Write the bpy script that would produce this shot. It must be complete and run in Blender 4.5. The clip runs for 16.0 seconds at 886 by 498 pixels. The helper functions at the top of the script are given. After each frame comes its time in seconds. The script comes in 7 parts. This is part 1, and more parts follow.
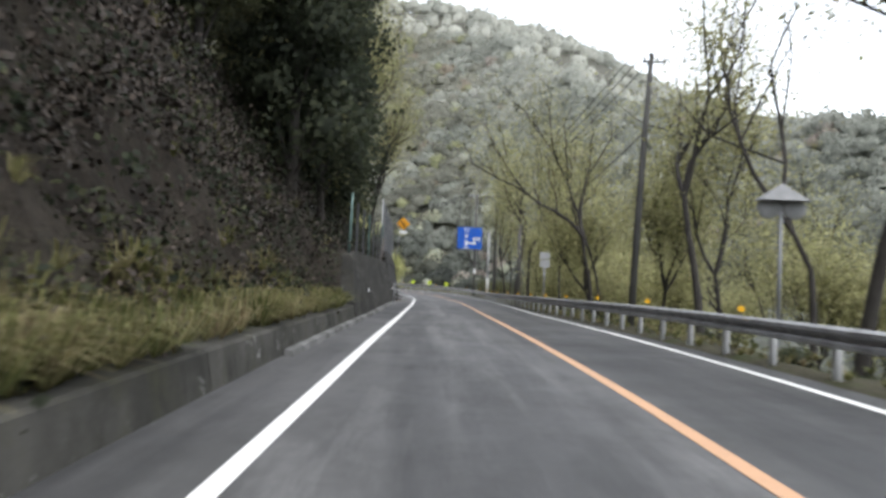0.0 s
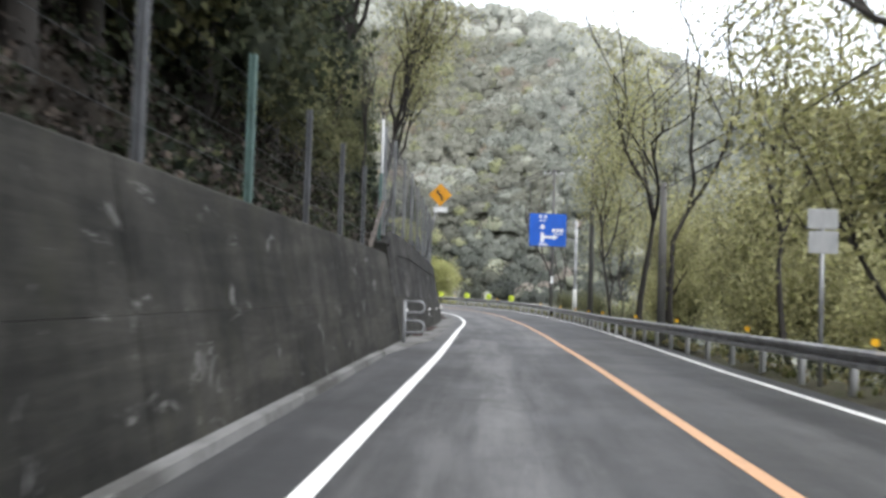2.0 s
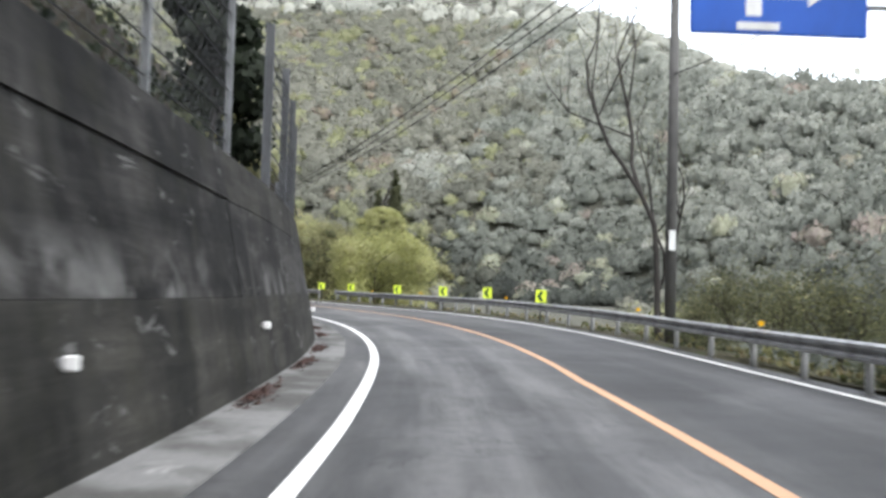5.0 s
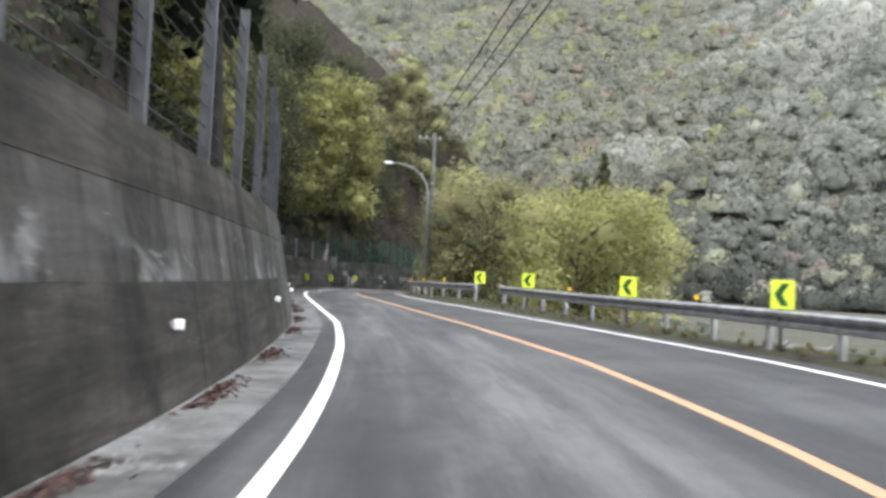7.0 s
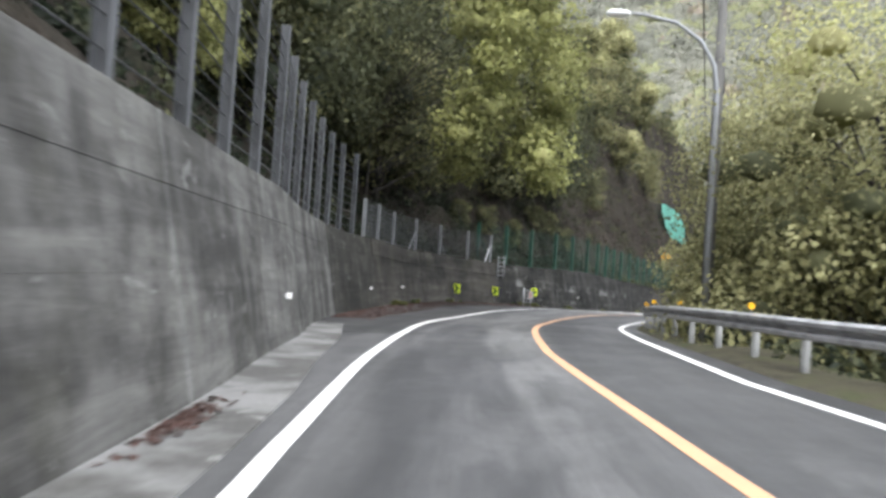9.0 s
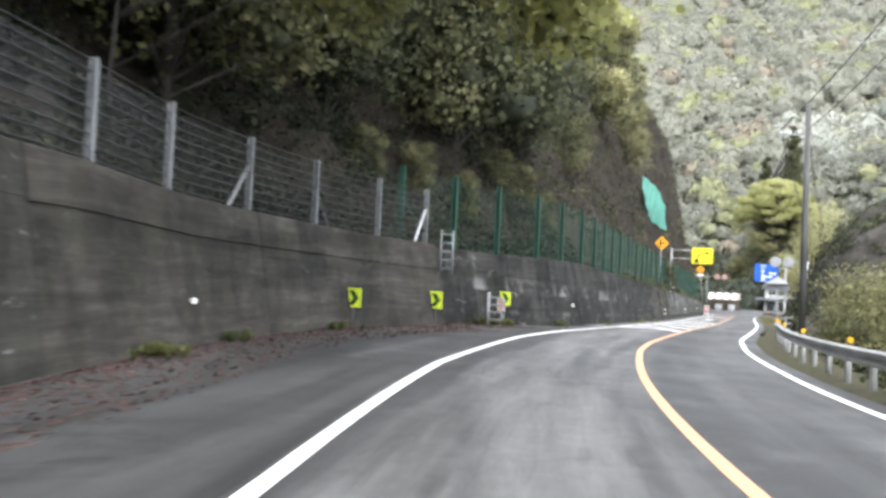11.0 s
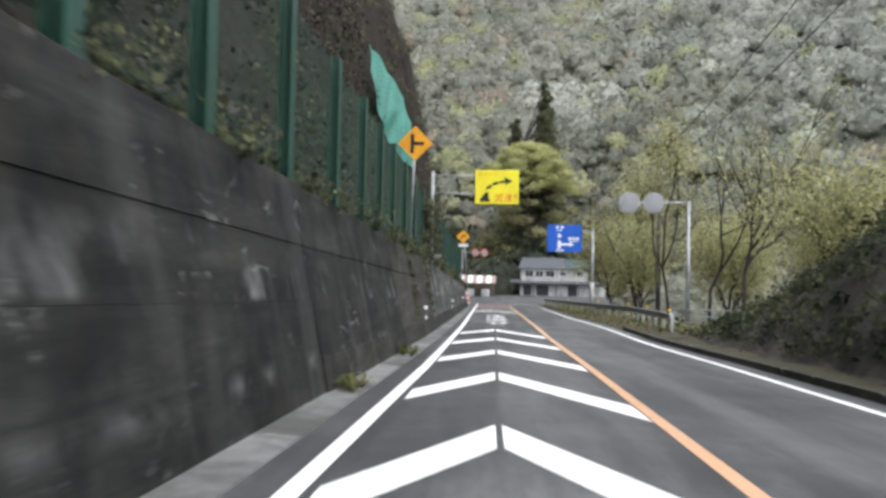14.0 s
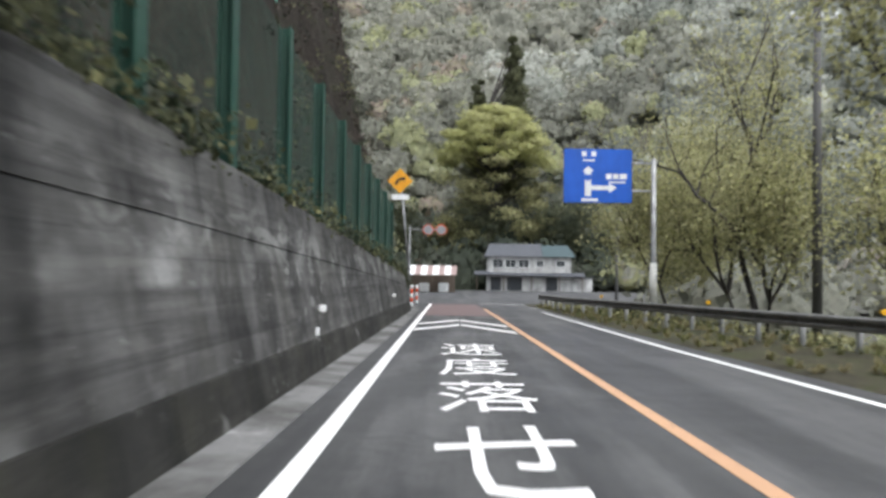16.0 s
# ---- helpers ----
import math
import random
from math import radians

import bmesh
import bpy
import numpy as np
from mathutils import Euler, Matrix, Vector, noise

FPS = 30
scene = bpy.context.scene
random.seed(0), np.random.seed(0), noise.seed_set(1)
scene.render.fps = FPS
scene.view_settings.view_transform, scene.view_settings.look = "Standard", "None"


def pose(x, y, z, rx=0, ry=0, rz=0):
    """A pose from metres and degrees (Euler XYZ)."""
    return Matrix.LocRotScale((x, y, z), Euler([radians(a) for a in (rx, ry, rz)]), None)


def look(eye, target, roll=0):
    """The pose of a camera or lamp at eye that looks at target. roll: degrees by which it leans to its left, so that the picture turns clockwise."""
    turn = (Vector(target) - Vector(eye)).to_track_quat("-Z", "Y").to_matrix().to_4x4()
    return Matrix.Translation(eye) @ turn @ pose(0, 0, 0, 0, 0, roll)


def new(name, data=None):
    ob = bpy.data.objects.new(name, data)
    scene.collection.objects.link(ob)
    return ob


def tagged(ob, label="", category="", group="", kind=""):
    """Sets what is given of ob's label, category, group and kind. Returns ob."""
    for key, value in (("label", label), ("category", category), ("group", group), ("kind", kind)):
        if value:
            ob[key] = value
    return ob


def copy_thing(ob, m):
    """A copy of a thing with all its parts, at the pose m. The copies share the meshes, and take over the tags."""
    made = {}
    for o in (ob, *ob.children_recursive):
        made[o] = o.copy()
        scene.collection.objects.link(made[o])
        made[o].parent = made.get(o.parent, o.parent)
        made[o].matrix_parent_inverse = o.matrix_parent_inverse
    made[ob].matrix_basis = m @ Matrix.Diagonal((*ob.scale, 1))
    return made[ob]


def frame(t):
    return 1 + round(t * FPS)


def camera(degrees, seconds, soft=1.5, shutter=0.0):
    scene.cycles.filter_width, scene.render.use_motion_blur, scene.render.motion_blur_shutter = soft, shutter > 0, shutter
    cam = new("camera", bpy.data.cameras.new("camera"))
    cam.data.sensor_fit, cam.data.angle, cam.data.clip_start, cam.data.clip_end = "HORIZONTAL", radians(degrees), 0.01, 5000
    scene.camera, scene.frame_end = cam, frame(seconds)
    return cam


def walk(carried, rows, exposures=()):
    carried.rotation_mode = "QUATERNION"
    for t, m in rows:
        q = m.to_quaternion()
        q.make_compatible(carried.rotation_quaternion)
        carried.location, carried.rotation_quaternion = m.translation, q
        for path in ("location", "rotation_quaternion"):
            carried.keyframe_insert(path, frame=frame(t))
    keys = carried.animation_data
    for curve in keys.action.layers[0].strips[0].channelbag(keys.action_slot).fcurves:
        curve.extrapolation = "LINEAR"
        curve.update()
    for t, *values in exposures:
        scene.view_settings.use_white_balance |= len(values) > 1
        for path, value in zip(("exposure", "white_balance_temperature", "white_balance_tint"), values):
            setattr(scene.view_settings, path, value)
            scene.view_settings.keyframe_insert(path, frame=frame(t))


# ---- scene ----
import collections

cam = camera(53.2, 16.0, soft=3.1, shutter=0.25)
# seconds, eye x y z, yaw to the left, pitch up, lean to the left (degrees)
PATH = [
    (0.0, 0.00, 0.00, 1.350, -2.43, 1.83, 2.11),
    (0.5, 0.36, 7.72, 1.402, 0.35, 2.01, 1.72),
    (1.0, 0.59, 15.39, 1.387, 1.91, 2.19, 1.82),
    (1.5, 0.81, 23.02, 1.314, 2.43, 2.36, 1.97),
    (2.0, 1.05, 30.72, 1.241, 1.51, 2.53, 1.81),
    (2.5, 1.29, 38.70, 1.141, 1.35, 2.72, 1.36),
    (3.0, 1.58, 46.95, 1.077, 1.26, 2.72, 0.98),
    (3.2, 1.68, 50.18, 1.064, 1.11, 2.68, 0.72),
    (5.3, 2.22, 85.40, 0.526, 1.43, 2.59, 1.92),
    (5.5, 2.19, 88.74, 0.499, 2.01, 2.53, 1.83),
    (6.0, 1.82, 97.10, 0.472, 4.79, 2.41, 1.46),
    (6.5, 0.87, 105.05, 0.510, 9.43, 2.12, 1.85),
    (7.0, -0.74, 112.58, 0.498, 14.41, 1.87, 2.75),
    (7.5, -2.93, 120.00, 0.478, 18.67, 1.77, 3.43),
    (8.0, -5.59, 127.72, 0.461, 22.31, 1.81, 4.02),
    (8.5, -8.73, 135.41, 0.494, 25.02, 1.89, 3.35),
    (8.7, -10.00, 138.71, 0.501, 26.08, 1.88, 3.81),
    (10.8, -21.97, 166.36, 0.582, 23.04, 1.98, 2.86),
    (11.0, -22.91, 169.22, 0.524, 21.70, 2.08, 2.74),
    (11.5, -24.98, 176.50, 0.384, 18.67, 2.20, 1.93),
    (12.0, -26.61, 183.70, 0.298, 15.52, 2.14, 0.81),
    (12.5, -27.74, 190.96, 0.318, 12.61, 2.19, -0.87),
    (13.0, -28.68, 198.58, 0.242, 9.73, 2.12, -0.76),
    (13.5, -29.28, 206.67, 0.105, 6.85, 2.12, 0.31),
    (14.0, -29.74, 215.17, -0.004, 4.89, 1.97, 1.17),
    (14.5, -30.04, 223.98, -0.195, 3.97, 1.88, 1.27),
    (15.0, -30.34, 233.14, -0.346, 3.20, 1.79, 1.05),
    (15.5, -30.64, 242.04, -0.504, 2.62, 1.78, 1.00),
    (16.0, -30.94, 250.50, -0.635, 2.20, 1.75, 0.74),
]


def car_eye(x, y, z, yaw, pitch, lean):
    a, b = radians(yaw), radians(pitch)
    ahead = Vector((-math.sin(a) * math.cos(b), math.cos(a) * math.cos(b), math.sin(b)))
    return look((x, y, z), Vector((x, y, z)) + 10 * ahead, lean)


walk(cam, [(t, car_eye(*row)) for t, *row in PATH], [(0.0, -0.35), (0.6, -0.05), (1.5, -0.05), (2.5, -0.08), (5.5, 0.0), (8.5, 0.25), (10.8, 0.78), (11.5, 0.7), (12.0, 0.58), (13.0, 0.28), (14.0, -0.15), (16.0, -0.22)])

# ---- daylight: an overcast sky ----
world = bpy.data.worlds.new("overcast_sky")
scene.world = world
world.use_nodes = True
wn = world.node_tree
wn.nodes.clear()
sky = wn.nodes.new("ShaderNodeTexSky")
sky.sky_type, sky.sun_disc = "NISHITA", False
sky.sun_elevation, sky.sun_rotation = radians(68), radians(150)
sky.air_density, sky.dust_density, sky.ozone_density = 1.0, 1.5, 2.0
veil = wn.nodes.new("ShaderNodeHueSaturation")
veil.inputs["Saturation"].default_value = 0.26
veil.inputs["Value"].default_value = 4.3
back = wn.nodes.new("ShaderNodeBackground")
back.inputs["Strength"].default_value = 0.15
out = wn.nodes.new("ShaderNodeOutputWorld")
wn.links.new(sky.outputs["Color"], veil.inputs["Color"])
wn.links.new(veil.outputs["Color"], back.inputs["Color"])
wn.links.new(back.outputs["Background"], out.inputs["Surface"])
lamp = bpy.data.lights.new("veiled_sun", "SUN")
lamp.energy, lamp.angle, lamp.color = 1.5, radians(70), (1.0, 0.99, 0.97)
sun = new("veiled_sun", lamp)
sun.matrix_world = look((18, -31, 90), (0, 0, 0))


# ---- materials ----
class Nodes:
    """A principled material, wired step by step."""

    def __init__(self, name, rough=0.8, metal=0.0, spec=0.3):
        self.mat = bpy.data.materials.new(name)
        self.mat.use_nodes = True
        self.tree = self.mat.node_tree
        self.bsdf = self.tree.nodes["Principled BSDF"]
        self.bsdf.inputs["Roughness"].default_value = rough
        self.bsdf.inputs["Metallic"].default_value = metal
        self.bsdf.inputs["Specular IOR Level"].default_value = spec
        self.geo = self.tree.nodes.new("ShaderNodeNewGeometry")

    def link(self, a, b):
        self.tree.links.new(a, b)

    def node(self, kind, **values):
        n = self.tree.nodes.new(kind)
        for key, value in values.items():
            n.inputs[key].default_value = value
        return n

    def where(self, sx=1.0, sy=1.0, sz=1.0):
        """World position, stretched."""
        m = self.node("ShaderNodeVectorMath")
        m.operation = "MULTIPLY"
        m.inputs[1].default_value = (sx, sy, sz)
        self.link(self.geo.outputs["Position"], m.inputs[0])
        return m.outputs[0]

    def noise(self, scale, detail=4.0, rough=0.6, stretch=(1, 1, 1), warp=0.0):
        n = self.node("ShaderNodeTexNoise", Scale=scale, Detail=detail, Roughness=rough, Distortion=warp)
        self.link(self.where(*stretch), n.inputs["Vector"])
        return n.outputs["Fac"]

    def ramp(self, fac, stops):
        r = self.node("ShaderNodeValToRGB")
        e = r.color_ramp.elements
        while len(e) < len(stops):
            e.new(0.5)
        for el, (at, col) in zip(e, stops):
            el.position = at
            el.color = (*col, 1) if len(col) == 3 else col
        self.link(fac, r.inputs["Fac"])
        return r.outputs["Color"]

    def mix(self, fac, a, b, how="MIX"):
        m = self.node("ShaderNodeMix")
        m.data_type, m.blend_type = "RGBA", how
        for i, v in ((0, fac), (6, a), (7, b)):
            if isinstance(v, (int, float)):
                m.inputs[i].default_value = v
            elif isinstance(v, tuple):
                m.inputs[i].default_value = (*v, 1)
            else:
                self.link(v, m.inputs[i])
        return m.outputs[2]

    def color(self, c):
        if isinstance(c, tuple):
            self.bsdf.inputs["Base Color"].default_value = (*c, 1)
        else:
            self.link(c, self.bsdf.inputs["Base Color"])
        return self

    def roughness(self, fac, lo, hi):
        m = self.node("ShaderNodeMapRange")
        m.inputs["To Min"].default_value, m.inputs["To Max"].default_value = lo, hi
        self.link(fac, m.inputs["Value"])
        self.link(m.outputs["Result"], self.bsdf.inputs["Roughness"])
        return self

    def bump(self, fac, strength=0.4, distance=0.02):
        b = self.node("ShaderNodeBump", Strength=strength, Distance=distance)
        self.link(fac, b.inputs["Height"])
        self.link(b.outputs["Normal"], self.bsdf.inputs["Normal"])
        return self

    def attr(self, name):
        a = self.node("ShaderNodeAttribute")
        a.attribute_name = name
        return a.outputs["Fac"]

    def each(self):
        o = self.node("ShaderNodeObjectInfo")
        return o.outputs["Random"]


def asphalt_material(name="damp_asphalt", dark=(0.040, 0.040, 0.041), light=(0.088, 0.088, 0.087)):
    n = Nodes(name, rough=0.6, spec=0.4)
    lane = n.node("ShaderNodeCombineXYZ")
    n.link(n.attr("across"), lane.inputs[0])
    n.link(n.attr("along"), lane.inputs[1])

    def along(scale, stretch, detail=4.0, warp=0.0):
        """Noise drawn out along the driving direction."""
        m = n.node("ShaderNodeVectorMath")
        m.operation = "MULTIPLY"
        m.inputs[1].default_value = (1, stretch, 1)
        n.link(lane.outputs[0], m.inputs[0])
        t = n.node("ShaderNodeTexNoise", Scale=scale, Detail=detail, Roughness=0.6, Distortion=warp)
        n.link(m.outputs[0], t.inputs["Vector"])
        return t.outputs["Fac"]

    big = n.ramp(along(0.7, 0.05, 6, 0.1), [(0.44, dark), (0.50, tuple(0.5 * (a + b) for a, b in zip(dark, light))), (0.56, light)])
    mid = n.ramp(along(1.6, 0.1, 5), [(0.38, (0.72, 0.72, 0.72)), (0.62, (1.08, 1.08, 1.08))])
    side = n.ramp(n.attr("lane"), [(0.45, (1.12, 1.12, 1.12)), (0.55, (0.74, 0.74, 0.74))])
    base = n.mix(1.0, n.mix(1.0, big, mid, "MULTIPLY"), side, "MULTIPLY")
    shift = n.node("ShaderNodeMath")
    shift.operation = "ADD"
    n.link(n.attr("off"), shift.inputs[0])
    sway = n.node("ShaderNodeMapRange")
    for key, val in (("From Min", 0.3), ("From Max", 0.7), ("To Min", -1.3), ("To Max", 1.3)):
        sway.inputs[key].default_value = val
    n.link(along(0.9, 0.14, 7, 0.05), sway.inputs["Value"])
    n.link(sway.outputs["Result"], shift.inputs[1])
    track = n.node("ShaderNodeMapRange")
    track.inputs["From Min"].default_value, track.inputs["From Max"].default_value = -2.0, 2.0
    n.link(shift.outputs[0], track.inputs["Value"])
    worn = n.ramp(track.outputs["Result"], [(0.20, (0.72, 0.72, 0.72)), (0.30, (1.25, 1.25, 1.24)), (0.44, (1.15, 1.15, 1.14)), (0.5, (0.86, 0.86, 0.86)), (0.56, (1.3, 1.3, 1.29)), (0.74, (1.2, 1.2, 1.19)), (0.82, (0.74, 0.74, 0.74))])
    base = n.mix(0.8, base, n.mix(1.0, base, worn, "MULTIPLY"))
    dust = n.ramp(n.noise(0.7, 7, 0.68, (0.9, 0.45, 1), 0.2), [(0.55, (0, 0, 0)), (0.68, (0.3, 0.3, 0.3))])
    base = n.mix(dust, base, tuple(1.5 * c for c in light))
    crack = n.ramp(n.noise(0.7, 6, 0.62, (0.8, 0.8, 1), 0.6), [(0.487, (1, 1, 1)), (0.497, (0.5, 0.5, 0.5)), (0.503, (0.5, 0.5, 0.5)), (0.513, (1, 1, 1))])
    here = n.ramp(n.noise(0.11, 2, 0.5), [(0.50, (0, 0, 0)), (0.58, (1, 1, 1))])
    base = n.mix(here, base, n.mix(1.0, base, crack, "MULTIPLY"))
    grain = n.ramp(n.noise(90, 2, 0.6), [(0.3, (0.8, 0.8, 0.8)), (0.7, (1.15, 1.15, 1.15))])
    mottle = n.ramp(n.noise(5, 6, 0.75), [(0.32, (0.8, 0.8, 0.8)), (0.68, (1.16, 1.16, 1.16))])
    base = n.mix(1.0, base, mottle, "MULTIPLY")
    n.color(n.mix(1.0, base, grain, "MULTIPLY"))
    n.roughness(n.noise(0.3, 3), 0.42, 0.8)
    return n.bump(n.noise(60, 2), 0.25, 0.01).mat


def paint_material(name, col, wear=(0.2, 0.2, 0.2)):
    n = Nodes(name, rough=0.55, spec=0.4)
    chips = n.ramp(n.noise(7, 6, 0.75), [(0.30, (0, 0, 0)), (0.40, (1, 1, 1))])
    tone = n.ramp(n.noise(1.2, 3), [(0.3, tuple(0.88 * c for c in col)), (0.7, col)])
    return n.color(n.mix(chips, wear, tone)).bump(n.noise(70, 2), 0.15, 0.01).mat


def concrete_material(name, light, dark, streak=0.6, moss=0.4, band=0.0, drips=0.0, pale=(0.24, 0.24, 0.235), lime=0.5, ledge=0.0, boards=0.0):
    """Weathered concrete: runs, blotches, level bands of pours, pale drips, moss and lime bloom."""
    n = Nodes(name, rough=0.9, spec=0.2)
    runs = n.ramp(n.noise(0.9, 5, 0.65, (1.5, 1.5, 0.16), 0.3), [(0.42, dark), (0.56, light)])
    blot = n.ramp(n.noise(0.55, 5, 0.65), [(0.42, dark), (0.58, light)])
    base = n.mix(streak, blot, runs)
    if band:
        level = n.ramp(n.noise(1.1, 5, 0.7, (0.22, 0.22, 2.6), 0.4), [(0.40, (0.45, 0.45, 0.45)), (0.52, (0.9, 0.9, 0.9)), (0.64, (1.5, 1.5, 1.47))])
        base = n.mix(band, base, n.mix(1.0, base, level, "MULTIPLY"))
    if drips:
        wet = n.ramp(n.noise(0.75, 3, 0.55, (1.3, 1.3, 0.10), 0.25), [(0.54, (0, 0, 0)), (0.66, (drips, drips, drips))])
        base = n.mix(wet, base, pale)
        thin = n.ramp(n.noise(2.4, 3, 0.6, (1.4, 1.4, 0.07), 0.2), [(0.30, (0.62, 0.62, 0.62)), (0.42, (1, 1, 1))])
        base = n.mix(0.7, base, n.mix(1.0, base, thin, "MULTIPLY"))
    green = n.ramp(n.noise(1.6, 5, 0.7, (1, 1, 0.6)), [(0.5, (0, 0, 0)), (0.72, (moss, moss, moss))])
    base = n.mix(green, base, (0.05, 0.05, 0.03))
    white = n.ramp(n.noise(1.5, 6, 0.7, (0.8, 0.8, 1.7), 0.8), [(0.61, (0, 0, 0)), (0.67, (lime, lime, lime))])
    base = n.mix(white, base, (0.36, 0.36, 0.345))
    if ledge:
        line = n.ramp(n.attr("rise"), [(0.0, (0, 0, 0)), (0.09, (0, 0, 0)), (0.125, (0.6, 0.6, 0.6)), (0.16, (0, 0, 0)), (0.312, (0, 0, 0)), (0.33, (1, 1, 1)), (0.40, (0.7, 0.7, 0.7)), (0.47, (0, 0, 0))])
        spot = n.ramp(n.noise(0.62, 5, 0.6, (1, 1, 0.8), 1.2), [(0.52, (0, 0, 0)), (0.64, (ledge, ledge, ledge))])
        base = n.mix(n.mix(1.0, line, spot, "MULTIPLY"), base, (0.26, 0.26, 0.25))
    if boards:
        line = n.ramp(n.noise(1.0, 3, 0.6, (0.03, 0.03, 6.5), 0.15), [(0.36, (0.6, 0.6, 0.6)), (0.46, (1, 1, 1)), (0.6, (1.15, 1.15, 1.14))])
        base = n.mix(boards, base, n.mix(1.0, base, line, "MULTIPLY"))
        low = n.ramp(n.attr("rise"), [(0.38, (0, 0, 0)), (0.44, (1, 1, 1)), (0.5, (0.8, 0.8, 0.8)), (0.58, (0, 0, 0))])
        spot = n.ramp(n.noise(0.8, 5, 0.65, (1, 1, 1.6), 1.0), [(0.5, (0, 0, 0)), (0.6, (0.75, 0.75, 0.75))])
        base = n.mix(n.mix(1.0, low, spot, "MULTIPLY"), base, (0.28, 0.28, 0.265))
        damp = n.ramp(n.noise(0.4, 4, 0.6, (1, 1, 0.5), 0.6), [(0.4, (0.5, 0.5, 0.48)), (0.56, (1, 1, 1))])
        base = n.mix(0.8, base, n.mix(1.0, base, damp, "MULTIPLY"))
    fine = n.ramp(n.noise(22, 4, 0.7), [(0.3, (0.82, 0.82, 0.82)), (0.7, (1.1, 1.1, 1.1))])
    n.color(n.mix(1.0, base, fine, "MULTIPLY"))
    return n.bump(n.noise(14, 5, 0.7), 0.35, 0.02).mat


def plain_material(name, col, rough=0.5, metal=0.0, dirt=0.25, scale=6.0, spec=0.4):
    n = Nodes(name, rough=rough, metal=metal, spec=spec)
    low = tuple(c * (1 - dirt) * 0.9 for c in col)
    n.color(n.ramp(n.noise(scale, 4, 0.65, (1, 1, 0.5)), [(0.32, low), (0.62, col)]))
    n.roughness(n.noise(scale * 2, 3), max(rough - 0.1, 0.05), min(rough + 0.15, 1))
    return n.mat


def soil_material():
    n = Nodes("bank_of_soil_and_litter", rough=0.95, spec=0.1)
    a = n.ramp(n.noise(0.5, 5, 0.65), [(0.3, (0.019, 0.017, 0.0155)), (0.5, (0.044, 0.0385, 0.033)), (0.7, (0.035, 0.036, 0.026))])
    b = n.ramp(n.noise(6, 5, 0.7), [(0.3, (0.5, 0.5, 0.5)), (0.7, (1.3, 1.25, 1.15))])
    return n.color(n.mix(1.0, a, b, "MULTIPLY")).bump(n.noise(4, 6, 0.7), 0.9, 0.15).mat


def rock_material():
    n = Nodes("weathered_brown_rock", rough=0.9, spec=0.2)
    a = n.ramp(n.noise(0.7, 6, 0.65, (1, 1, 1.6)), [(0.36, (0.022, 0.02, 0.0175)), (0.52, (0.05, 0.046, 0.04)), (0.68, (0.085, 0.079, 0.07))])
    b = n.ramp(n.noise(5, 5, 0.7), [(0.3, (0.6, 0.6, 0.58)), (0.7, (1.2, 1.2, 1.18))])
    return n.color(n.mix(1.0, a, b, "MULTIPLY")).bump(n.noise(3, 6, 0.7), 0.9, 0.15).mat


def verge_material():
    n = Nodes("verge_of_dry_grass", rough=0.95, spec=0.1)
    a = n.ramp(n.noise(0.9, 5, 0.65), [(0.3, (0.035, 0.032, 0.027)), (0.5, (0.075, 0.07, 0.05)), (0.68, (0.055, 0.066, 0.03))])
    b = n.ramp(n.noise(16, 4, 0.7), [(0.3, (0.6, 0.6, 0.6)), (0.7, (1.3, 1.3, 1.2))])
    return n.color(n.mix(1.0, a, b, "MULTIPLY")).bump(n.noise(18, 5, 0.7), 0.8, 0.06).mat


def foliage_material(name, stops, rough=0.7, vary=0.3, thin=0.0, grain=0.0):
    """Leaf colours by the plant's own tint, each leaf a little different."""
    n = Nodes(name, rough=rough, spec=0.25)
    base = n.ramp(n.attr("tint"), stops)
    r = n.ramp(n.geo.outputs["Random Per Island"], [(0.0, (1 - vary, 1 - vary, 1 - vary)), (1.0, (1 + vary, 1 + vary, 1 + 0.93 * vary))])
    leaf = n.mix(1.0, base, r, "MULTIPLY")
    if grain:
        tuft = n.ramp(n.noise(1.1, 4, 0.7), [(0.34, (1 - grain, 1 - grain, 1 - grain)), (0.66, (1 + 0.6 * grain, 1 + 0.6 * grain, 1 + 0.55 * grain))])
        leaf = n.mix(1.0, leaf, tuft, "MULTIPLY")
        n.bump(n.noise(1.3, 4, 0.7), 0.4, 0.5)
    n.color(leaf)
    if thin:
        glow = n.node("ShaderNodeBsdfTranslucent")
        n.link(leaf, glow.inputs["Color"])
        both = n.node("ShaderNodeMixShader")
        both.inputs[0].default_value = thin
        n.link(n.bsdf.outputs[0], both.inputs[1])
        n.link(glow.outputs[0], both.inputs[2])
        n.link(both.outputs[0], n.tree.nodes["Material Output"].inputs["Surface"])
    return n.mat


ASPHALT = asphalt_material()
OLD_ASPHALT = asphalt_material("worn_dark_asphalt", (0.026, 0.026, 0.026), (0.052, 0.052, 0.051))
WHITE_LINE = paint_material("worn_white_road_paint", (0.78, 0.78, 0.76), (0.3, 0.3, 0.3))
ORANGE_LINE = paint_material("worn_orange_road_paint", (0.53, 0.305, 0.17), (0.22, 0.15, 0.11))
# Wall concretes: real stains, plus base tones lowered for shade on the uphill side.
WALL_LOW = concrete_material("dark_stained_concrete", (0.045, 0.0435, 0.0378), (0.015, 0.0148, 0.0132), 0.3, 0.3, 0.6, 0.12, (0.10, 0.098, 0.09), 0.3)
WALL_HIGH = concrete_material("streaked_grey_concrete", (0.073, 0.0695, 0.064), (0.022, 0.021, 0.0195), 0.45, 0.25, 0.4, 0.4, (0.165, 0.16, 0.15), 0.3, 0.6)
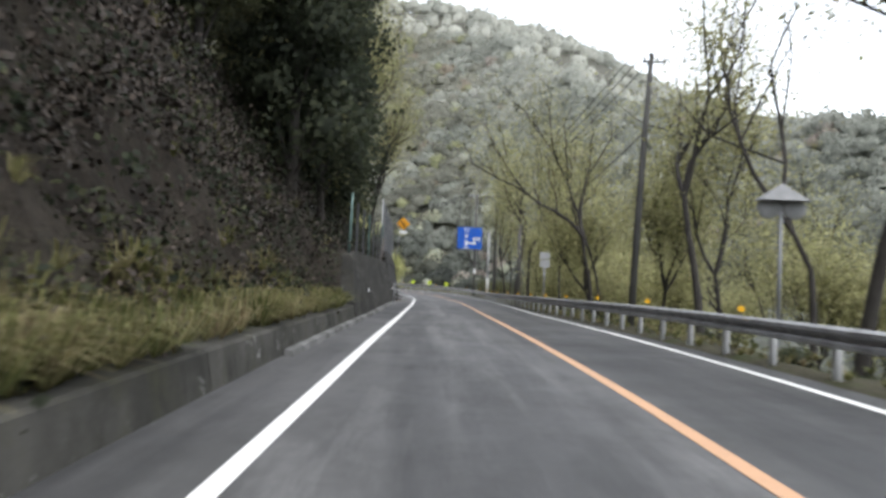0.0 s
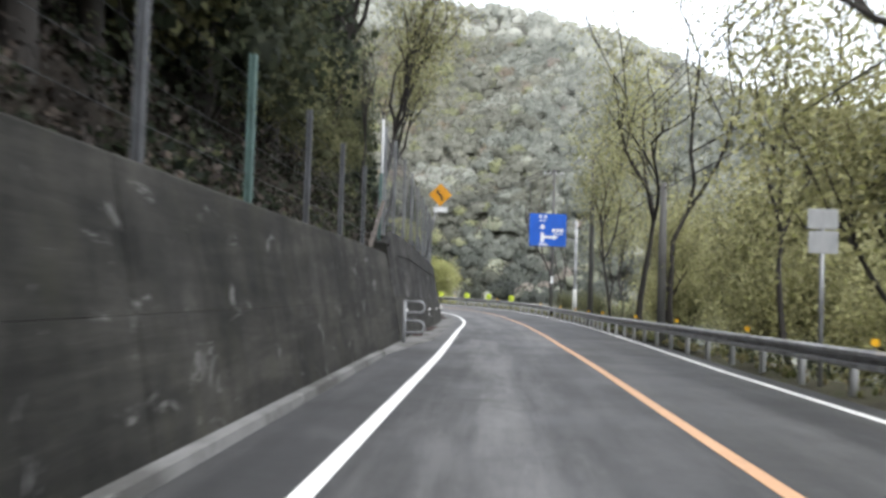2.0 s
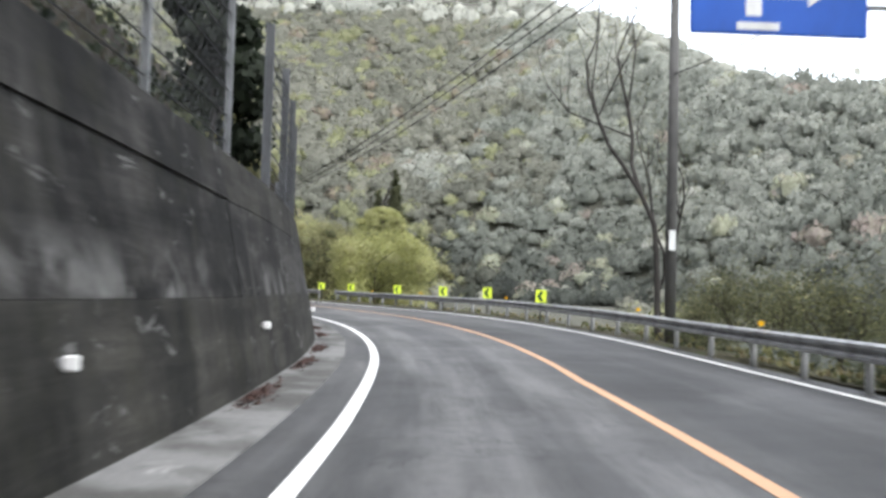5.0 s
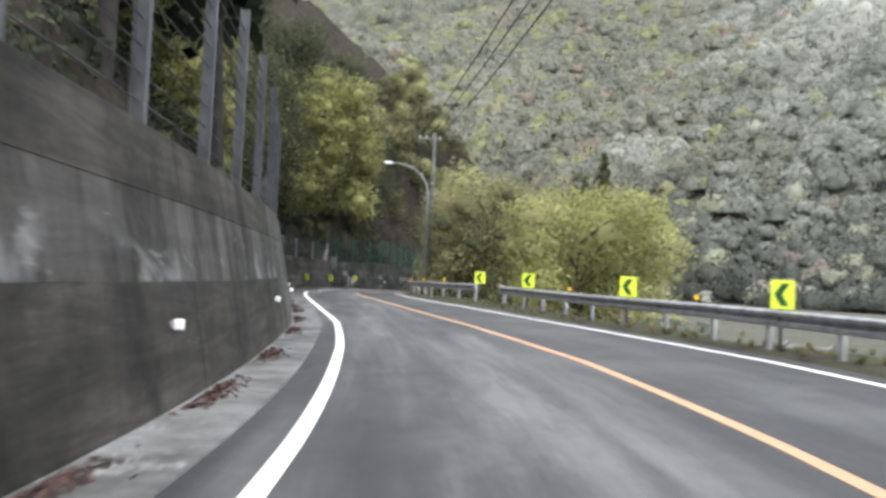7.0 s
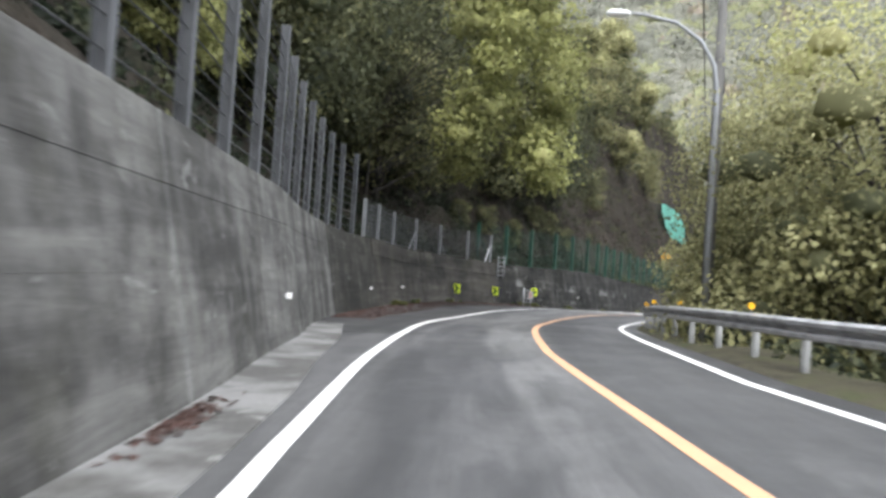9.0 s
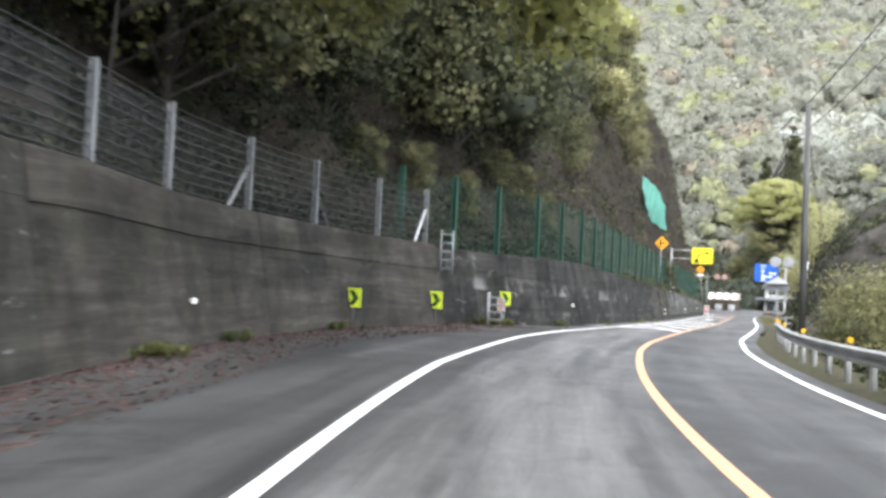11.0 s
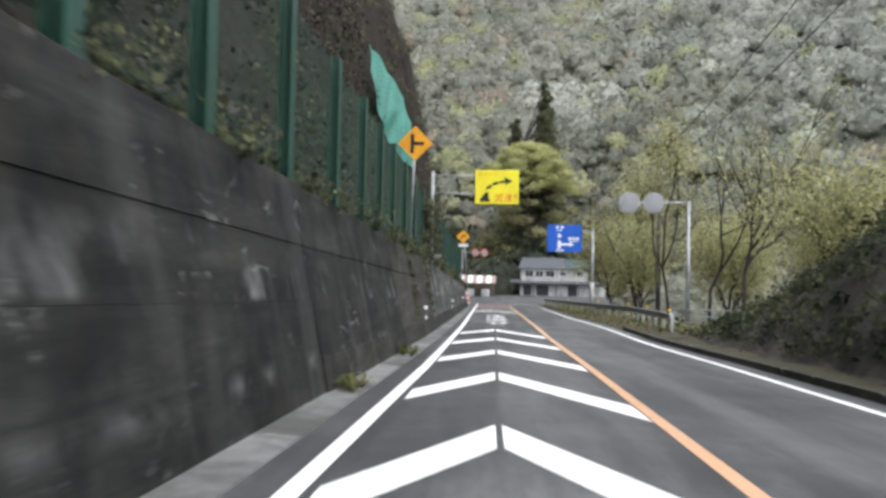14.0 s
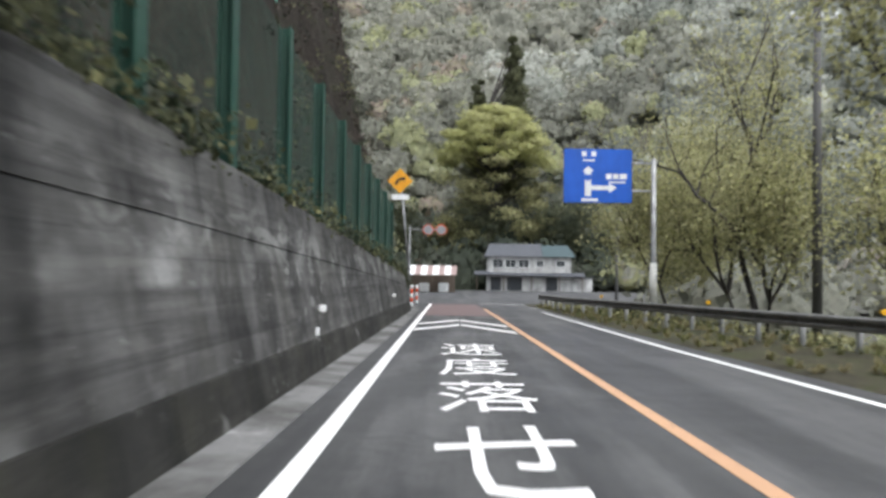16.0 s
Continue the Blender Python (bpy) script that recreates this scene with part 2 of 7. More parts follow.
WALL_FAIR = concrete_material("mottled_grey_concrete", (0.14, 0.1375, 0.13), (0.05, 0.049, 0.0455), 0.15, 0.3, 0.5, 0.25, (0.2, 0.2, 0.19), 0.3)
WALL_OLD = concrete_material("stained_shade_dark_concrete", (0.045, 0.0435, 0.041), (0.0095, 0.0093, 0.009), 0.15, 0.3, 0.8, 0.3, (0.10, 0.098, 0.092), 0.3, 0.5)
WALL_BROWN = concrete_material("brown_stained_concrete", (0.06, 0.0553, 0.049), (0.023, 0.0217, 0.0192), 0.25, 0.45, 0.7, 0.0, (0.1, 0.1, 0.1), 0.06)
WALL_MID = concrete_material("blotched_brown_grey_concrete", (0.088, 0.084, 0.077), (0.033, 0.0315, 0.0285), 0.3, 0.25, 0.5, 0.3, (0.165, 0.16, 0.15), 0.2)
WALL_DARKER = concrete_material("deeper_shade_dark_concrete", (0.031, 0.0302, 0.028), (0.0085, 0.0084, 0.008), 0.15, 0.3, 0.8, 0.3, (0.075, 0.0735, 0.069), 0.3, 0.5)
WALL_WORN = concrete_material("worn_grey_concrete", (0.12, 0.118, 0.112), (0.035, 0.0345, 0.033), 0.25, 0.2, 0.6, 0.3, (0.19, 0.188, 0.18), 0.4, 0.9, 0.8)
SEAM = concrete_material("pale_joint_mortar", (0.22, 0.22, 0.21), (0.06, 0.06, 0.057), 0.6, 0.3, 0.5)
GUTTER = concrete_material("pale_gutter_concrete", (0.19, 0.19, 0.185), (0.075, 0.074, 0.07), 0.1, 0.15)
KERB = concrete_material("mossy_kerb_concrete", (0.07, 0.068, 0.06), (0.022, 0.022, 0.018), 0.3, 0.9)
SOIL = soil_material()
FLOOR = foliage_material("shaded_forest_floor", [(0.0, (0.08, 0.079, 0.062)), (1.0, (0.1, 0.098, 0.08))], grain=0.3)
VERGE = verge_material()
ROCK = rock_material()
ZINC = plain_material("weathered_zinc_steel", (0.40, 0.405, 0.41), 0.4, 0.4, 0.5, 3)
RAIL_DARK = plain_material("dull_brown_weathered_rail", (0.17, 0.165, 0.155), 0.5, 0.3, 0.5, 3)
GREY_POST = plain_material("grey_galvanised_post", (0.125, 0.13, 0.138), 0.6, 0.2, 0.35, 3)
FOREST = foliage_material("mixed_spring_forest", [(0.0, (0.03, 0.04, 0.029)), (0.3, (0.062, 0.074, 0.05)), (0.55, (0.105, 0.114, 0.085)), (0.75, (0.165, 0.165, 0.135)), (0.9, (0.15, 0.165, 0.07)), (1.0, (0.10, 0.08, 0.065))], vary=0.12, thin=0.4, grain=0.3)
# Valley crowns greyed, mountain crowns greyed and lightened: haze put into base colours.
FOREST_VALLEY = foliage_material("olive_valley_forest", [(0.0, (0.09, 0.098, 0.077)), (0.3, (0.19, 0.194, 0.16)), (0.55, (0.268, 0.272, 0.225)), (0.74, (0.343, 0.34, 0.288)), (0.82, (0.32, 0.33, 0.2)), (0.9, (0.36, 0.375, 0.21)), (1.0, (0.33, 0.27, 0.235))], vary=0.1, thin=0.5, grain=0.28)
FOREST_FAR = foliage_material("haze_paled_mountain_forest", [(0.0, (0.075, 0.083, 0.073)), (0.3, (0.205, 0.22, 0.19)), (0.55, (0.355, 0.37, 0.325)), (0.78, (0.51, 0.515, 0.46)), (0.86, (0.41, 0.43, 0.31)), (1.0, (0.38, 0.325, 0.295))], vary=0.1, thin=0.5, grain=0.28)


# ---- building helpers ----
def mesh_from(name, verts, faces, smooth=False):
    me = bpy.data.meshes.new(name)
    me.from_pydata([tuple(v) for v in verts], [], faces)
    if smooth:
        me.polygons.foreach_set("use_smooth", [True] * len(me.polygons))
    me.update()
    return me


def put_mesh(name, me, material, parent=None, label=""):
    ob = new(name, me)
    if material and not me.materials:
        me.materials.append(material)
    if parent:
        ob.parent = parent
    if label:
        ob["label"] = label
    return ob


def part(name, bm, material, parent=None, label=""):
    me = bpy.data.meshes.new(name)
    bm.to_mesh(me)
    bm.free()
    return put_mesh(name, me, material, parent, label)


def thing(name, label, category, group="", kind="", at=None):
    ob = new(name)
    ob.empty_display_size = 0.2
    if at is not None:
        ob.matrix_basis = at
    return tagged(ob, label, category, group, kind)


def box(bm, x0, y0, z0, x1, y1, z1, bevel=0.0):
    m = Matrix.Translation(((x0 + x1) / 2, (y0 + y1) / 2, (z0 + z1) / 2)) @ Matrix.Diagonal((abs(x1 - x0), abs(y1 - y0), abs(z1 - z0), 1))
    r = bmesh.ops.create_cube(bm, size=1, matrix=m)
    if bevel:
        edges = list({e for v in r["verts"] for e in v.link_edges})
        bmesh.ops.bevel(bm, geom=edges, offset=bevel, segments=1, affect="EDGES")
    return bm


def boxed(*a, bevel=0.0):
    return box(bmesh.new(), *a, bevel=bevel)


def tube(bm, points, radii, sides=6, cap=True):
    """A tapered tube along points."""
    pts = [Vector(p) for p in points]
    if isinstance(radii, (int, float)):
        radii = [radii] * len(pts)
    rings = []
    for i, p in enumerate(pts):
        d = (pts[min(i + 1, len(pts) - 1)] - pts[max(i - 1, 0)]).normalized()
        side = d.cross(Vector((0.31, 0.95, 0.05)))
        side = side.normalized() if side.length > 1e-3 else Vector((1, 0, 0))
        up = side.cross(d)
        rings.append([bm.verts.new(p + radii[i] * (math.cos(a) * side + math.sin(a) * up)) for a in (2 * math.pi * k / sides for k in range(sides))])
    for a, b in zip(rings, rings[1:]):
        for k in range(sides):
            f = bm.faces.new((a[k], a[(k + 1) % sides], b[(k + 1) % sides], b[k]))
            f.smooth = sides > 4
    if cap:
        bm.faces.new(rings[0][::-1])
        bm.faces.new(rings[-1])
    return bm


def tubed(points, radii, sides=8):
    return tube(bmesh.new(), points, radii, sides)


# ---- the road's line: stations every 10 m from s = -30 ----
PLAN = [(-1.24, -29.97), (-0.82, -19.98), (-0.41, -9.99), (0.0, 0.0), (0.41, 9.99), (0.72, 19.99), (1.03, 29.98), (1.34, 39.98), (1.67, 49.97), (1.93, 59.97), (2.12, 69.97), (2.21, 79.97), (2.08, 89.96), (1.41, 99.94), (-0.21, 109.8), (-2.83, 119.45), (-6.14, 128.88), (-9.82, 138.18), (-13.75, 147.38), (-17.92, 156.47), (-21.65, 165.74), (-24.58, 175.3), (-26.75, 185.06), (-28.2, 194.95), (-29.12, 204.91), (-29.69, 214.89), (-30.07, 224.88), (-30.4, 234.88), (-30.74, 244.87), (-31.08, 254.87), (-31.43, 264.86)]
LEVEL = [0.0, 0.0, 0.0, 0.0, 0.04, -0.01, -0.11, -0.21, -0.29, -0.41, -0.58, -0.75, -0.85, -0.86, -0.85, -0.87, -0.88, -0.85, -0.79, -0.72, -0.77, -0.94, -1.03, -1.08, -1.21, -1.37, -1.55, -1.73, -1.9, -2.0, -2.1]
BANK = [0.2, 0.3, 0.5, 0.7, 0.4, 0.4, 0.3, -0.1, -0.6, -0.7, -0.2, 0.3, 0.3, 0.2, 1.0, 1.9, 2.3, 2.4, 2.7, 2.2, 1.5, 0.6, -1.0, -2.1, -1.4, -0.5, -0.3, -0.4, -0.6, 0.0, 0.0]
while len(PLAN) < 52:
    PLAN.append((2 * PLAN[-1][0] - PLAN[-2][0], 2 * PLAN[-1][1] - PLAN[-2][1]))
    LEVEL.append(max(LEVEL[-1] - 0.1, -2.9))
    BANK.append(0.0)
for _ in range(8):
    PLAN.insert(0, (2 * PLAN[0][0] - PLAN[1][0], 2 * PLAN[0][1] - PLAN[1][1]))
    LEVEL.insert(0, 0.0)
    BANK.insert(0, 0.0)
START = -110.0
CTRL = np.array([(x, y, z, b) for (x, y), z, b in zip(PLAN, LEVEL, BANK)])


def station(s):
    """x, y, z, bank and the way ahead at s metres along the road."""
    u = (s - START) / 10
    i = min(max(int(math.floor(u)), 1), len(CTRL) - 3)
    u -= i
    a, b, c, d = CTRL[i - 1], CTRL[i], CTRL[i + 1], CTRL[i + 2]
    v = 0.5 * (2 * b + (c - a) * u + (2 * a - 5 * b + 4 * c - d) * u * u + (3 * b - a - 3 * c + d) * u**3)
    w = 0.5 * ((c - a) + 2 * (2 * a - 5 * b + 4 * c - d) * u + 3 * (3 * b - a - 3 * c + d) * u * u)
    k = math.hypot(w[0], w[1])
    return v[0], v[1], v[2], v[3], w[0] / k, w[1] / k


def at(s, lat, h=0.0):
    """The place lat metres right of the line, h over the road."""
    x, y, z, b, tx, ty = station(s)
    return Vector((x + lat * ty, y - lat * tx, z + min(max(lat, -6), 9) * math.tan(radians(b)) + h))


def heading(s):
    """Degrees to the left of +y."""
    *_, tx, ty = station(s)
    return math.degrees(math.atan2(-tx, ty))


def stand(s, lat, h=0.0, turn=0.0):
    p = at(s, lat, h)
    return pose(p.x, p.y, p.z, 0, 0, heading(s) + turn)


def lerp(table):
    xs, ys = [a for a, _ in table], [b for _, b in table]
    return lambda s: float(np.interp(s, xs, ys))


left_line = lerp([(0, -1.38), (25, -1.27), (50, -1.2), (70, -1.3), (90, -1.08), (110, -1.03), (120, -0.82), (130, -0.72), (138, -0.75), (145, -1.08), (152, -1.3), (166, -1.45), (180, -1.88), (190, -2.3), (199, -2.2), (206, -1.95), (214, -1.58), (221, -1.4), (237, -1.17), (250, -1.12), (263, -1.05), (330, -1.0)])
mid_line = lerp([(0, 2.25), (30, 2.22), (58, 2.15), (74, 2.28), (83, 2.4), (95, 2.4), (104, 2.73), (112, 2.95), (120, 3.21), (127, 3.25), (136, 2.8), (145, 2.2), (152, 1.85), (161, 1.55), (180, 1.65), (190, 1.45), (199, 1.3), (204, 1.4), (212, 1.7), (220, 1.88), (237, 2.05), (250, 2.12), (330, 2.2)])
right_line = lerp([(0, 4.75), (14, 4.85), (50, 4.9), (62, 5.3), (70, 5.55), (85, 6.1), (97, 6.25), (105, 6.5), (115, 6.6), (127, 6.4), (137, 5.5), (143, 4.9), (151, 4.1), (157, 3.75), (166, 3.95), (184, 4.5), (195, 4.55), (204, 4.4), (212, 4.45), (224, 4.95), (240, 5.15), (255, 5.2), (275, 4.85), (330, 4.9)])
wall_foot = lerp([(-110, -2.4), (35, -2.42), (50, -2.5), (62, -2.6), (72, -2.65), (90, -2.52), (112, -2.42), (120, -2.18), (126, -2.05), (137, -1.95), (145, -2.17), (155, -2.5), (163, -3.2), (170, -4.4), (178, -5.8), (186, -6.7), (190, -7.0), (193, -6.92), (196, -6.55), (198.8, -5.78), (201.4, -4.95), (201.75, -5.95), (204.9, -5.15), (207.6, -4.2), (210.6, -3.25), (214, -2.85), (217.5, -2.45), (222, -2.2), (240, -2.0), (267, -1.85), (300, -1.7), (322, -3.0), (345, -12), (420, -40)])
wall_top = lerp([(-110, 0.45), (27.8, 0.45), (31.4, 2.35), (55.75, 2.5), (55.8, 2.8), (57, 3.05), (58.7, 3.32), (64, 3.5), (84, 3.5), (95, 3.35), (104, 3.22), (112, 3.0), (120, 2.93), (140, 3.0), (155, 2.87), (175, 3.1), (186, 3.12), (190, 2.92), (193, 2.84), (196, 2.74), (199, 2.62), (201.6, 2.6), (205, 2.64), (208, 2.72), (213, 2.9), (217, 3.0), (222, 2.92), (245, 2.82), (262, 2.68), (286, 2.2), (300, 1.8), (322, 0.3), (420, 0.3)])
rail_lat = lerp([(-110, 5.6), (0, 5.5), (58, 5.58), (75, 5.66), (90, 6.4), (105, 7.1), (116, 7.35), (125, 7.35), (132, 7.15), (137, 6.7), (145, 6.25), (152, 5.75), (158, 5.0), (166, 4.9), (180, 5.2), (195, 5.55), (206, 5.7), (215, 5.9), (224, 6.4), (240, 6.8), (256, 7.4), (272, 8.2), (285, 7.2), (300, 6.0), (340, 6.0)])


def sweep(name, s0, s1, step, profile, material, parent=None, label="", smooth=False):
    """One sheet along the road; profile(s) gives the (lat, h) of its edges, left to right."""
    n = max(int(round((s1 - s0) / step)), 1)
    verts, rows = [], []
    for k in range(n + 1):
        s = s0 + (s1 - s0) * k / n
        row = profile(s)
        rows.append(len(row))
        verts += [at(s, lat, h) for lat, h in row]
    w = rows[0]
    faces = [(k * w + j, k * w + j + 1, (k + 1) * w + j + 1, (k + 1) * w + j) for k in range(n) for j in range(w - 1)]
    return put_mesh(name, mesh_from(name, verts, faces, smooth), material, parent, label)


def mark_lanes(ob):
    """Metres along and across the road at each corner, and which lane it lies in."""
    co = np.array([v.co for v in ob.data.vertices])
    where_ = [int(((SP[:, :2] - c[:2]) ** 2).sum(1).argmin()) for c in co]
    along = SS[where_]
    fwd = SP[where_, 4:6]
    d = co[:, :2] - SP[where_, :2]
    s_ = along + (d * fwd).sum(1)
    lat = d[:, 0] * fwd[:, 1] - d[:, 1] * fwd[:, 0]
    half = np.array([mid_line(float(s)) for s in s_])
    edge = np.array([left_line(float(s)) for s in s_])
    for key, val in (("off", lat - 0.5 * (half + edge)), ("along", s_), ("across", lat), ("lane", np.abs(np.clip(0.5 + (lat - half) * 10, 0, 1) - np.clip((s_ - 222) / 8, 0, 1) * 0.8))):
        a = ob.data.attributes.new(key, "FLOAT", "POINT")
        a.data.foreach_set("value", val.astype(np.float32))


def prism(name, s0, s1, step, profile, material, parent=None, label=""):
    """A closed bar along the road with the given (lat, h) outline."""
    n = max(int(round((s1 - s0) / step)), 1)
    verts = []
    for k in range(n + 1):
        s = s0 + (s1 - s0) * k / n
        row = profile(s)
        w = len(row)
        verts += [at(s, lat, h) for lat, h in row]
    faces = [(k * w + j, (k + 1) * w + j, (k + 1) * w + (j + 1) % w, k * w + (j + 1) % w) for k in range(n) for j in range(w)]
    faces += [tuple(range(w)), tuple(reversed(range(n * w, n * w + w)))]
    return put_mesh(name, mesh_from(name, verts, faces), material, parent, label)


# ---- the lie of the land ----
SS = np.arange(-105.0, 405.0, 1.0)
SP = np.array([station(s) for s in SS])
WF = np.array([wall_foot(s) for s in SS])
WT = np.array([wall_top(s) for s in SS])
RL = np.array([rail_lat(s) for s in SS])


def lumps(x, y, size, seed=0.0):
    """Cheap rolling relief, about -1 to 1."""
    a, b = x / size + seed, y / size - 0.7 * seed
    return (np.sin(a + 1.3 * np.sin(0.7 * b)) * np.cos(b + 1.1 * np.sin(0.6 * a)) + 0.5 * np.sin(2.3 * a + b) * np.cos(1.9 * b - 0.8 * a) + 0.25 * np.sin(4.1 * a - 2.2 * b)) / 1.6


def land(x, y):
    """Height of the ground at world x, y (arrays)."""
    x, y = np.atleast_1d(np.asarray(x, float)), np.atleast_1d(np.asarray(y, float))
    z = np.empty_like(x)
    for i0 in range(0, len(x), 4000):
        z[i0 : i0 + 4000] = _land(x[i0 : i0 + 4000], y[i0 : i0 + 4000])
    return z


def _land(x, y):
    d2 = (x[:, None] - SP[:, 0]) ** 2 + (y[:, None] - SP[:, 1]) ** 2
    k = d2.argmin(1)
    dx, dy = x - SP[k, 0], y - SP[k, 1]
    lat = dx * SP[k, 5] - dy * SP[k, 4]
    far = np.sqrt(d2[np.arange(len(x)), k])
    lat = np.where(lat < 0, -far, far)
    road = SP[k, 2] + np.clip(lat, -6, 9) * np.tan(np.radians(SP[k, 3]))
    s = SS[k]
    # the uphill side
    d = np.maximum(WF[k] - 3.6 - lat, 0)
    rough = np.clip(d / 8, 0, 1) * 1.2 * lumps(x, y, 5.0, 1.0)
    up = WT[k] + np.where(d < 22, 0.95 * d + 1.0, 20.9 + 0.6 * (d - 22)) + rough
    up = np.minimum(up, 150 + 20 * lumps(x, y, 90, 2))
    # the side of the river
    r = np.maximum(lat - RL[k] - 1.2, 0)
    drop = -np.minimum(0.5 * r, np.interp(r, [12, 28, 46, 62], [5.0, 8.8, 8.8, 6.0]) + 0.4 * lumps(x, y, 14, 3)) * np.clip((318 - s) / 30, 0, 1) - 0.3
    z = road + np.where(d > 0, up, np.where(r > 0, drop, -0.3))
    # the mountain over the river and ahead
    cx, cy = x - 0.0, y - 120.0
    rr, az = np.hypot(cx, cy), np.degrees(np.arctan2(cx, cy))
    foot = np.interp(az, [-180, -60, -25, -12, 0, 8, 20, 35, 60, 100, 140, 180], [900, 600, 330, 300, 285, 255, 200, 160, 140, 150, 220, 400])
    e = np.maximum(rr - foot, 0)
    near = np.interp(az, [-180, -35, -20, -8, 0, 4, 8, 12, 18, 25, 40, 70, 110, 180], [120, 260, 260, 250, 232, 217, 172, 138, 105, 80, 72, 75, 90, 120])
    crest = np.interp(az, [-180, -30, -10, -2, 6, 12, 20, 27, 40, 70, 110, 180], [150, 330, 330, 305, 286, 264, 205, 165, 140, 130, 150, 150])
    rise = np.clip((rr - 520) / 380, 0, 1)
    top = near + np.maximum(crest - near, 0) * rise * rise * (3 - 2 * rise) + np.clip(e / 150, 0, 1) * 6 * lumps(x, y, 60, 7)
    m = 0.56 * e + np.clip(e / 60, 0, 1) * 9 * lumps(x, y, 38, 5) + np.clip(e / 200, 0, 1) * 12 * lumps(x, y, 100, 6)
    m = np.minimum(m, top) - 5.5
    spur = 17 * np.exp(-(((x + 64) / 12) ** 2) - ((y - 406) / 18) ** 2)
    return np.where(e > 0, np.maximum(z, m), z) + spur


def axis(lo, mid0, mid1, hi, fine):
    """Fine steps in the middle, growing outward."""
    out = list(np.arange(mid0, mid1, fine))
    step, v = fine, out[-1]
    while v < hi:
        step = min(step * 1.18, 60)
        v += step
        out.append(v)
    step, v = fine, mid0
    while v > lo:
        step = min(step * 1.18, 60)
        v -= step
        out.insert(0, v)
    return np.array(out)


GX, GY = axis(-2200, -62, 46, 2600, 1.7), axis(-1800, -40, 345, 2800, 1.7)
gx, gy = np.meshgrid(GX, GY)
gz = land(gx.ravel(), gy.ravel())
W = len(GX)
quads = [(j * W + i, j * W + i + 1, (j + 1) * W + i + 1, (j + 1) * W + i) for j in range(len(GY) - 1) for i in range(W - 1)]
ground = put_mesh("ground", mesh_from("ground", np.stack([gx.ravel(), gy.ravel(), gz], 1), quads, True), FLOOR)
tagged(ground, "wooded valley floor and mountainsides of brown leaf litter", "ground", kind="structure")


# ---- carriageway ----
road = sweep("road", -100, 400, 1.0, lambda s: [(wall_foot(s) - 0.1 if s < 320 else -14, 0), (-4 if s > 170 and s < 200 else -1, 0), (mid_line(s) - 0.06, 0), (mid_line(s) + 0.06, 0), (right_line(s) + (0.55 if s < 315 else 25), 0)], ASPHALT, smooth=True)
mark_lanes(road)
tagged(road, "damp grey two-lane mountain road of patched asphalt", "road", kind="structure")


def stripe(name, s0, s1, where, width, material, label):
    ob = prism(name, s0, s1, 1.0, lambda s: [(where(s) - width / 2, -0.002), (where(s) + width / 2, -0.002), (where(s) + width / 2, 0.005), (where(s) - width / 2, 0.005)], material)
    return tagged(ob, label, "road marking", kind="structure")


stripe("edge_line_1", -60, 318, left_line, 0.17, WHITE_LINE, "solid white painted edge line on the asphalt")
stripe("edge_line_2", -60, 300, right_line, 0.15, WHITE_LINE, "solid white painted edge line beside the guard rail")
stripe("centre_line", -60, 306, mid_line, 0.16, ORANGE_LINE, "solid orange no-overtaking line along the road")

layby = prism("layby", 165, 222, 1.0, lambda s: [(wall_foot(s) - 0.1, -0.05), (left_line(s) - 0.13, -0.05), (left_line(s) - 0.16, 0.004), (wall_foot(s) - 0.1, 0.006)], OLD_ASPHALT)
mark_lanes(layby)
tagged(layby, "worn dark asphalt of the lay-by along the wall", "pavement", kind="structure")
gutter = sweep("gutter", 50, 168, 1.0, lambda s: [(wall_foot(s) - 0.12, 0.05), (wall_foot(s) + 0.05, 0.035), (wall_foot(s) + 0.1 + 0.68 * min((s - 50) / 8, 1), 0.015), (wall_foot(s) + 0.12 + 0.68 * min((s - 50) / 8, 1), -0.02)], GUTTER)
tagged(gutter, "pale concrete gutter strip along the wall foot", "gutter", kind="structure")
lip = prism("gutter_lip", 14, 50, 1.5, lambda s: [(wall_foot(s) + 0.02, -0.05), (wall_foot(s) + 0.03, 0.11), (wall_foot(s) + 0.17, 0.10), (wall_foot(s) + 0.2, -0.05)], GUTTER)
tagged(lip, "low worn concrete lip at the wall foot", "kerb", kind="structure")
gutter2 = sweep("gutter_strip", 216, 322, 1.0, lambda s: [(wall_foot(s) - 0.12, 0.05), (wall_foot(s) + 0.05, 0.035), (wall_foot(s) + 0.4, 0.015), (wall_foot(s) + 0.42, -0.02)], GUTTER)
tagged(gutter2, "narrow worn concrete gutter at the old wall", "gutter", kind="structure")

verge = sweep("verge", -100, 318, 1.5, lambda s: [(right_line(s) + 0.5, -0.03), (right_line(s) + 0.7, 0.03 + 0.03 * math.sin(s * 1.7)), (rail_lat(s) + 0.2, 0.05 + 0.04 * math.sin(s * 0.9)), (rail_lat(s) + 1.3, -0.05 + 0.08 * math.sin(s * 0.7)), (rail_lat(s) + 3.5, -1.1)], VERGE, smooth=True)
tagged(verge, "strip of dry grass and gravel under the guard rail", "verge", kind="structure")


# ---- retaining walls on the uphill side ----
BATTER = 0.2


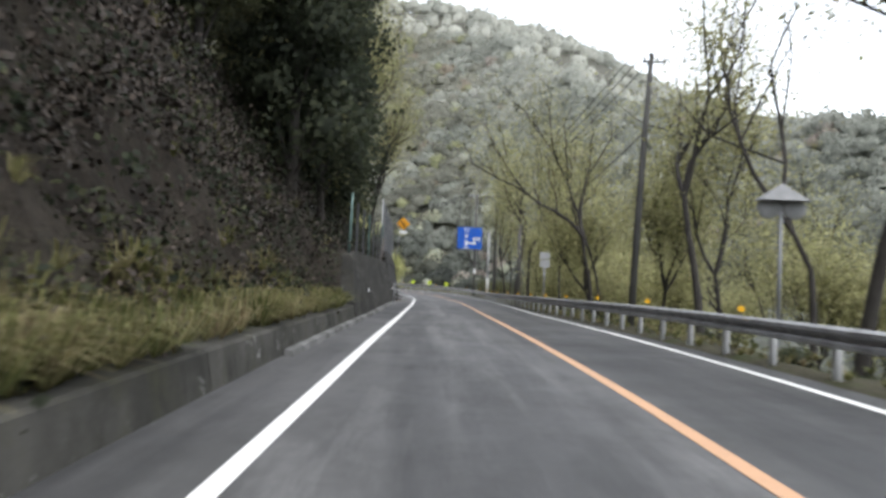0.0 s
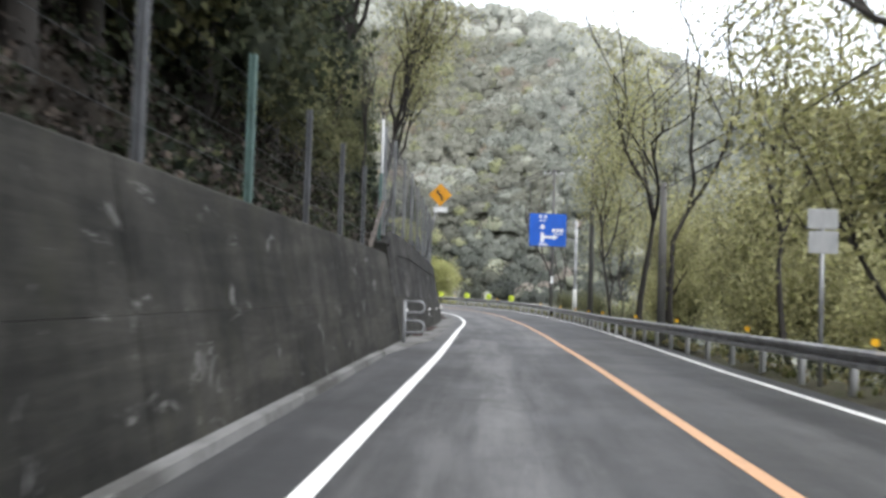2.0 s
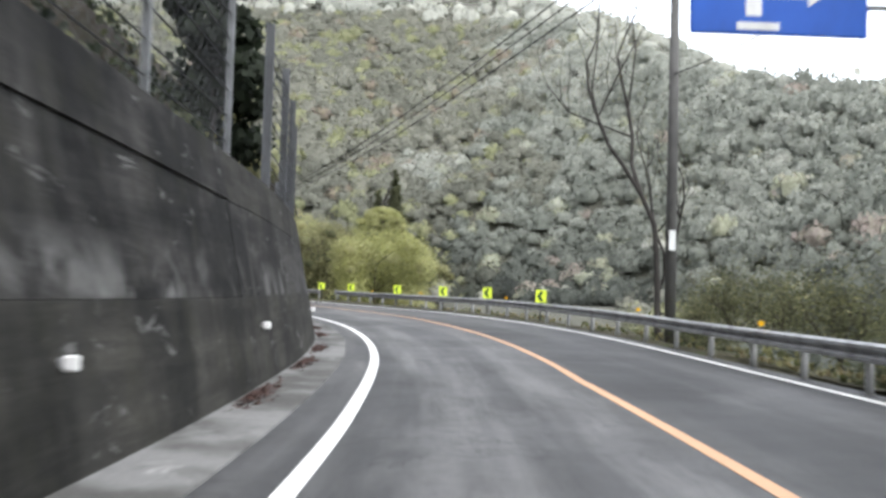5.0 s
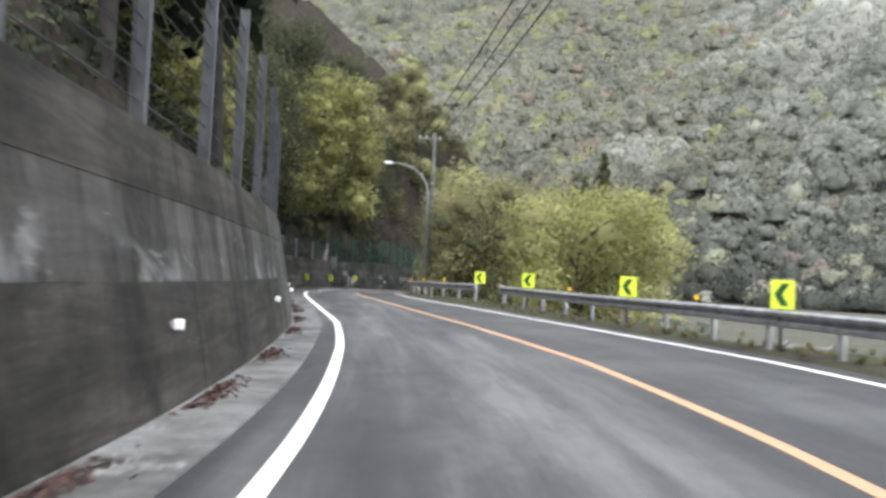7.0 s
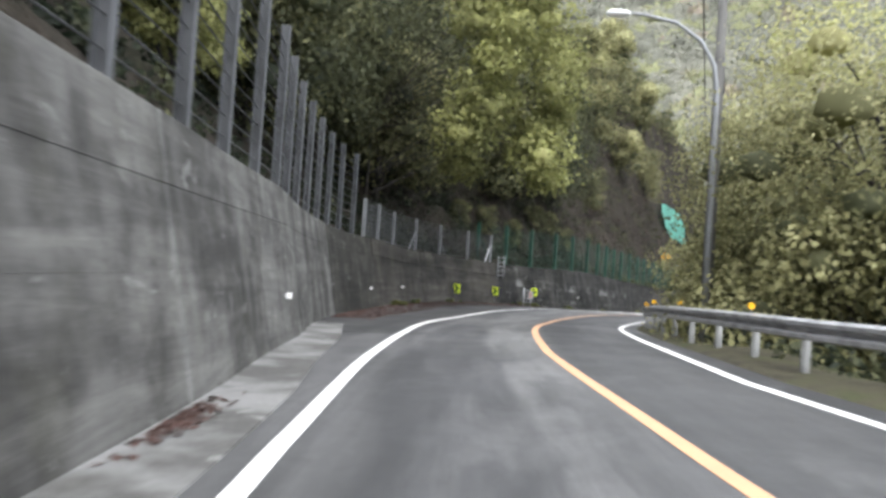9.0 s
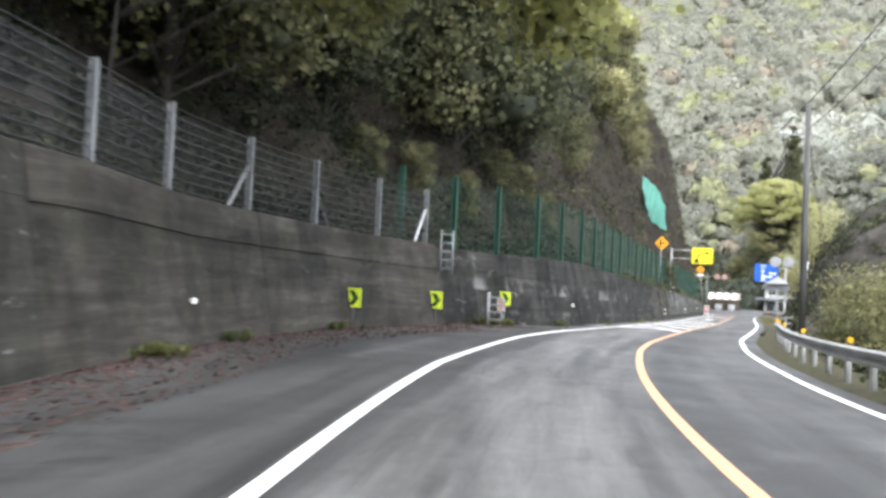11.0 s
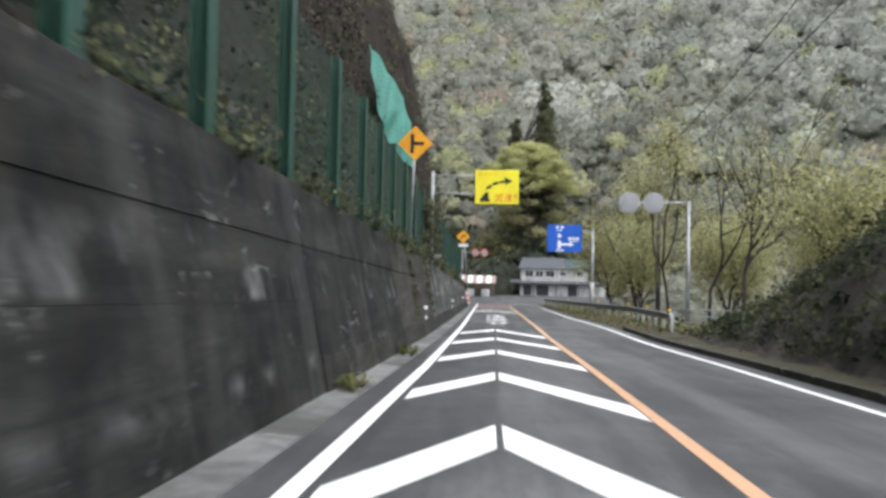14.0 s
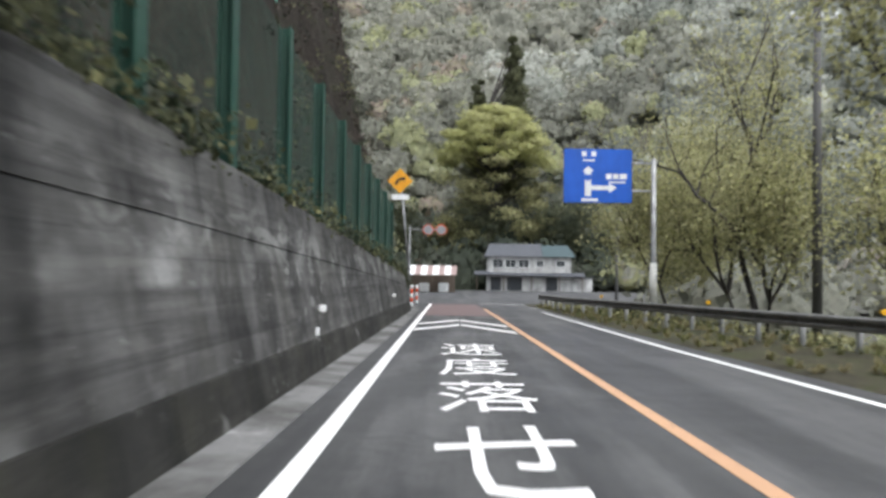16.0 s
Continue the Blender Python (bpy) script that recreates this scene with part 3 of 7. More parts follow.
def wall_panels(owner, s0, s1, h0, h1, material, length=9.0, proud=0.0, seams=(), cap=True):
    """One course of a wall: panels with open joints between; seams: where a joint is filled with pale mortar."""
    n = max(int(round((s1 - s0) / length)), 1)
    for k in range(n):
        a, b = s0 + (s1 - s0) * k / n + 0.012, s0 + (s1 - s0) * (k + 1) / n - 0.012

        def ring(s):
            lo = h0(s) if callable(h0) else h0
            hi = h1(s) if callable(h1) else h1
            f = wall_foot(s) + proud
            return [(f - BATTER * max(lo, 0), lo), (f - BATTER * (hi - 0.03), hi - 0.03), (f - BATTER * hi - (0.04 if cap else 0.0), hi), (f - BATTER * hi - 0.45, hi), (f - BATTER * max(lo, 0) - 0.45, lo)]

        ob = prism("panel", a, b, 1.5, ring, material, owner)
        m = max(int(round((b - a) / 1.5)), 1)
        rise = ob.data.attributes.new("rise", "FLOAT", "POINT")
        rise.data.foreach_set("value", [h / 4 for i in range(m + 1) for _, h in ring(a + (b - a) * i / m)])
    for s in seams:
        prism("seam", s - 0.05, s + 0.07, 0.12, lambda q: [(x + (0.008 if i < 3 else 0.05), h - (0.01 if i in (2, 3) else 0)) for i, (x, h) in enumerate(ring(q))][:3] + [(ring(q)[1][0] - 0.02, ring(q)[1][1]), (ring(q)[0][0] - 0.02, ring(q)[0][1])], SEAM, owner)


low_wall = thing("kerb_wall", "low mossy concrete kerb wall holding a grassy bank", "retaining wall", kind="structure")
wall_panels(low_wall, -100, 27.9, -0.1, wall_top, KERB, 6.0)
wall_1 = thing("wall_1", "grimy dark concrete retaining wall beside the road", "retaining wall", kind="structure")
wall_panels(wall_1, 28, 55.7, -0.1, lambda s: min(1.15, wall_top(s) - 0.3), WALL_LOW, 9, 0.012, cap=False)
wall_panels(wall_1, 28, 55.7, lambda s: min(1.15, wall_top(s) - 0.3) + 0.004, wall_top, WALL_LOW, 9)
wall_2 = thing("wall_2", "tall streaked grey concrete retaining wall in two pours", "retaining wall", kind="structure")
wall_panels(wall_2, 55.8, 92.7, -0.1, 1.28, WALL_LOW, 9, 0.015, cap=False)
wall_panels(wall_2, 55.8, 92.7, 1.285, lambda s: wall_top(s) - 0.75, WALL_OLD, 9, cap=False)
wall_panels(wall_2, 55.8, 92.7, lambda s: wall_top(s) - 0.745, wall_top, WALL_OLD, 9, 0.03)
# lighter and darker concretes by stretch, shade included in their tone
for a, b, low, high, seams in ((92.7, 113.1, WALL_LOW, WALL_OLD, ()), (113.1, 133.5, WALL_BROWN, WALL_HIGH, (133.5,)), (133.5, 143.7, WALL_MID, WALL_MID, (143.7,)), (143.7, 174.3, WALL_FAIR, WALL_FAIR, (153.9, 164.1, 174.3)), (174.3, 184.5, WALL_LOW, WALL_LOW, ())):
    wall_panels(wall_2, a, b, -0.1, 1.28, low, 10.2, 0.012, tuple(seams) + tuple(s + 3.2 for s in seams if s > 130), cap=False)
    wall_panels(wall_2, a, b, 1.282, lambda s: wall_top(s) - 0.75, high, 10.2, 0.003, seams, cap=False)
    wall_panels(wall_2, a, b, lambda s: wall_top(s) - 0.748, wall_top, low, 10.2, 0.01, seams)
wall_panels(wall_2, 184.5, 201.4, -0.1, lambda s: wall_top(s) - 0.8, WALL_BROWN, 7, 0.0, cap=False)
wall_panels(wall_2, 184.5, 201.4, lambda s: wall_top(s) - 0.795, wall_top, WALL_BROWN, 7, 0.03)
wall_3 = thing("wall_3", "old dark concrete retaining wall with a coping band", "retaining wall", kind="structure")
# shade is in these tones besides the stains; lighter from 254 m on
wall_panels(wall_3, 201.75, 232, -0.1, 1.25, WALL_DARKER, 10, 0.006, cap=False)
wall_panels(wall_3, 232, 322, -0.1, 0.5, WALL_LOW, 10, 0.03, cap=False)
for a, b, material in ((201.75, 242, WALL_DARKER), (242, 254, WALL_BROWN)):
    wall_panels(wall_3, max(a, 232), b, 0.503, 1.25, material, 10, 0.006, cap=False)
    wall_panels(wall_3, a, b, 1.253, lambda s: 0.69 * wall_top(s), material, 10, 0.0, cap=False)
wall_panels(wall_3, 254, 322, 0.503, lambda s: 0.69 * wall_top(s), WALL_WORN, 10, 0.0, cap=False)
for a, b, material in ((201.75, 242, WALL_DARKER), (242, 254, WALL_BROWN)):
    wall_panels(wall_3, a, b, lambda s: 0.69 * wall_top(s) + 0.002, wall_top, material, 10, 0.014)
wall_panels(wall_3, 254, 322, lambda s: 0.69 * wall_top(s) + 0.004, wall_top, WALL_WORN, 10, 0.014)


def bank(s):
    """The slope over the wall."""
    f, t = wall_foot(s), wall_top(s)
    steep = float(np.interp(s, [20, 34, 190, 205, 232, 246, 262, 290, 305, 330], [2.1, 1.25, 1.25, 1.9, 2.2, 4.0, 5.0, 5.0, 5.0, 4.4]))
    row = [(-f + BATTER * t + 0.3, t - 0.06)]
    shelf = float(np.interp(s, [-100, 200, 225, 240, 256, 268, 294, 304, 320], [1.2, 1.2, 1.0, 0.7, 1.5, 2.4, 2.3, 1.0, 0.7]))
    for d in (0.5, 1.2, 2.0, 3.0, 4.2, 5.5, 7.0, 9.0, 12.0, 16.0, 22.0, 30.0):
        h = t + 0.12 * min(d, shelf) + steep * min(max(d - shelf, 0), 4.8) + 1.0 * max(d - shelf - 4.8, 0)
        wob = 0.5 * math.sin(0.55 * s + 1.9 * d) + 0.35 * math.sin(1.4 * s - 2.3 * d) + 0.25 * math.sin(2.9 * s + 4.1 * d)
        row.append((-f + BATTER * t + 0.3 + d - (0.35 * wob if d > 1 else 0), h + (0.35 * wob if d > 1 else 0.03 * wob)))
    return [(-a, h) for a, h in reversed(row)]


hillside = sweep("hillside", -100, 330, 0.8, bank, SOIL, smooth=False)
tagged(hillside, "steep dark bank of rock, soil and leaf litter", "hillside", kind="structure")


# ---- woods on the mountainsides ----
def card_cloud(rng, count, rx, ry, rz, size, low=-0.35, spread=0.55, rag=0.09):
    """Leaf clumps as small quads over a lumpy crown: corner points, four each."""
    u = rng.normal(size=(count * 2, 3))
    u /= np.linalg.norm(u, axis=1)[:, None]
    u = u[u[:, 2] > low][:count]
    ph = rng.uniform(0, 6.283, 4)
    bump = 1 + 0.26 * np.sin(5.2 * u[:, 0] + 4 * u[:, 2] + ph[0]) * np.cos(5.6 * u[:, 1] + ph[1]) + 0.1 * np.sin(9 * u[:, 2] + 6 * u[:, 0] + ph[2]) + rag * rng.normal(size=len(u))
    c = u * bump[:, None] * (rx, ry, rz)
    nrm = u + spread * rng.normal(size=u.shape)
    nrm /= np.linalg.norm(nrm, axis=1)[:, None]
    t1 = np.cross(nrm, rng.normal(size=u.shape))
    t1 /= np.linalg.norm(t1, axis=1)[:, None]
    t2 = np.cross(nrm, t1)
    a = size * (0.6 + 0.8 * rng.random(len(u)))[:, None]
    b = a * (0.5 + 0.5 * rng.random(len(u)))[:, None]
    return np.stack([c - a * t1 - 0.3 * b * t2, c + 0.2 * a * t1 - b * t2, c + a * t1 + 0.3 * b * t2, c - 0.2 * a * t1 + b * t2], 1)


def core(rx, ry, rz, seed=0, fine=1):
    """A lumpy inner mass behind the leaves."""
    bm = bmesh.new()
    bmesh.ops.create_icosphere(bm, subdivisions=fine, radius=1)
    v = np.array([x.co for x in bm.verts])
    f = np.array([[x.index for x in y.verts] for y in bm.faces])
    bm.free()
    k = 1 + 0.16 * np.sin(5 * v[:, 0] + seed) * np.cos(6 * v[:, 1] - seed) + 0.11 * np.sin(8 * v[:, 2] + 7 * v[:, 0] + 2 * seed) * np.cos(8 * v[:, 1] + seed)
    return v * k[:, None] * (rx, ry, rz), f


def mesh_of_cards(name, quads_, tints, blobs=(), normals=None):
    """One mesh of many quads (n, 4, 3) with a tint for each, and blobs of (verts, faces, tint); normals: one for each quad."""
    nq = len(quads_)
    verts = [quads_.reshape(-1, 3)]
    tv = [np.repeat(tints, 4)]
    nv = [] if normals is None else [np.repeat(normals, 4, 0)]
    loops = [np.arange(nq * 4)]
    totals = [np.full(nq, 4)]
    base = nq * 4
    for v, f, t, *given in blobs:
        verts.append(v)
        tv.append(np.full(len(v), t))
        if normals is not None:
            nv.append(given[0] if given else outward(v - v.mean(0)))
        loops.append((f + base).ravel())
        totals.append(np.full(len(f), 3))
        base += len(v)
    verts, loops, totals, tv = np.concatenate(verts), np.concatenate(loops), np.concatenate(totals), np.concatenate(tv)
    me = bpy.data.meshes.new(name)
    me.vertices.add(len(verts))
    me.vertices.foreach_set("co", verts.astype(np.float32).ravel())
    me.loops.add(len(loops))
    me.loops.foreach_set("vertex_index", loops.astype(np.int32))
    me.polygons.add(len(totals))
    me.polygons.foreach_set("loop_start", np.concatenate([[0], np.cumsum(totals)[:-1]]).astype(np.int32))
    me.polygons.foreach_set("loop_total", totals.astype(np.int32))
    a = me.attributes.new("tint", "FLOAT", "POINT")
    a.data.foreach_set("value", tv.astype(np.float32))
    if normals is not None:
        a = me.attributes.new("custom_normal", "FLOAT_VECTOR", "POINT")
        a.data.foreach_set("vector", np.concatenate(nv).astype(np.float32).ravel())
    me.update(calc_edges=True)
    return me


def outward(d, rng=None, up=0.35, loose=0.0):
    """Unit normals that follow a crown's round shape."""
    d = d / np.maximum(np.linalg.norm(d, axis=1), 1e-6)[:, None] + (0, 0, up)
    if loose:
        d = d + loose * rng.normal(size=d.shape)
    return d / np.maximum(np.linalg.norm(d, axis=1), 1e-6)[:, None]


def broad_crown(rng, cards, size, count):
    """A crown: a small inner mass, and overlapping boughs of leaf tufts round it."""
    heads = rng.normal(size=(160, 3))
    heads /= np.linalg.norm(heads, axis=1)[:, None]
    heads = heads[heads[:, 2] > -0.2]
    keep = [np.array([0.0, 0.0, 0.9])]
    for h in heads:
        if len(keep) < count and all(h @ k < 0.72 for k in keep):
            keep.append(h)
    v, f = core(0.66, 0.66, 0.55, 7 * rng.random(), 1)
    f = f[v[f][:, :, 2].mean(1) > -0.35]
    qs, qn = [], []
    m = max(cards // len(keep), 4)
    for h in keep:
        c0 = h * (0.66, 0.66, 0.5) * rng.uniform(0.65, 1.25)
        r0 = rng.uniform(0.28, 0.46) * np.array([1.1, 1.1, 0.85])
        d = rng.normal(size=(m * 4, 3))
        d /= np.linalg.norm(d, axis=1)[:, None]
        p = d * r0 * (1.0 + 0.1 * rng.normal(size=(len(d), 1))) + c0
        out_ = (d @ h > -0.25) & (p[:, 2] > -0.6)
        d, c = d[out_][:m], p[out_][:m]
        g = d + 0.45 * rng.normal(size=d.shape)
        g /= np.linalg.norm(g, axis=1)[:, None]
        t1 = np.cross(g, rng.normal(size=g.shape))
        t1 /= np.linalg.norm(t1, axis=1)[:, None]
        t2 = np.cross(g, t1)
        a = size * (0.5 + rng.random(len(d)))[:, None]
        w = a * (0.5 + 0.4 * rng.random(len(d)))[:, None]
        qs.append(np.stack([c - a * t1 - 0.3 * w * t2, c + 0.2 * a * t1 - w * t2, c + a * t1 + 0.3 * w * t2, c - 0.2 * a * t1 + w * t2], 1))
        qn.append(d + 0.5 * c + 0.32 * rng.normal(size=d.shape))
    return v, f, outward(v), np.concatenate(qs), np.concatenate(qn)


def woods(name, xs, ys, sizes, tints, detail, material, label, seed, boughs=12):
    """Many crowns of one stretch of forest."""
    rng = np.random.default_rng(seed)
    zs = land(xs, ys)
    shapes = [broad_crown(rng, detail, 0.125, boughs) for _ in range(14)]
    allq, allt, alln, blobs = [], [], [], []
    for x, y, z, r, t in zip(xs, ys, zs, sizes, tints):
        cv, cf, cn, q, n = shapes[rng.integers(14)]
        a = rng.random() * 6.283
        c, s_ = math.cos(a), math.sin(a)
        rot = np.array([[c, -s_, 0], [s_, c, 0], [0, 0, 1]])
        sc = np.array([r, r * (0.75 + 0.5 * rng.random()), r * (0.9 + 0.5 * rng.random())])
        off = np.array([x, y, z + r * (0.3 + 0.5 * rng.random())])
        allq.append((q * sc) @ rot.T + off)
        alln.append(outward((n / sc) @ rot.T, rng, 0.85, 0.05))
        allt.append(np.clip(t + 0.03 * rng.normal(size=len(q)), 0, 1))
        blobs.append(((cv * sc) @ rot.T + off, cf, t, outward((cn / sc) @ rot.T, None, 0.5)))
    me = mesh_of_cards(name, np.concatenate(allq), np.concatenate(allt), blobs, np.concatenate(alln))
    ob = put_mesh(name, me, material)
    return tagged(ob, label, "forest", kind="stuff")


def spaced(x, y, r, apart=0.41):
    """Which of the crowns stand clear enough of those before them."""
    cells, keep = collections.defaultdict(list), []
    for i in range(len(x)):
        cx, cy = int(x[i] // 12), int(y[i] // 12)
        near_ = [j for a in (-1, 0, 1) for b in (-1, 0, 1) for j in cells[cx + a, cy + b]]
        if all((x[i] - x[j]) ** 2 + (y[i] - y[j]) ** 2 > (apart * (r[i] + r[j])) ** 2 for j in near_):
            cells[cx, cy].append(i)
            keep.append(i)
    return np.array(keep)


def scatter(rng, n, az0, az1, r0, r1, keep):
    az = np.radians(rng.uniform(az0, az1, n * 3))
    r = np.sqrt(rng.uniform(r0 * r0, r1 * r1, n * 3))
    x, y = r * np.sin(az), 120 + r * np.cos(az)
    k = keep(x, y, np.degrees(az), r)
    return x[k][:n], y[k][:n]


rng = np.random.default_rng(7)


def foot_of(az):
    return np.interp(az, [-180, -60, -25, -12, 0, 8, 20, 35, 60, 100, 140, 180], [900, 600, 330, 300, 285, 255, 200, 160, 140, 150, 220, 400])


def species(x, y):
    """Grey-green oaks and pale blossoming crowns in drifts; lime and budding russet ones up the valley."""
    n = len(x)
    a = 0.57 + 0.15 * lumps(x, y, 42, 31) + 0.07 * lumps(x, y, 15, 32) + 0.06 * rng.normal(size=n)
    # crowns get darker towards the foot of the slope
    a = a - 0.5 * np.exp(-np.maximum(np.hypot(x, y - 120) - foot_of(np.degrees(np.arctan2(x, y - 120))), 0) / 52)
    odd = rng.random(n) - 0.16 * lumps(x, y, 20, 33)
    lime = np.interp(np.degrees(np.arctan2(x, y - 120)), [-10, 2, 9, 14], [0.2, 0.14, 0.03, 0.01])
    a = np.where(odd < lime, 0.86 + 0.035 * rng.normal(size=n), np.where(odd > 1 - 0.2 * lime, 0.98, np.minimum(a, 0.75)))
    return np.clip(a, 0, 1)


def girth(x, y):
    """Crowns at the foot of the slope are smaller."""
    e = np.hypot(x, y - 120) - foot_of(np.degrees(np.arctan2(x, y - 120)))
    return rng.uniform(3.6, 7.4, len(x)) * np.interp(e, [0, 140], [0.7, 1.0])


fx, fy = scatter(rng, 16000, -26, 70, 120, 720, lambda x, y, az, r: (r > foot_of(az) - np.where(az > 5, 20, 8)) & (r < foot_of(az) + np.interp(az, [-26, 4, 12, 25, 70], [420, 400, 270, 170, 160])))
fr = girth(fx, fy)
k = spaced(fx, fy, fr)
fx, fy, fr = fx[k], fy[k], fr[k]
near = np.degrees(np.arctan2(fx, fy - 120)) + 8 * lumps(fx, fy, 26, 9) + rng.normal(size=len(fx)) * 1.5 < 3
for k, name, material, label in ((near, "valley_forest", FOREST_VALLEY, "olive and lime spring forest rising behind the house"), (~near, "forest", FOREST_FAR, "dense spring forest of grey-green and blossoming broadleaf crowns, paled for haze")):
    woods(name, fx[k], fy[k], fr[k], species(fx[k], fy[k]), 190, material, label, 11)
# Upper slopes take a still paler tint in place of haze.
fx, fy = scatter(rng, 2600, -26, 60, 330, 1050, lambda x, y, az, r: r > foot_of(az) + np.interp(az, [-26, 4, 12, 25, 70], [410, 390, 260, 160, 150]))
woods("far_forest", fx, fy, rng.uniform(7, 12, len(fx)), np.clip(species(fx, fy) + 0.12, 0, 0.78), 30, FOREST_FAR, "far forest in haze-pale colours covering the upper mountain slopes", 12, 4)

# ---- more materials ----
YELLOW_GREEN = plain_material("fluorescent_yellow_green_sheeting", (0.72, 0.86, 0.06), 0.4, 0, 0.08, 3)
ARROW_GREEN = plain_material("dark_green_arrow_sheeting", (0.02, 0.075, 0.02), 0.4, 0, 0.1, 3)
MIRROR_BACK = plain_material("dull_grey_mirror_back", (0.30, 0.305, 0.31), 0.7, 0.0, 0.2, 3)
HOOD = plain_material("grey_mirror_hood", (0.26, 0.265, 0.27), 0.6, 0.0, 0.25, 3)
BLACK = plain_material("black_sign_paint", (0.012, 0.012, 0.013), 0.45, 0, 0.1, 3)
BLUE = plain_material("blue_sign_sheeting", (0.012, 0.105, 0.52), 0.4, 0, 0.12, 2)
WHITE = plain_material("white_sign_sheeting", (0.82, 0.83, 0.82), 0.4, 0, 0.12, 4)
SIGN_PALE = plain_material("pale_grey_sign_back", (0.52, 0.53, 0.53), 0.5, 0.1, 0.15, 3)
RAIL_POST = plain_material("pale_galvanised_rail_post", (0.34, 0.345, 0.34), 0.6, 0.1, 0.35, 3)
PALE_POST = plain_material("pale_galvanised_angle_steel", (0.30, 0.31, 0.32), 0.5, 0.2, 0.3, 3)
TEAL_POST = plain_material("pale_blue_green_steel", (0.13, 0.21, 0.19), 0.6, 0.1, 0.4, 4)
RUSTY = plain_material("rust_stained_steel", (0.125, 0.105, 0.092), 0.8, 0.1, 0.5, 4)
SIGN_GREY = plain_material("bare_grey_back_of_sign", (0.30, 0.31, 0.32), 0.5, 0.3, 0.2, 3)
AMBER_SIGN = plain_material("amber_warning_sheeting", (0.80, 0.36, 0.02), 0.4, 0, 0.1, 3)
YELLOW = plain_material("yellow_sign_sheeting", (0.85, 0.74, 0.03), 0.4, 0, 0.08, 2)
RED = plain_material("red_sign_lettering", (0.72, 0.09, 0.03), 0.45, 0, 0.1, 3)
FADED_RED = plain_material("faded_red_sheeting", (0.55, 0.24, 0.22), 0.6, 0, 0.3, 9)
FADED_WHITE = plain_material("faded_white_sheeting", (0.50, 0.46, 0.45), 0.6, 0, 0.3, 9)
AMBER_LENS = plain_material("amber_reflector_lens", (0.95, 0.52, 0.03), 0.2, 0, 0.05, 9, 0.6)
CLEAR_LENS = plain_material("white_reflector_lens", (0.95, 0.95, 0.93), 0.2, 0, 0.03, 9, 0.6)
GREEN_STEEL = plain_material("green_painted_steel", (0.01, 0.062, 0.04), 0.5, 0.0, 0.3, 2)
NET_GREEN = plain_material("dark_green_wire", (0.02, 0.062, 0.042), 0.6, 0.2, 0.3, 2)
WIRE = plain_material("dull_grey_wire", (0.10, 0.105, 0.11), 0.5, 0.5, 0.3, 2)
POLE = plain_material("grey_concrete_pole", (0.125, 0.122, 0.116), 0.85, 0, 0.3, 1.2)
POLE_DARK = plain_material("dark_weathered_pole", (0.095, 0.094, 0.09), 0.85, 0, 0.3, 1.2)
CABLE = plain_material("black_cable", (0.03, 0.03, 0.03), 0.6, 0, 0.1, 2)
TEAL = plain_material("teal_slope_sheet", (0.27, 0.69, 0.57), 0.6, 0, 0.2, 0.8)
BARK = plain_material("dark_rough_bark", (0.05, 0.045, 0.04), 0.95, 0, 0.4, 4)
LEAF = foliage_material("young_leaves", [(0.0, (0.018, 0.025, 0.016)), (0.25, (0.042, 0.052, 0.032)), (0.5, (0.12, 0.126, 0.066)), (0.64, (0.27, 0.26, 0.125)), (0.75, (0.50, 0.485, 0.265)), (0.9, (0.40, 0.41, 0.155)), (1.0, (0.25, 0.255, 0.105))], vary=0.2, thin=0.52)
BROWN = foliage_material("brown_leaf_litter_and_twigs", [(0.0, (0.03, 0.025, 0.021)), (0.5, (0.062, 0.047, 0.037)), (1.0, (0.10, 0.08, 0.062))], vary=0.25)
LITTER = foliage_material("red_brown_litter", [(0.0, (0.04, 0.026, 0.022)), (1.0, (0.085, 0.046, 0.038))])
GRASS = foliage_material("dry_and_green_grass", [(0.0, (0.05, 0.068, 0.022)), (0.4, (0.16, 0.165, 0.06)), (0.8, (0.27, 0.235, 0.13)), (1.0, (0.1, 0.04, 0.03))], thin=0.35)
PLASTER = concrete_material("white_weathered_plaster", (0.52, 0.52, 0.505), (0.27, 0.27, 0.26), 0.4, 0.0)
ROOF_DARK = plain_material("dark_tiled_roof", (0.07, 0.075, 0.085), 0.7, 0, 0.3, 2)
ROOF_TEAL = plain_material("blue_green_sheet_roof", (0.045, 0.075, 0.08), 0.6, 0.1, 0.3, 2)
ROOF_RUST = plain_material("rust_red_roof_sheet", (0.30, 0.22, 0.20), 0.7, 0.1, 0.35, 2)
ROOF_PALE = plain_material("pale_roof_sheet", (0.72, 0.72, 0.70), 0.6, 0.1, 0.2, 2)
GLASS_DARK = plain_material("dark_window_glass", (0.035, 0.04, 0.045), 0.12, 0, 0.1, 2, 0.6)
TIMBER = plain_material("weathered_timber", (0.14, 0.11, 0.085), 0.85, 0, 0.35, 4)
SKIRT = plain_material("pale_banded_pole_skirt", (0.66, 0.66, 0.62), 0.55, 0, 0.2, 4)
RED_TARMAC = paint_material("worn_red_skid_surface", (0.12, 0.075, 0.07), (0.08, 0.07, 0.07))


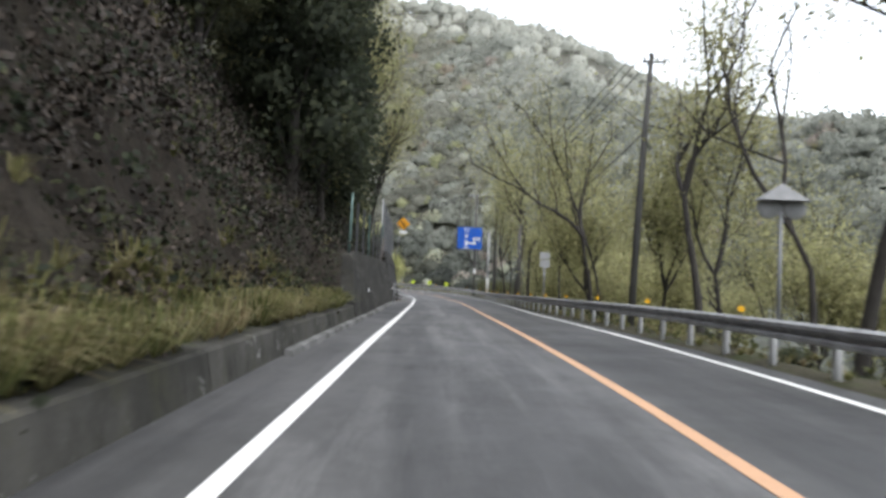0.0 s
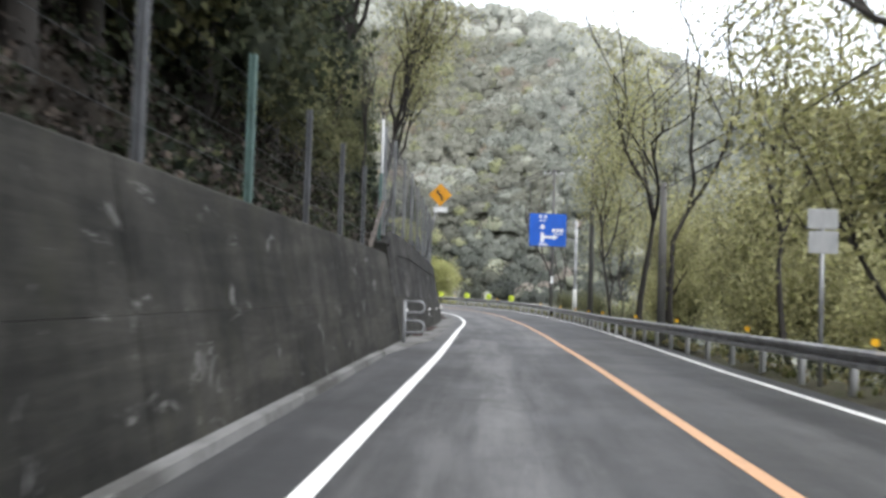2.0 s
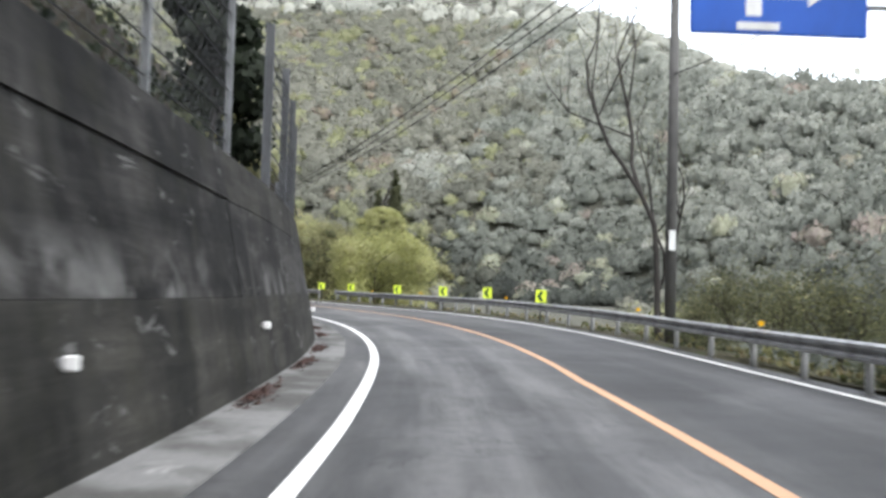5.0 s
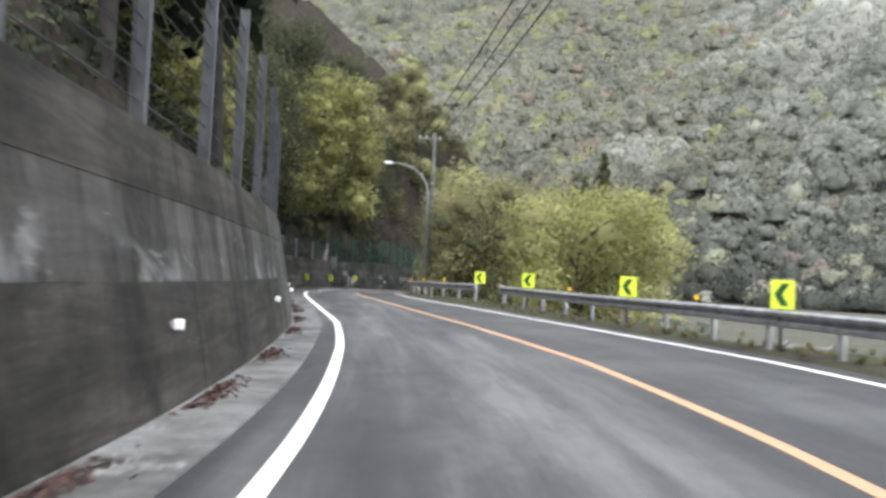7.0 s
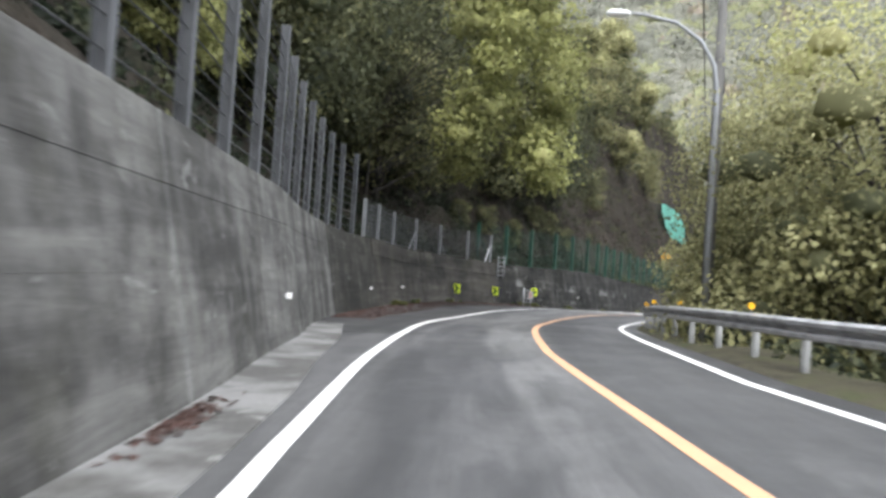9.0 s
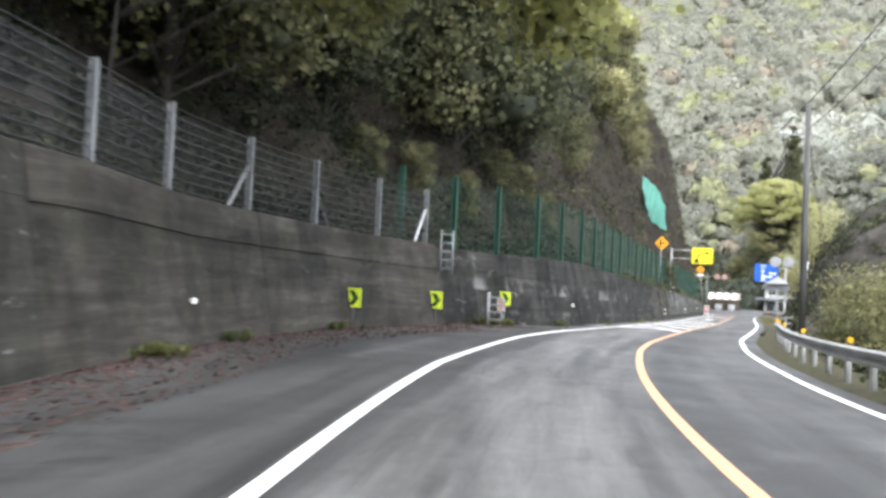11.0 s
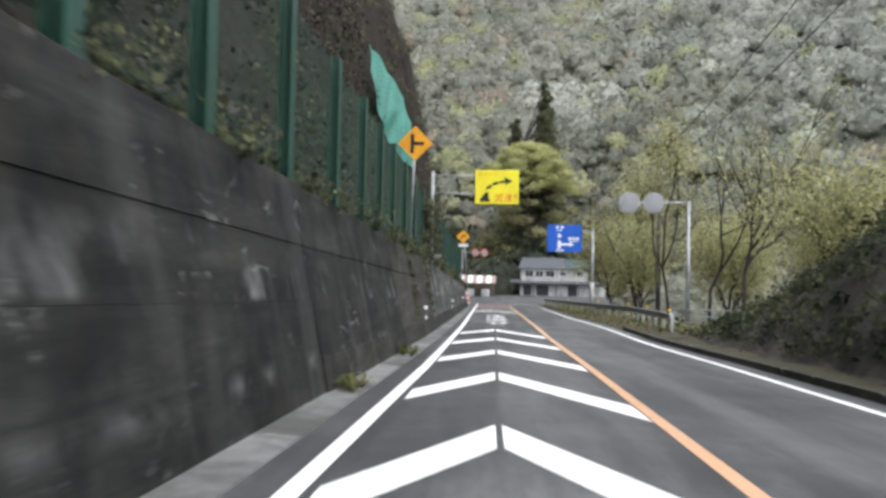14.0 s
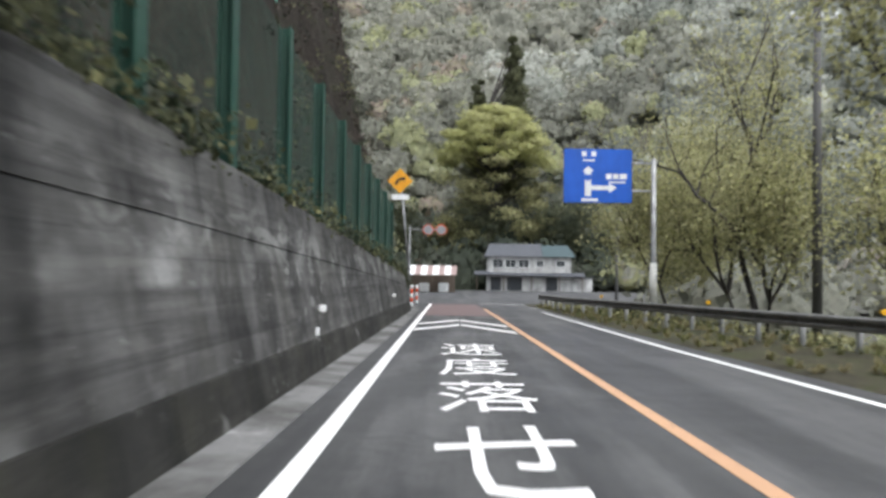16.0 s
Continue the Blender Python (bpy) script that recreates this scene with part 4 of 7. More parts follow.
# ---- road markings ----
def decal(name, corners, material, label, parent=None):
    """A painted flat of (s, lat) corners, 5 mm thick."""
    n = len(corners)
    v = [at(s, l, 0.006) for s, l in corners] + [at(s, l, -0.002) for s, l in corners]
    f = [tuple(range(n)), tuple(reversed(range(n, 2 * n)))] + [(i, n + i, n + (i + 1) % n, (i + 1) % n) for i in range(n)]
    me = mesh_from(name, v, f)
    bm = bmesh.new()
    bm.from_mesh(me)
    bmesh.ops.recalc_face_normals(bm, faces=bm.faces)
    bm.to_mesh(me)
    bm.free()
    ob = put_mesh(name, me, material, parent)
    return ob


for apex in (223.2, 229.8, 236.4, 243.1, 249.8, 256.0, 285.5, 289.4):
    lo, hi = left_line(apex) + 0.12, mid_line(apex) - 0.16
    c, b = 0.10 + 0.0062 * (apex - 223), 1.45 if apex < 270 else 1.0
    mark = thing("chevron_marking", "white painted arrowhead stripe across the lane", "road marking", "arrowhead stripes on the lane", kind="structure")
    left = [(apex, c - 0.035), (apex - 3.3, lo), (apex - 3.3 - 0.85 * b, lo), (apex - b, c - 0.035)]
    right = [(apex, c + 0.035), (apex - b, c + 0.035), (apex - 4.5 - b, hi), (apex - 4.5, hi)]
    decal("stripe", left, WHITE_LINE, "", mark)
    decal("stripe", right, WHITE_LINE, "", mark)


def letters(body, size_x, size_y, material, name, parent=None, thick=0.0):
    """Lettering as a mesh in its own xy plane, centred, stretched to size."""
    cu = bpy.data.curves.new(name, "FONT")
    cu.body, cu.align_x, cu.extrude, cu.resolution_u = body, "LEFT", 0.0, 2
    tmp = bpy.data.objects.new(name, cu)
    scene.collection.objects.link(tmp)
    bpy.context.view_layer.update()
    me = bpy.data.meshes.new_from_object(tmp.evaluated_get(bpy.context.evaluated_depsgraph_get()))
    bpy.data.objects.remove(tmp)
    co = np.array([v.co for v in me.vertices])
    lo, hi = co.min(0), co.max(0)
    co = (co - (lo + hi) / 2) / np.maximum(hi - lo, 1e-6) * (size_x, size_y, 0)
    me.vertices.foreach_set("co", co.astype(np.float32).ravel())
    me.materials.clear()
    me.update()
    return me


slow = thing("slow_down_lettering", "large white painted characters reading slow down on the lane", "road marking", kind="structure")
for ch, s0, s1 in (("速", 272.4, 275.6), ("度", 268.7, 271.6), ("落", 264.9, 267.8), ("せ", 261.1, 264.0)):
    me = letters(ch, 1.18, s1 - s0, WHITE_LINE, "character")
    ob = put_mesh("character", me, WHITE_LINE, slow)
    for v in me.vertices:
        v.co = at((s0 + s1) / 2 + v.co.y, 0.5 + v.co.x, 0.0065)
red_patch = decal("red_surface", [(294, left_line(294) + 0.1), (294, mid_line(294) - 0.1), (316, mid_line(316) - 0.1), (316, left_line(316) + 0.1)], RED_TARMAC, "")
tagged(red_patch, "faded reddish anti-skid surface on the lane", "road marking", kind="structure")
for k, (a, b) in enumerate((((318, 2.4), (316.5, 24.0)), ((308, 5.0), (318, 14.0)))):
    ob = decal("junction_line", [(a[0], a[1]), (b[0], b[1]), (b[0] + 0.3, b[1]), (a[0] + 0.3, a[1])], WHITE_LINE, "")
    tagged(ob, "white painted line at the road junction", "road marking", kind="structure")


# ---- guard rails ----
def w_beam(s):
    """Outline of a two-wave beam, road side to the left."""
    f = rail_lat(s)
    out = [(-0.02, 0.44), (-0.10, 0.47), (-0.10, 0.53), (-0.03, 0.56), (-0.03, 0.62), (-0.10, 0.65), (-0.10, 0.71), (-0.02, 0.75)]
    back_ = [(x + 0.012, h) for x, h in reversed(out)]
    return [(f + x, h + 0.05) for x, h in out + back_]


def rail_post_mesh():
    bm = bmesh.new()
    tube(bm, [(0, 0, -0.5), (0, 0, 0.72)], 0.07, 10)
    tube(bm, [(0, 0, 0.72), (0, 0, 0.745)], [0.072, 0.05], 10)
    box(bm, -0.1, -0.03, 0.53, -0.02, 0.03, 0.66)
    me = bpy.data.meshes.new("post")
    bm.to_mesh(me)
    bm.free()
    me.materials.append(RAIL_POST)
    return me


def reflector_meshes():
    bm = bmesh.new()
    tube(bm, [(0, 0, 0), (0, 0, 0.1)], 0.014, 6)
    stem = bpy.data.meshes.new("stem")
    bm.to_mesh(stem)
    bm.free()
    stem.materials.append(ZINC)
    bm = bmesh.new()
    tube(bm, [(0, -0.022, 0.14), (0, 0.022, 0.14)], 0.062, 12)
    lens = bpy.data.meshes.new("lens")
    bm.to_mesh(lens)
    bm.free()
    lens.materials.append(AMBER_LENS)
    return stem, lens


POST, (STEM, LENS) = rail_post_mesh(), reflector_meshes()


def guard_rail(s0, s1, reflectors, label, steel=None):
    g = thing("guard_rail", label, "guard rail", "guard rails on the river side")
    n = max(int(round((s1 - s0) / 4.66)), 1)
    for k in range(n):
        a, b = s0 + (s1 - s0) * k / n, s0 + (s1 - s0) * (k + 1) / n
        prism("beam", a, b - 0.01, 0.78, w_beam, steel or ZINC, g)
    s = s0 + 0.35
    while s < s1:
        ob = put_mesh("post", POST, None, g)
        ob.matrix_basis = stand(s, rail_lat(s) + 0.06, 0.05)
        s += 2.33
    for s in reflectors:
        ob = put_mesh("reflector", STEM, None, g)
        ob.matrix_basis = stand(s, rail_lat(s) + 0.0, 0.78)
        put_mesh("lens", LENS, None, ob, "round amber reflector lens")
    for s in (s0, s1):
        q = tubed([at(s, rail_lat(s) + x, h) for x, h in ((-0.06, 0.46), (-0.06, 0.83))], 0.06, 8)
        part("end_cap", q, ZINC, g)
    return g


guard_rail(-30, 147.6, [-12, -5, 2, 9, 16, 23, 30, 37.0, 44.0, 50.5, 57.8, 65.2, 74.6, 82, 90, 98, 106, 119.5, 131.9, 140], "grimy galvanised two-wave guard rail with amber reflectors")
guard_rail(151.2, 219.0, [156, 161, 167, 173, 179, 186, 193, 200, 206.5, 211, 215.5], "galvanised guard rail bending round the inside of the curve")
guard_rail(256.5, 312, [257.1, 264, 272.2, 281, 293], "low dark guard rail in front of roadside grass", RAIL_DARK)


# ---- curve boards ----
def board_meshes():
    bm = boxed(-0.25, -0.012, 0.0, 0.25, 0.012, 0.53, bevel=0.008)
    pts = [(0.12, 0.47), (-0.04, 0.47), (-0.19, 0.265), (-0.04, 0.06), (0.12, 0.06), (-0.02, 0.265)]
    plate = bpy.data.meshes.new("board")
    bm.to_mesh(plate)
    bm.free()
    plate.materials.append(YELLOW_GREEN)
    v = [(x, -0.017, z) for x, z in pts] + [(x, -0.013, z) for x, z in pts]
    n = len(pts)
    arrow = mesh_from("arrow", v, [(0, 1, 2, 5), (5, 2, 3, 4)] + [(i, n + i, n + (i + 1) % n, (i + 1) % n) for i in range(n)])
    arrow.materials.append(ARROW_GREEN)
    return plate, arrow


BOARD, ARROW = board_meshes()


def curve_board(s, lat, h, turn, flip, label, foot):
    b = thing("curve_board", label, "road sign", "arrow boards round the bends", at=stand(s, lat, h, turn))
    put_mesh("board", BOARD, None, b)
    a = put_mesh("arrow", ARROW, None, b, "dark green arrowhead")
    if flip:
        a.scale = (-1, 1, 1)
    part("post", tubed([(0, 0.03, foot), (0, 0.03, 0.5)], 0.03, 8), GREY_POST, b)
    return b


for s, lat in ((115.3, 7.23), (122.3, 7.4), (128.2, 7.15), (135.5, 6.75), (144.7, 6.3), (151.6, 5.95)):
    curve_board(s, lat + 0.08, 0.82, 8, False, "bright yellow-green board with an arrowhead on the guard rail", -0.75)
curve_board(196.8, -6.4, 0.55, -6, True, "bright yellow-green board with an arrowhead before the wall", -0.57)
curve_board(200.85, -5.18, 0.55, -6, True, "bright yellow-green board with an arrowhead before the wall", -0.57)
curve_board(207.3, -4.36, 0.74, -6, True, "bright yellow-green board beside a pipe barrier", -0.76)


# ---- reflectors on the walls ----
def wall_stud(s, h, big):
    f = wall_foot(s) - BATTER * h
    r = thing("wall_reflector", "small white road reflector fixed to the concrete wall", "reflector", "reflectors along the walls", at=stand(s, f + 0.02, h))
    part("bracket", boxed(-0.03, -0.02, -0.03, 0.09, 0.02, 0.03), ZINC, r)
    part("lens", boxed(0.02, -0.03, -0.055 if big else -0.045, 0.13 if big else 0.11, 0.015, 0.055 if big else 0.045, bevel=0.012), CLEAR_LENS, r, "bright white lens")


for s in (58.6, 72.4, 79.3, 86.5, 93.8, 104.0, 112.6, 122.0, 131.9, 140.7, 149.4, 161.3, 183.0, 189.5, 214.5, 249.5, 269.5, 287.5):
    wall_stud(s, 0.85 if s < 200 else 0.93, s > 85)
for s, h in ((35.0, 0.9), (72.0, 0.62), (268.9, 0.6), (249.6, 0.6)):
    f = wall_foot(s) - BATTER * h
    m = thing("wall_marker", "small pale marker plate fixed to the concrete wall", "marker", "marker plates on the walls", at=stand(s, f + 0.03, h))
    part("plate", boxed(-0.02, -0.04, -0.06, 0.04, 0.04, 0.06, bevel=0.008), WHITE, m)


# ---- pipe barriers ----
def pipe_barrier(s, lat, turn, loops, label):
    b = thing("pipe_barrier", label, "barrier", at=stand(s, lat, 0, turn))
    part("post", tubed([(0, 0, -0.2), (0, 0, 1.2)], 0.05, 10), SIGN_GREY, b)
    for z0, z1 in loops:
        pts = [(0, 0, z1), (0.42, 0, z1)] + [(0.42 + 0.13 * math.sin(a), 0, (z0 + z1) / 2 + (z1 - z0) / 2 * math.cos(a)) for a in (0.5, 1.05, 1.57, 2.1, 2.65)] + [(0.42, 0, z0), (0, 0, z0)]
        part("hoop", tubed(pts, 0.035, 8), SIGN_GREY, b)
    return b


pipe_barrier(55.3, -2.42, 0, ((0.85, 1.16), (0.3, 0.62)), "grey tubular steel barrier with two hoops at the wall end")
pipe_barrier(205.4, -4.5, 0, ((0.74, 1.02), (0.2, 0.48)), "grey tubular steel barrier in the wall recess")
pr = thing("pipe_fence", "grey tubular fence ending the guard rail", "barrier", "tubular fences on the river side", at=stand(222.0, 6.45, 0, 0))
for y in (0.0, 2.6):
    part("post", tubed([(0.1 + 0.16 * y, y, -0.4), (0.1 + 0.16 * y, y, 1.0)], 0.04, 8), SIGN_GREY, pr)
for z in (0.35, 0.65, 0.95):
    part("rail", tubed([(0.1, -0.3, z), (0.56, 2.9, z)], 0.03, 8), SIGN_GREY, pr)
copy_thing(pr, stand(261.2, 8.5, -0.1, -84))


def flat_shape(points, y):
    bm = bmesh.new()
    f = bm.faces.new([bm.verts.new((x, y, z)) for x, z in points])
    r = bmesh.ops.extrude_face_region(bm, geom=[f])
    for q in r["geom"]:
        if isinstance(q, bmesh.types.BMVert):
            q.co.y += 0.004
    bmesh.ops.recalc_face_normals(bm, faces=bm.faces)
    return bm


red_plate = thing("stake_marker", "weathered red and white marker plate on a stake", "marker", at=stand(205.7, -4.1, 0.12))
part("stake", tubed([(0, 0.02, -0.1), (0, 0.02, 0.9)], 0.025, 6), SIGN_GREY, red_plate)
part("plate", boxed(-0.15, -0.01, 0.42, 0.15, 0.01, 0.88, bevel=0.004), FADED_WHITE, red_plate)
part("arrow", flat_shape([(-0.12, 0.47), (0.0, 0.47), (0.11, 0.65), (0.0, 0.83), (-0.12, 0.83), (-0.01, 0.65)], -0.015), FADED_RED, red_plate, "faded red arrowhead")


# ---- signs on masts ----
def bent_stroke(points, width, y):
    """A flat painted stroke along (x, z) points in front of a sign."""
    pts = [Vector((x, 0, z)) for x, z in points]
    v = []
    for i, p in enumerate(pts):
        d = (pts[min(i + 1, len(pts) - 1)] - pts[max(i - 1, 0)]).normalized()
        n = Vector((-d.z, 0, d.x)) * (width[i] if isinstance(width, list) else width) / 2
        v += [p + n, p - n]
    bm = bmesh.new()
    vs = [bm.verts.new((q.x, y, q.z)) for q in v]
    for i in range(len(pts) - 1):
        bm.faces.new((vs[2 * i], vs[2 * i + 1], vs[2 * i + 3], vs[2 * i + 2]))
    r = bmesh.ops.extrude_face_region(bm, geom=list(bm.faces))
    for q in r["geom"]:
        if isinstance(q, bmesh.types.BMVert):
            q.co.y += 0.004
    bmesh.ops.recalc_face_normals(bm, faces=bm.faces)
    return bm


def warning_diamond(s, lat, foot, centre, half, stroke, label, plate=None, pole_off=0.0):
    d = thing("warning_sign", label, "road sign", "amber warning diamonds", at=stand(s, lat, 0))
    part("pole", tubed([(pole_off * 1.2, 0.06, foot), (0.0, 0.06, centre + half * 0.8)], 0.045, 10), ZINC, d)
    diamond = bmesh.new()
    box(diamond, -half * 0.707, -0.0, -half * 0.707, half * 0.707, 0.02, half * 0.707, bevel=0.012)
    bmesh.ops.rotate(diamond, verts=diamond.verts, cent=(0, 0, 0), matrix=Matrix.Rotation(radians(45), 3, "Y"))
    bmesh.ops.translate(diamond, verts=diamond.verts, vec=(0, 0, centre))
    p = part("plate", diamond, AMBER_SIGN, d)
    part("symbol", stroke(centre, half), BLACK, p, "black painted symbol")
    if plate:
        part("lower_plate", boxed(-plate + 0.02, -0.0, centre - half - 0.28, plate + 0.02, 0.02, centre - half - 0.04, bevel=0.006), WHITE, d, "small white plate below")
    return d


def curvy(c, h):
    return bent_stroke([(-0.16 * h / 0.55, c + 0.22), (-0.12, c + 0.1), (0.0, c - 0.02), (0.06, c - 0.14), (0.08, c - 0.27)], 0.1, -0.004)


def tee(c, h):
    bm = bent_stroke([(-0.1, c - 0.33), (-0.1, c + 0.33)], 0.12, -0.004)
    box(bm, -0.05, -0.004, c - 0.06, 0.3, 0.0, c + 0.06)
    return bm


def bend(c, h):
    return bent_stroke([(-0.2, c - 0.16), (-0.12, c + 0.0), (0.02, c + 0.09), (0.24, c + 0.1)], [0.13, 0.12, 0.11, 0.16], -0.004)


warning_diamond(72.0, -2.38, 3.2, 6.21, 0.54, curvy, "amber diamond sign with a winding-road symbol above the wall", 0.32, -0.5)
warning_diamond(250.0, -2.55, 2.7, 6.45, 0.6, tee, "amber diamond sign with a side-road symbol above the wall", None, -0.1)
warning_diamond(296.0, -2.15, 1.6, 6.05, 0.58, bend, "amber diamond sign with a bend symbol and white plate", 0.4, 0.4)


def guide_sign(s, x0, x1, z0, z1, mast, label):
    """A blue plate held out from a mast, arrow and lettering bars on it."""
    g = thing("guide_sign", label, "road sign", "blue direction signs", at=stand(s, 0, 0))
    part("mast", tubed([(mast, 0.1, -0.8), (mast, 0.1, 2.2), (mast, 0.1, z1 - 0.35)], [0.13, 0.12, 0.1], 14), ZINC, g)
    part("skirt", tubed([(mast, 0.1, 0.4), (mast, 0.1, 2.3)], 0.145, 14), SKIRT, g, "pale wrapped lower mast")
    for z in (z1 - 0.55, z0 + 0.5):
        part("arm", tubed([(x1 - 0.4, 0.09, z), (mast, 0.1, z)], 0.045, 8), ZINC, g)
    p = part("plate", boxed(x0, -0.02, z0, x1, 0.02, z1, bevel=0.03), BLUE, g)
    w, h = x1 - x0, z1 - z0
    cx = x0 + 0.36 * w
    part("arrow", flat_shape([(cx - 0.05 * w, z0 + 0.12 * h), (cx + 0.04 * w, z0 + 0.12 * h), (cx + 0.04 * w, z0 + 0.24 * h), (cx + 0.3 * w, z0 + 0.24 * h), (cx + 0.3 * w, z0 + 0.19 * h), (cx + 0.42 * w, z0 + 0.28 * h), (cx + 0.3 * w, z0 + 0.37 * h), (cx + 0.3 * w, z0 + 0.32 * h), (cx + 0.04 * w, z0 + 0.32 * h), (cx + 0.04 * w, z0 + 0.58 * h), (cx + 0.08 * w, z0 + 0.58 * h), (cx - 0.005 * w, z0 + 0.68 * h), (cx - 0.09 * w, z0 + 0.58 * h), (cx - 0.05 * w, z0 + 0.58 * h)], -0.026), WHITE, p, "white painted arrow with a side branch")
    for a, b, c, d in ((0.26, 0.33, 0.86, 0.95), (0.40, 0.47, 0.86, 0.95), (0.28, 0.45, 0.77, 0.80), (0.62, 0.70, 0.44, 0.54), (0.72, 0.80, 0.44, 0.54), (0.82, 0.92, 0.44, 0.54), (0.66, 0.9, 0.37, 0.40), (0.26, 0.5, 0.03, 0.08)):
        part("lettering", boxed(x0 + a * w, -0.0255, z0 + c * h, x0 + b * w, -0.0205, z0 + d * h), WHITE, p, "bar of white lettering")
    part("shield", flat_shape([(cx - 0.055 * w, z0 + 0.52 * h), (cx - 0.055 * w, z0 + 0.45 * h), (cx - 0.005 * w, z0 + 0.39 * h), (cx + 0.045 * w, z0 + 0.45 * h), (cx + 0.045 * w, z0 + 0.52 * h)], -0.031), BLUE, p)
    return g


guide_sign(93.0, 3.5, 6.12, 5.28, 7.58, 6.85, "blue direction sign with white arrows on a grey mast")
guide_sign(291.0, 4.67, 7.4, 4.68, 6.85, 8.3, "blue direction sign with white arrows on a green-grey mast")

# the yellow overhead sign
ys = thing("slow_sign", "yellow overhead sign with a black bend arrow reading slow down", "road sign", at=stand(257.5, 0, 0))
part("mast", tubed([(-2.42, 0.08, 2.2), (-2.42, 0.08, 6.55)], [0.085, 0.075], 12), ZINC, ys)
part("foot_plate", flat_shape([(-2.85, 3.05), (-1.95, 3.0), (-2.8, 2.2)], -0.05), ZINC, ys)
for z in (6.38, 5.62):
    part("arm", tubed([(-2.42, 0.08, z), (-0.4, 0.05, z)], 0.04, 8), ZINC, ys)
yp = part("plate", boxed(-0.62, -0.02, 5.18, 1.22, 0.02, 6.62, bevel=0.02), YELLOW, ys)
part("arrow_foot", flat_shape([(-0.44, 5.28), (0.02, 5.28), (-0.06, 5.55), (-0.05, 5.7), (-0.24, 5.62), (-0.36, 5.45)], -0.026), BLACK, yp)
part("arrow_dash", flat_shape([(-0.17, 5.76), (0.0, 5.84), (0.12, 5.95), (-0.0, 6.0), (-0.14, 5.9)], -0.026), BLACK, yp)
part("arrow_dash", flat_shape([(0.06, 6.02), (0.2, 5.98), (0.4, 6.05), (0.36, 6.14), (0.16, 6.1)], -0.026), BLACK, yp)
part("arrow_head", flat_shape([(0.42, 6.06), (0.66, 6.1), (0.64, 6.0), (0.95, 6.17), (0.6, 6.33), (0.63, 6.2), (0.4, 6.15)], -0.026), BLACK, yp)
for body, x, z, w, h, mat_ in (("減", 0.38, 5.46, 0.34, 0.34, RED), ("速", 0.78, 5.46, 0.34, 0.34, RED), ("!", 1.08, 5.46, 0.07, 0.34, RED), ("急", -0.42, 6.46, 0.18, 0.18, AMBER_SIGN), ("カ", -0.2, 6.46, 0.16, 0.18, AMBER_SIGN), ("ー", 0.02, 6.46, 0.16, 0.04, AMBER_SIGN), ("ブ", 0.24, 6.46, 0.16, 0.18, AMBER_SIGN)):
    ob = put_mesh("lettering", letters(body, w, h, mat_, "lettering"), mat_, yp, "red lettering" if mat_ is RED else "orange lettering")
    ob.matrix_basis = pose(x, -0.0255, z, 90, 0, 0)

# plates and mirrors seen from behind
bs = thing("sign_back", "grey backs of two small sign plates on a post", "road sign", at=stand(46.9, 5.83, 0))
part("post", tubed([(0, 0, -0.3), (0, 0, 3.15)], 0.045, 10), ZINC, bs)
part("plate", boxed(-0.27, -0.03, 2.82, 0.27, -0.045, 3.18, bevel=0.006), SIGN_PALE, bs)
part("plate", boxed(-0.25, -0.03, 2.38, 0.27, -0.045, 2.78, bevel=0.006), SIGN_PALE, bs)


def hooded_mirror(s, lat, top, label):
    m = thing("road_mirror", label, "mirror", "roadside convex mirrors", at=stand(s, lat, 0))
    part("post", tubed([(0, 0.05, -0.3), (0, 0.05, top - 0.1)], 0.05, 10), SIGN_GREY, m)
    bm = bmesh.new()
    v = [bm.verts.new(p) for p in ((0, 0, top), (-0.58, -0.25, top - 0.42), (0.58, -0.25, top - 0.42), (-0.58, 0.3, top - 0.42), (0.58, 0.3, top - 0.42))]
    for f in ((0, 1, 2), (0, 4, 3), (0, 3, 1), (0, 2, 4), (1, 3, 4, 2)):
        bm.faces.new([v[i] for i in f])
    part("hood", bm, HOOD, m, "grey pyramid-shaped hood")
    for x in (-0.3, 0.3):
        bm = bmesh.new()
        bmesh.ops.create_uvsphere(bm, u_segments=20, v_segments=8, radius=0.34)
        bmesh.ops.scale(bm, verts=bm.verts, vec=(0.85, 0.18, 0.75))
        bmesh.ops.translate(bm, verts=bm.verts, vec=(x, 0, top - 0.6))
        part("mirror", bm, HOOD, m)


hooded_mirror(224.0, 6.16, 3.12, "hooded twin road mirror on a grey post seen from behind")
hooded_mirror(20.5, 8.0, 3.8, "hooded twin road mirror on a pole seen from behind")

tw = thing("twin_mirror", "two round road mirrors on a mast arm seen from behind", "mirror", at=stand(262.5, 0, 0))
part("mast", tubed([(9.4, 0, -1.0), (9.4, 0, 5.95)], [0.11, 0.08], 12), ZINC, tw)
part("arm", tubed([(9.4, 0, 5.87), (5.85, 0, 5.83)], 0.05, 8), ZINC, tw)
for x in (6.6, 7.75):
    bm = bmesh.new()
    bmesh.ops.create_uvsphere(bm, u_segments=24, v_segments=10, radius=0.5)
    bmesh.ops.scale(bm, verts=bm.verts, vec=(1, 0.06, 1))
    bmesh.ops.translate(bm, verts=bm.verts, vec=(x, -0.1, 5.83))
    part("mirror", bm, MIRROR_BACK, tw, "dull grey mirror back")
rm = thing("round_signs", "two small round red-rimmed mirrors on an arm", "mirror", at=pose(-37.15, 332, -2.9, 0, 0, 0))
part("post", tubed([(0, 0, 0), (0, 0, 6.9)], 0.06, 10), ZINC, rm)
part("arm", tubed([(0, 0, 6.55), (2.9, 0, 6.52)], 0.04, 8), ZINC, rm)
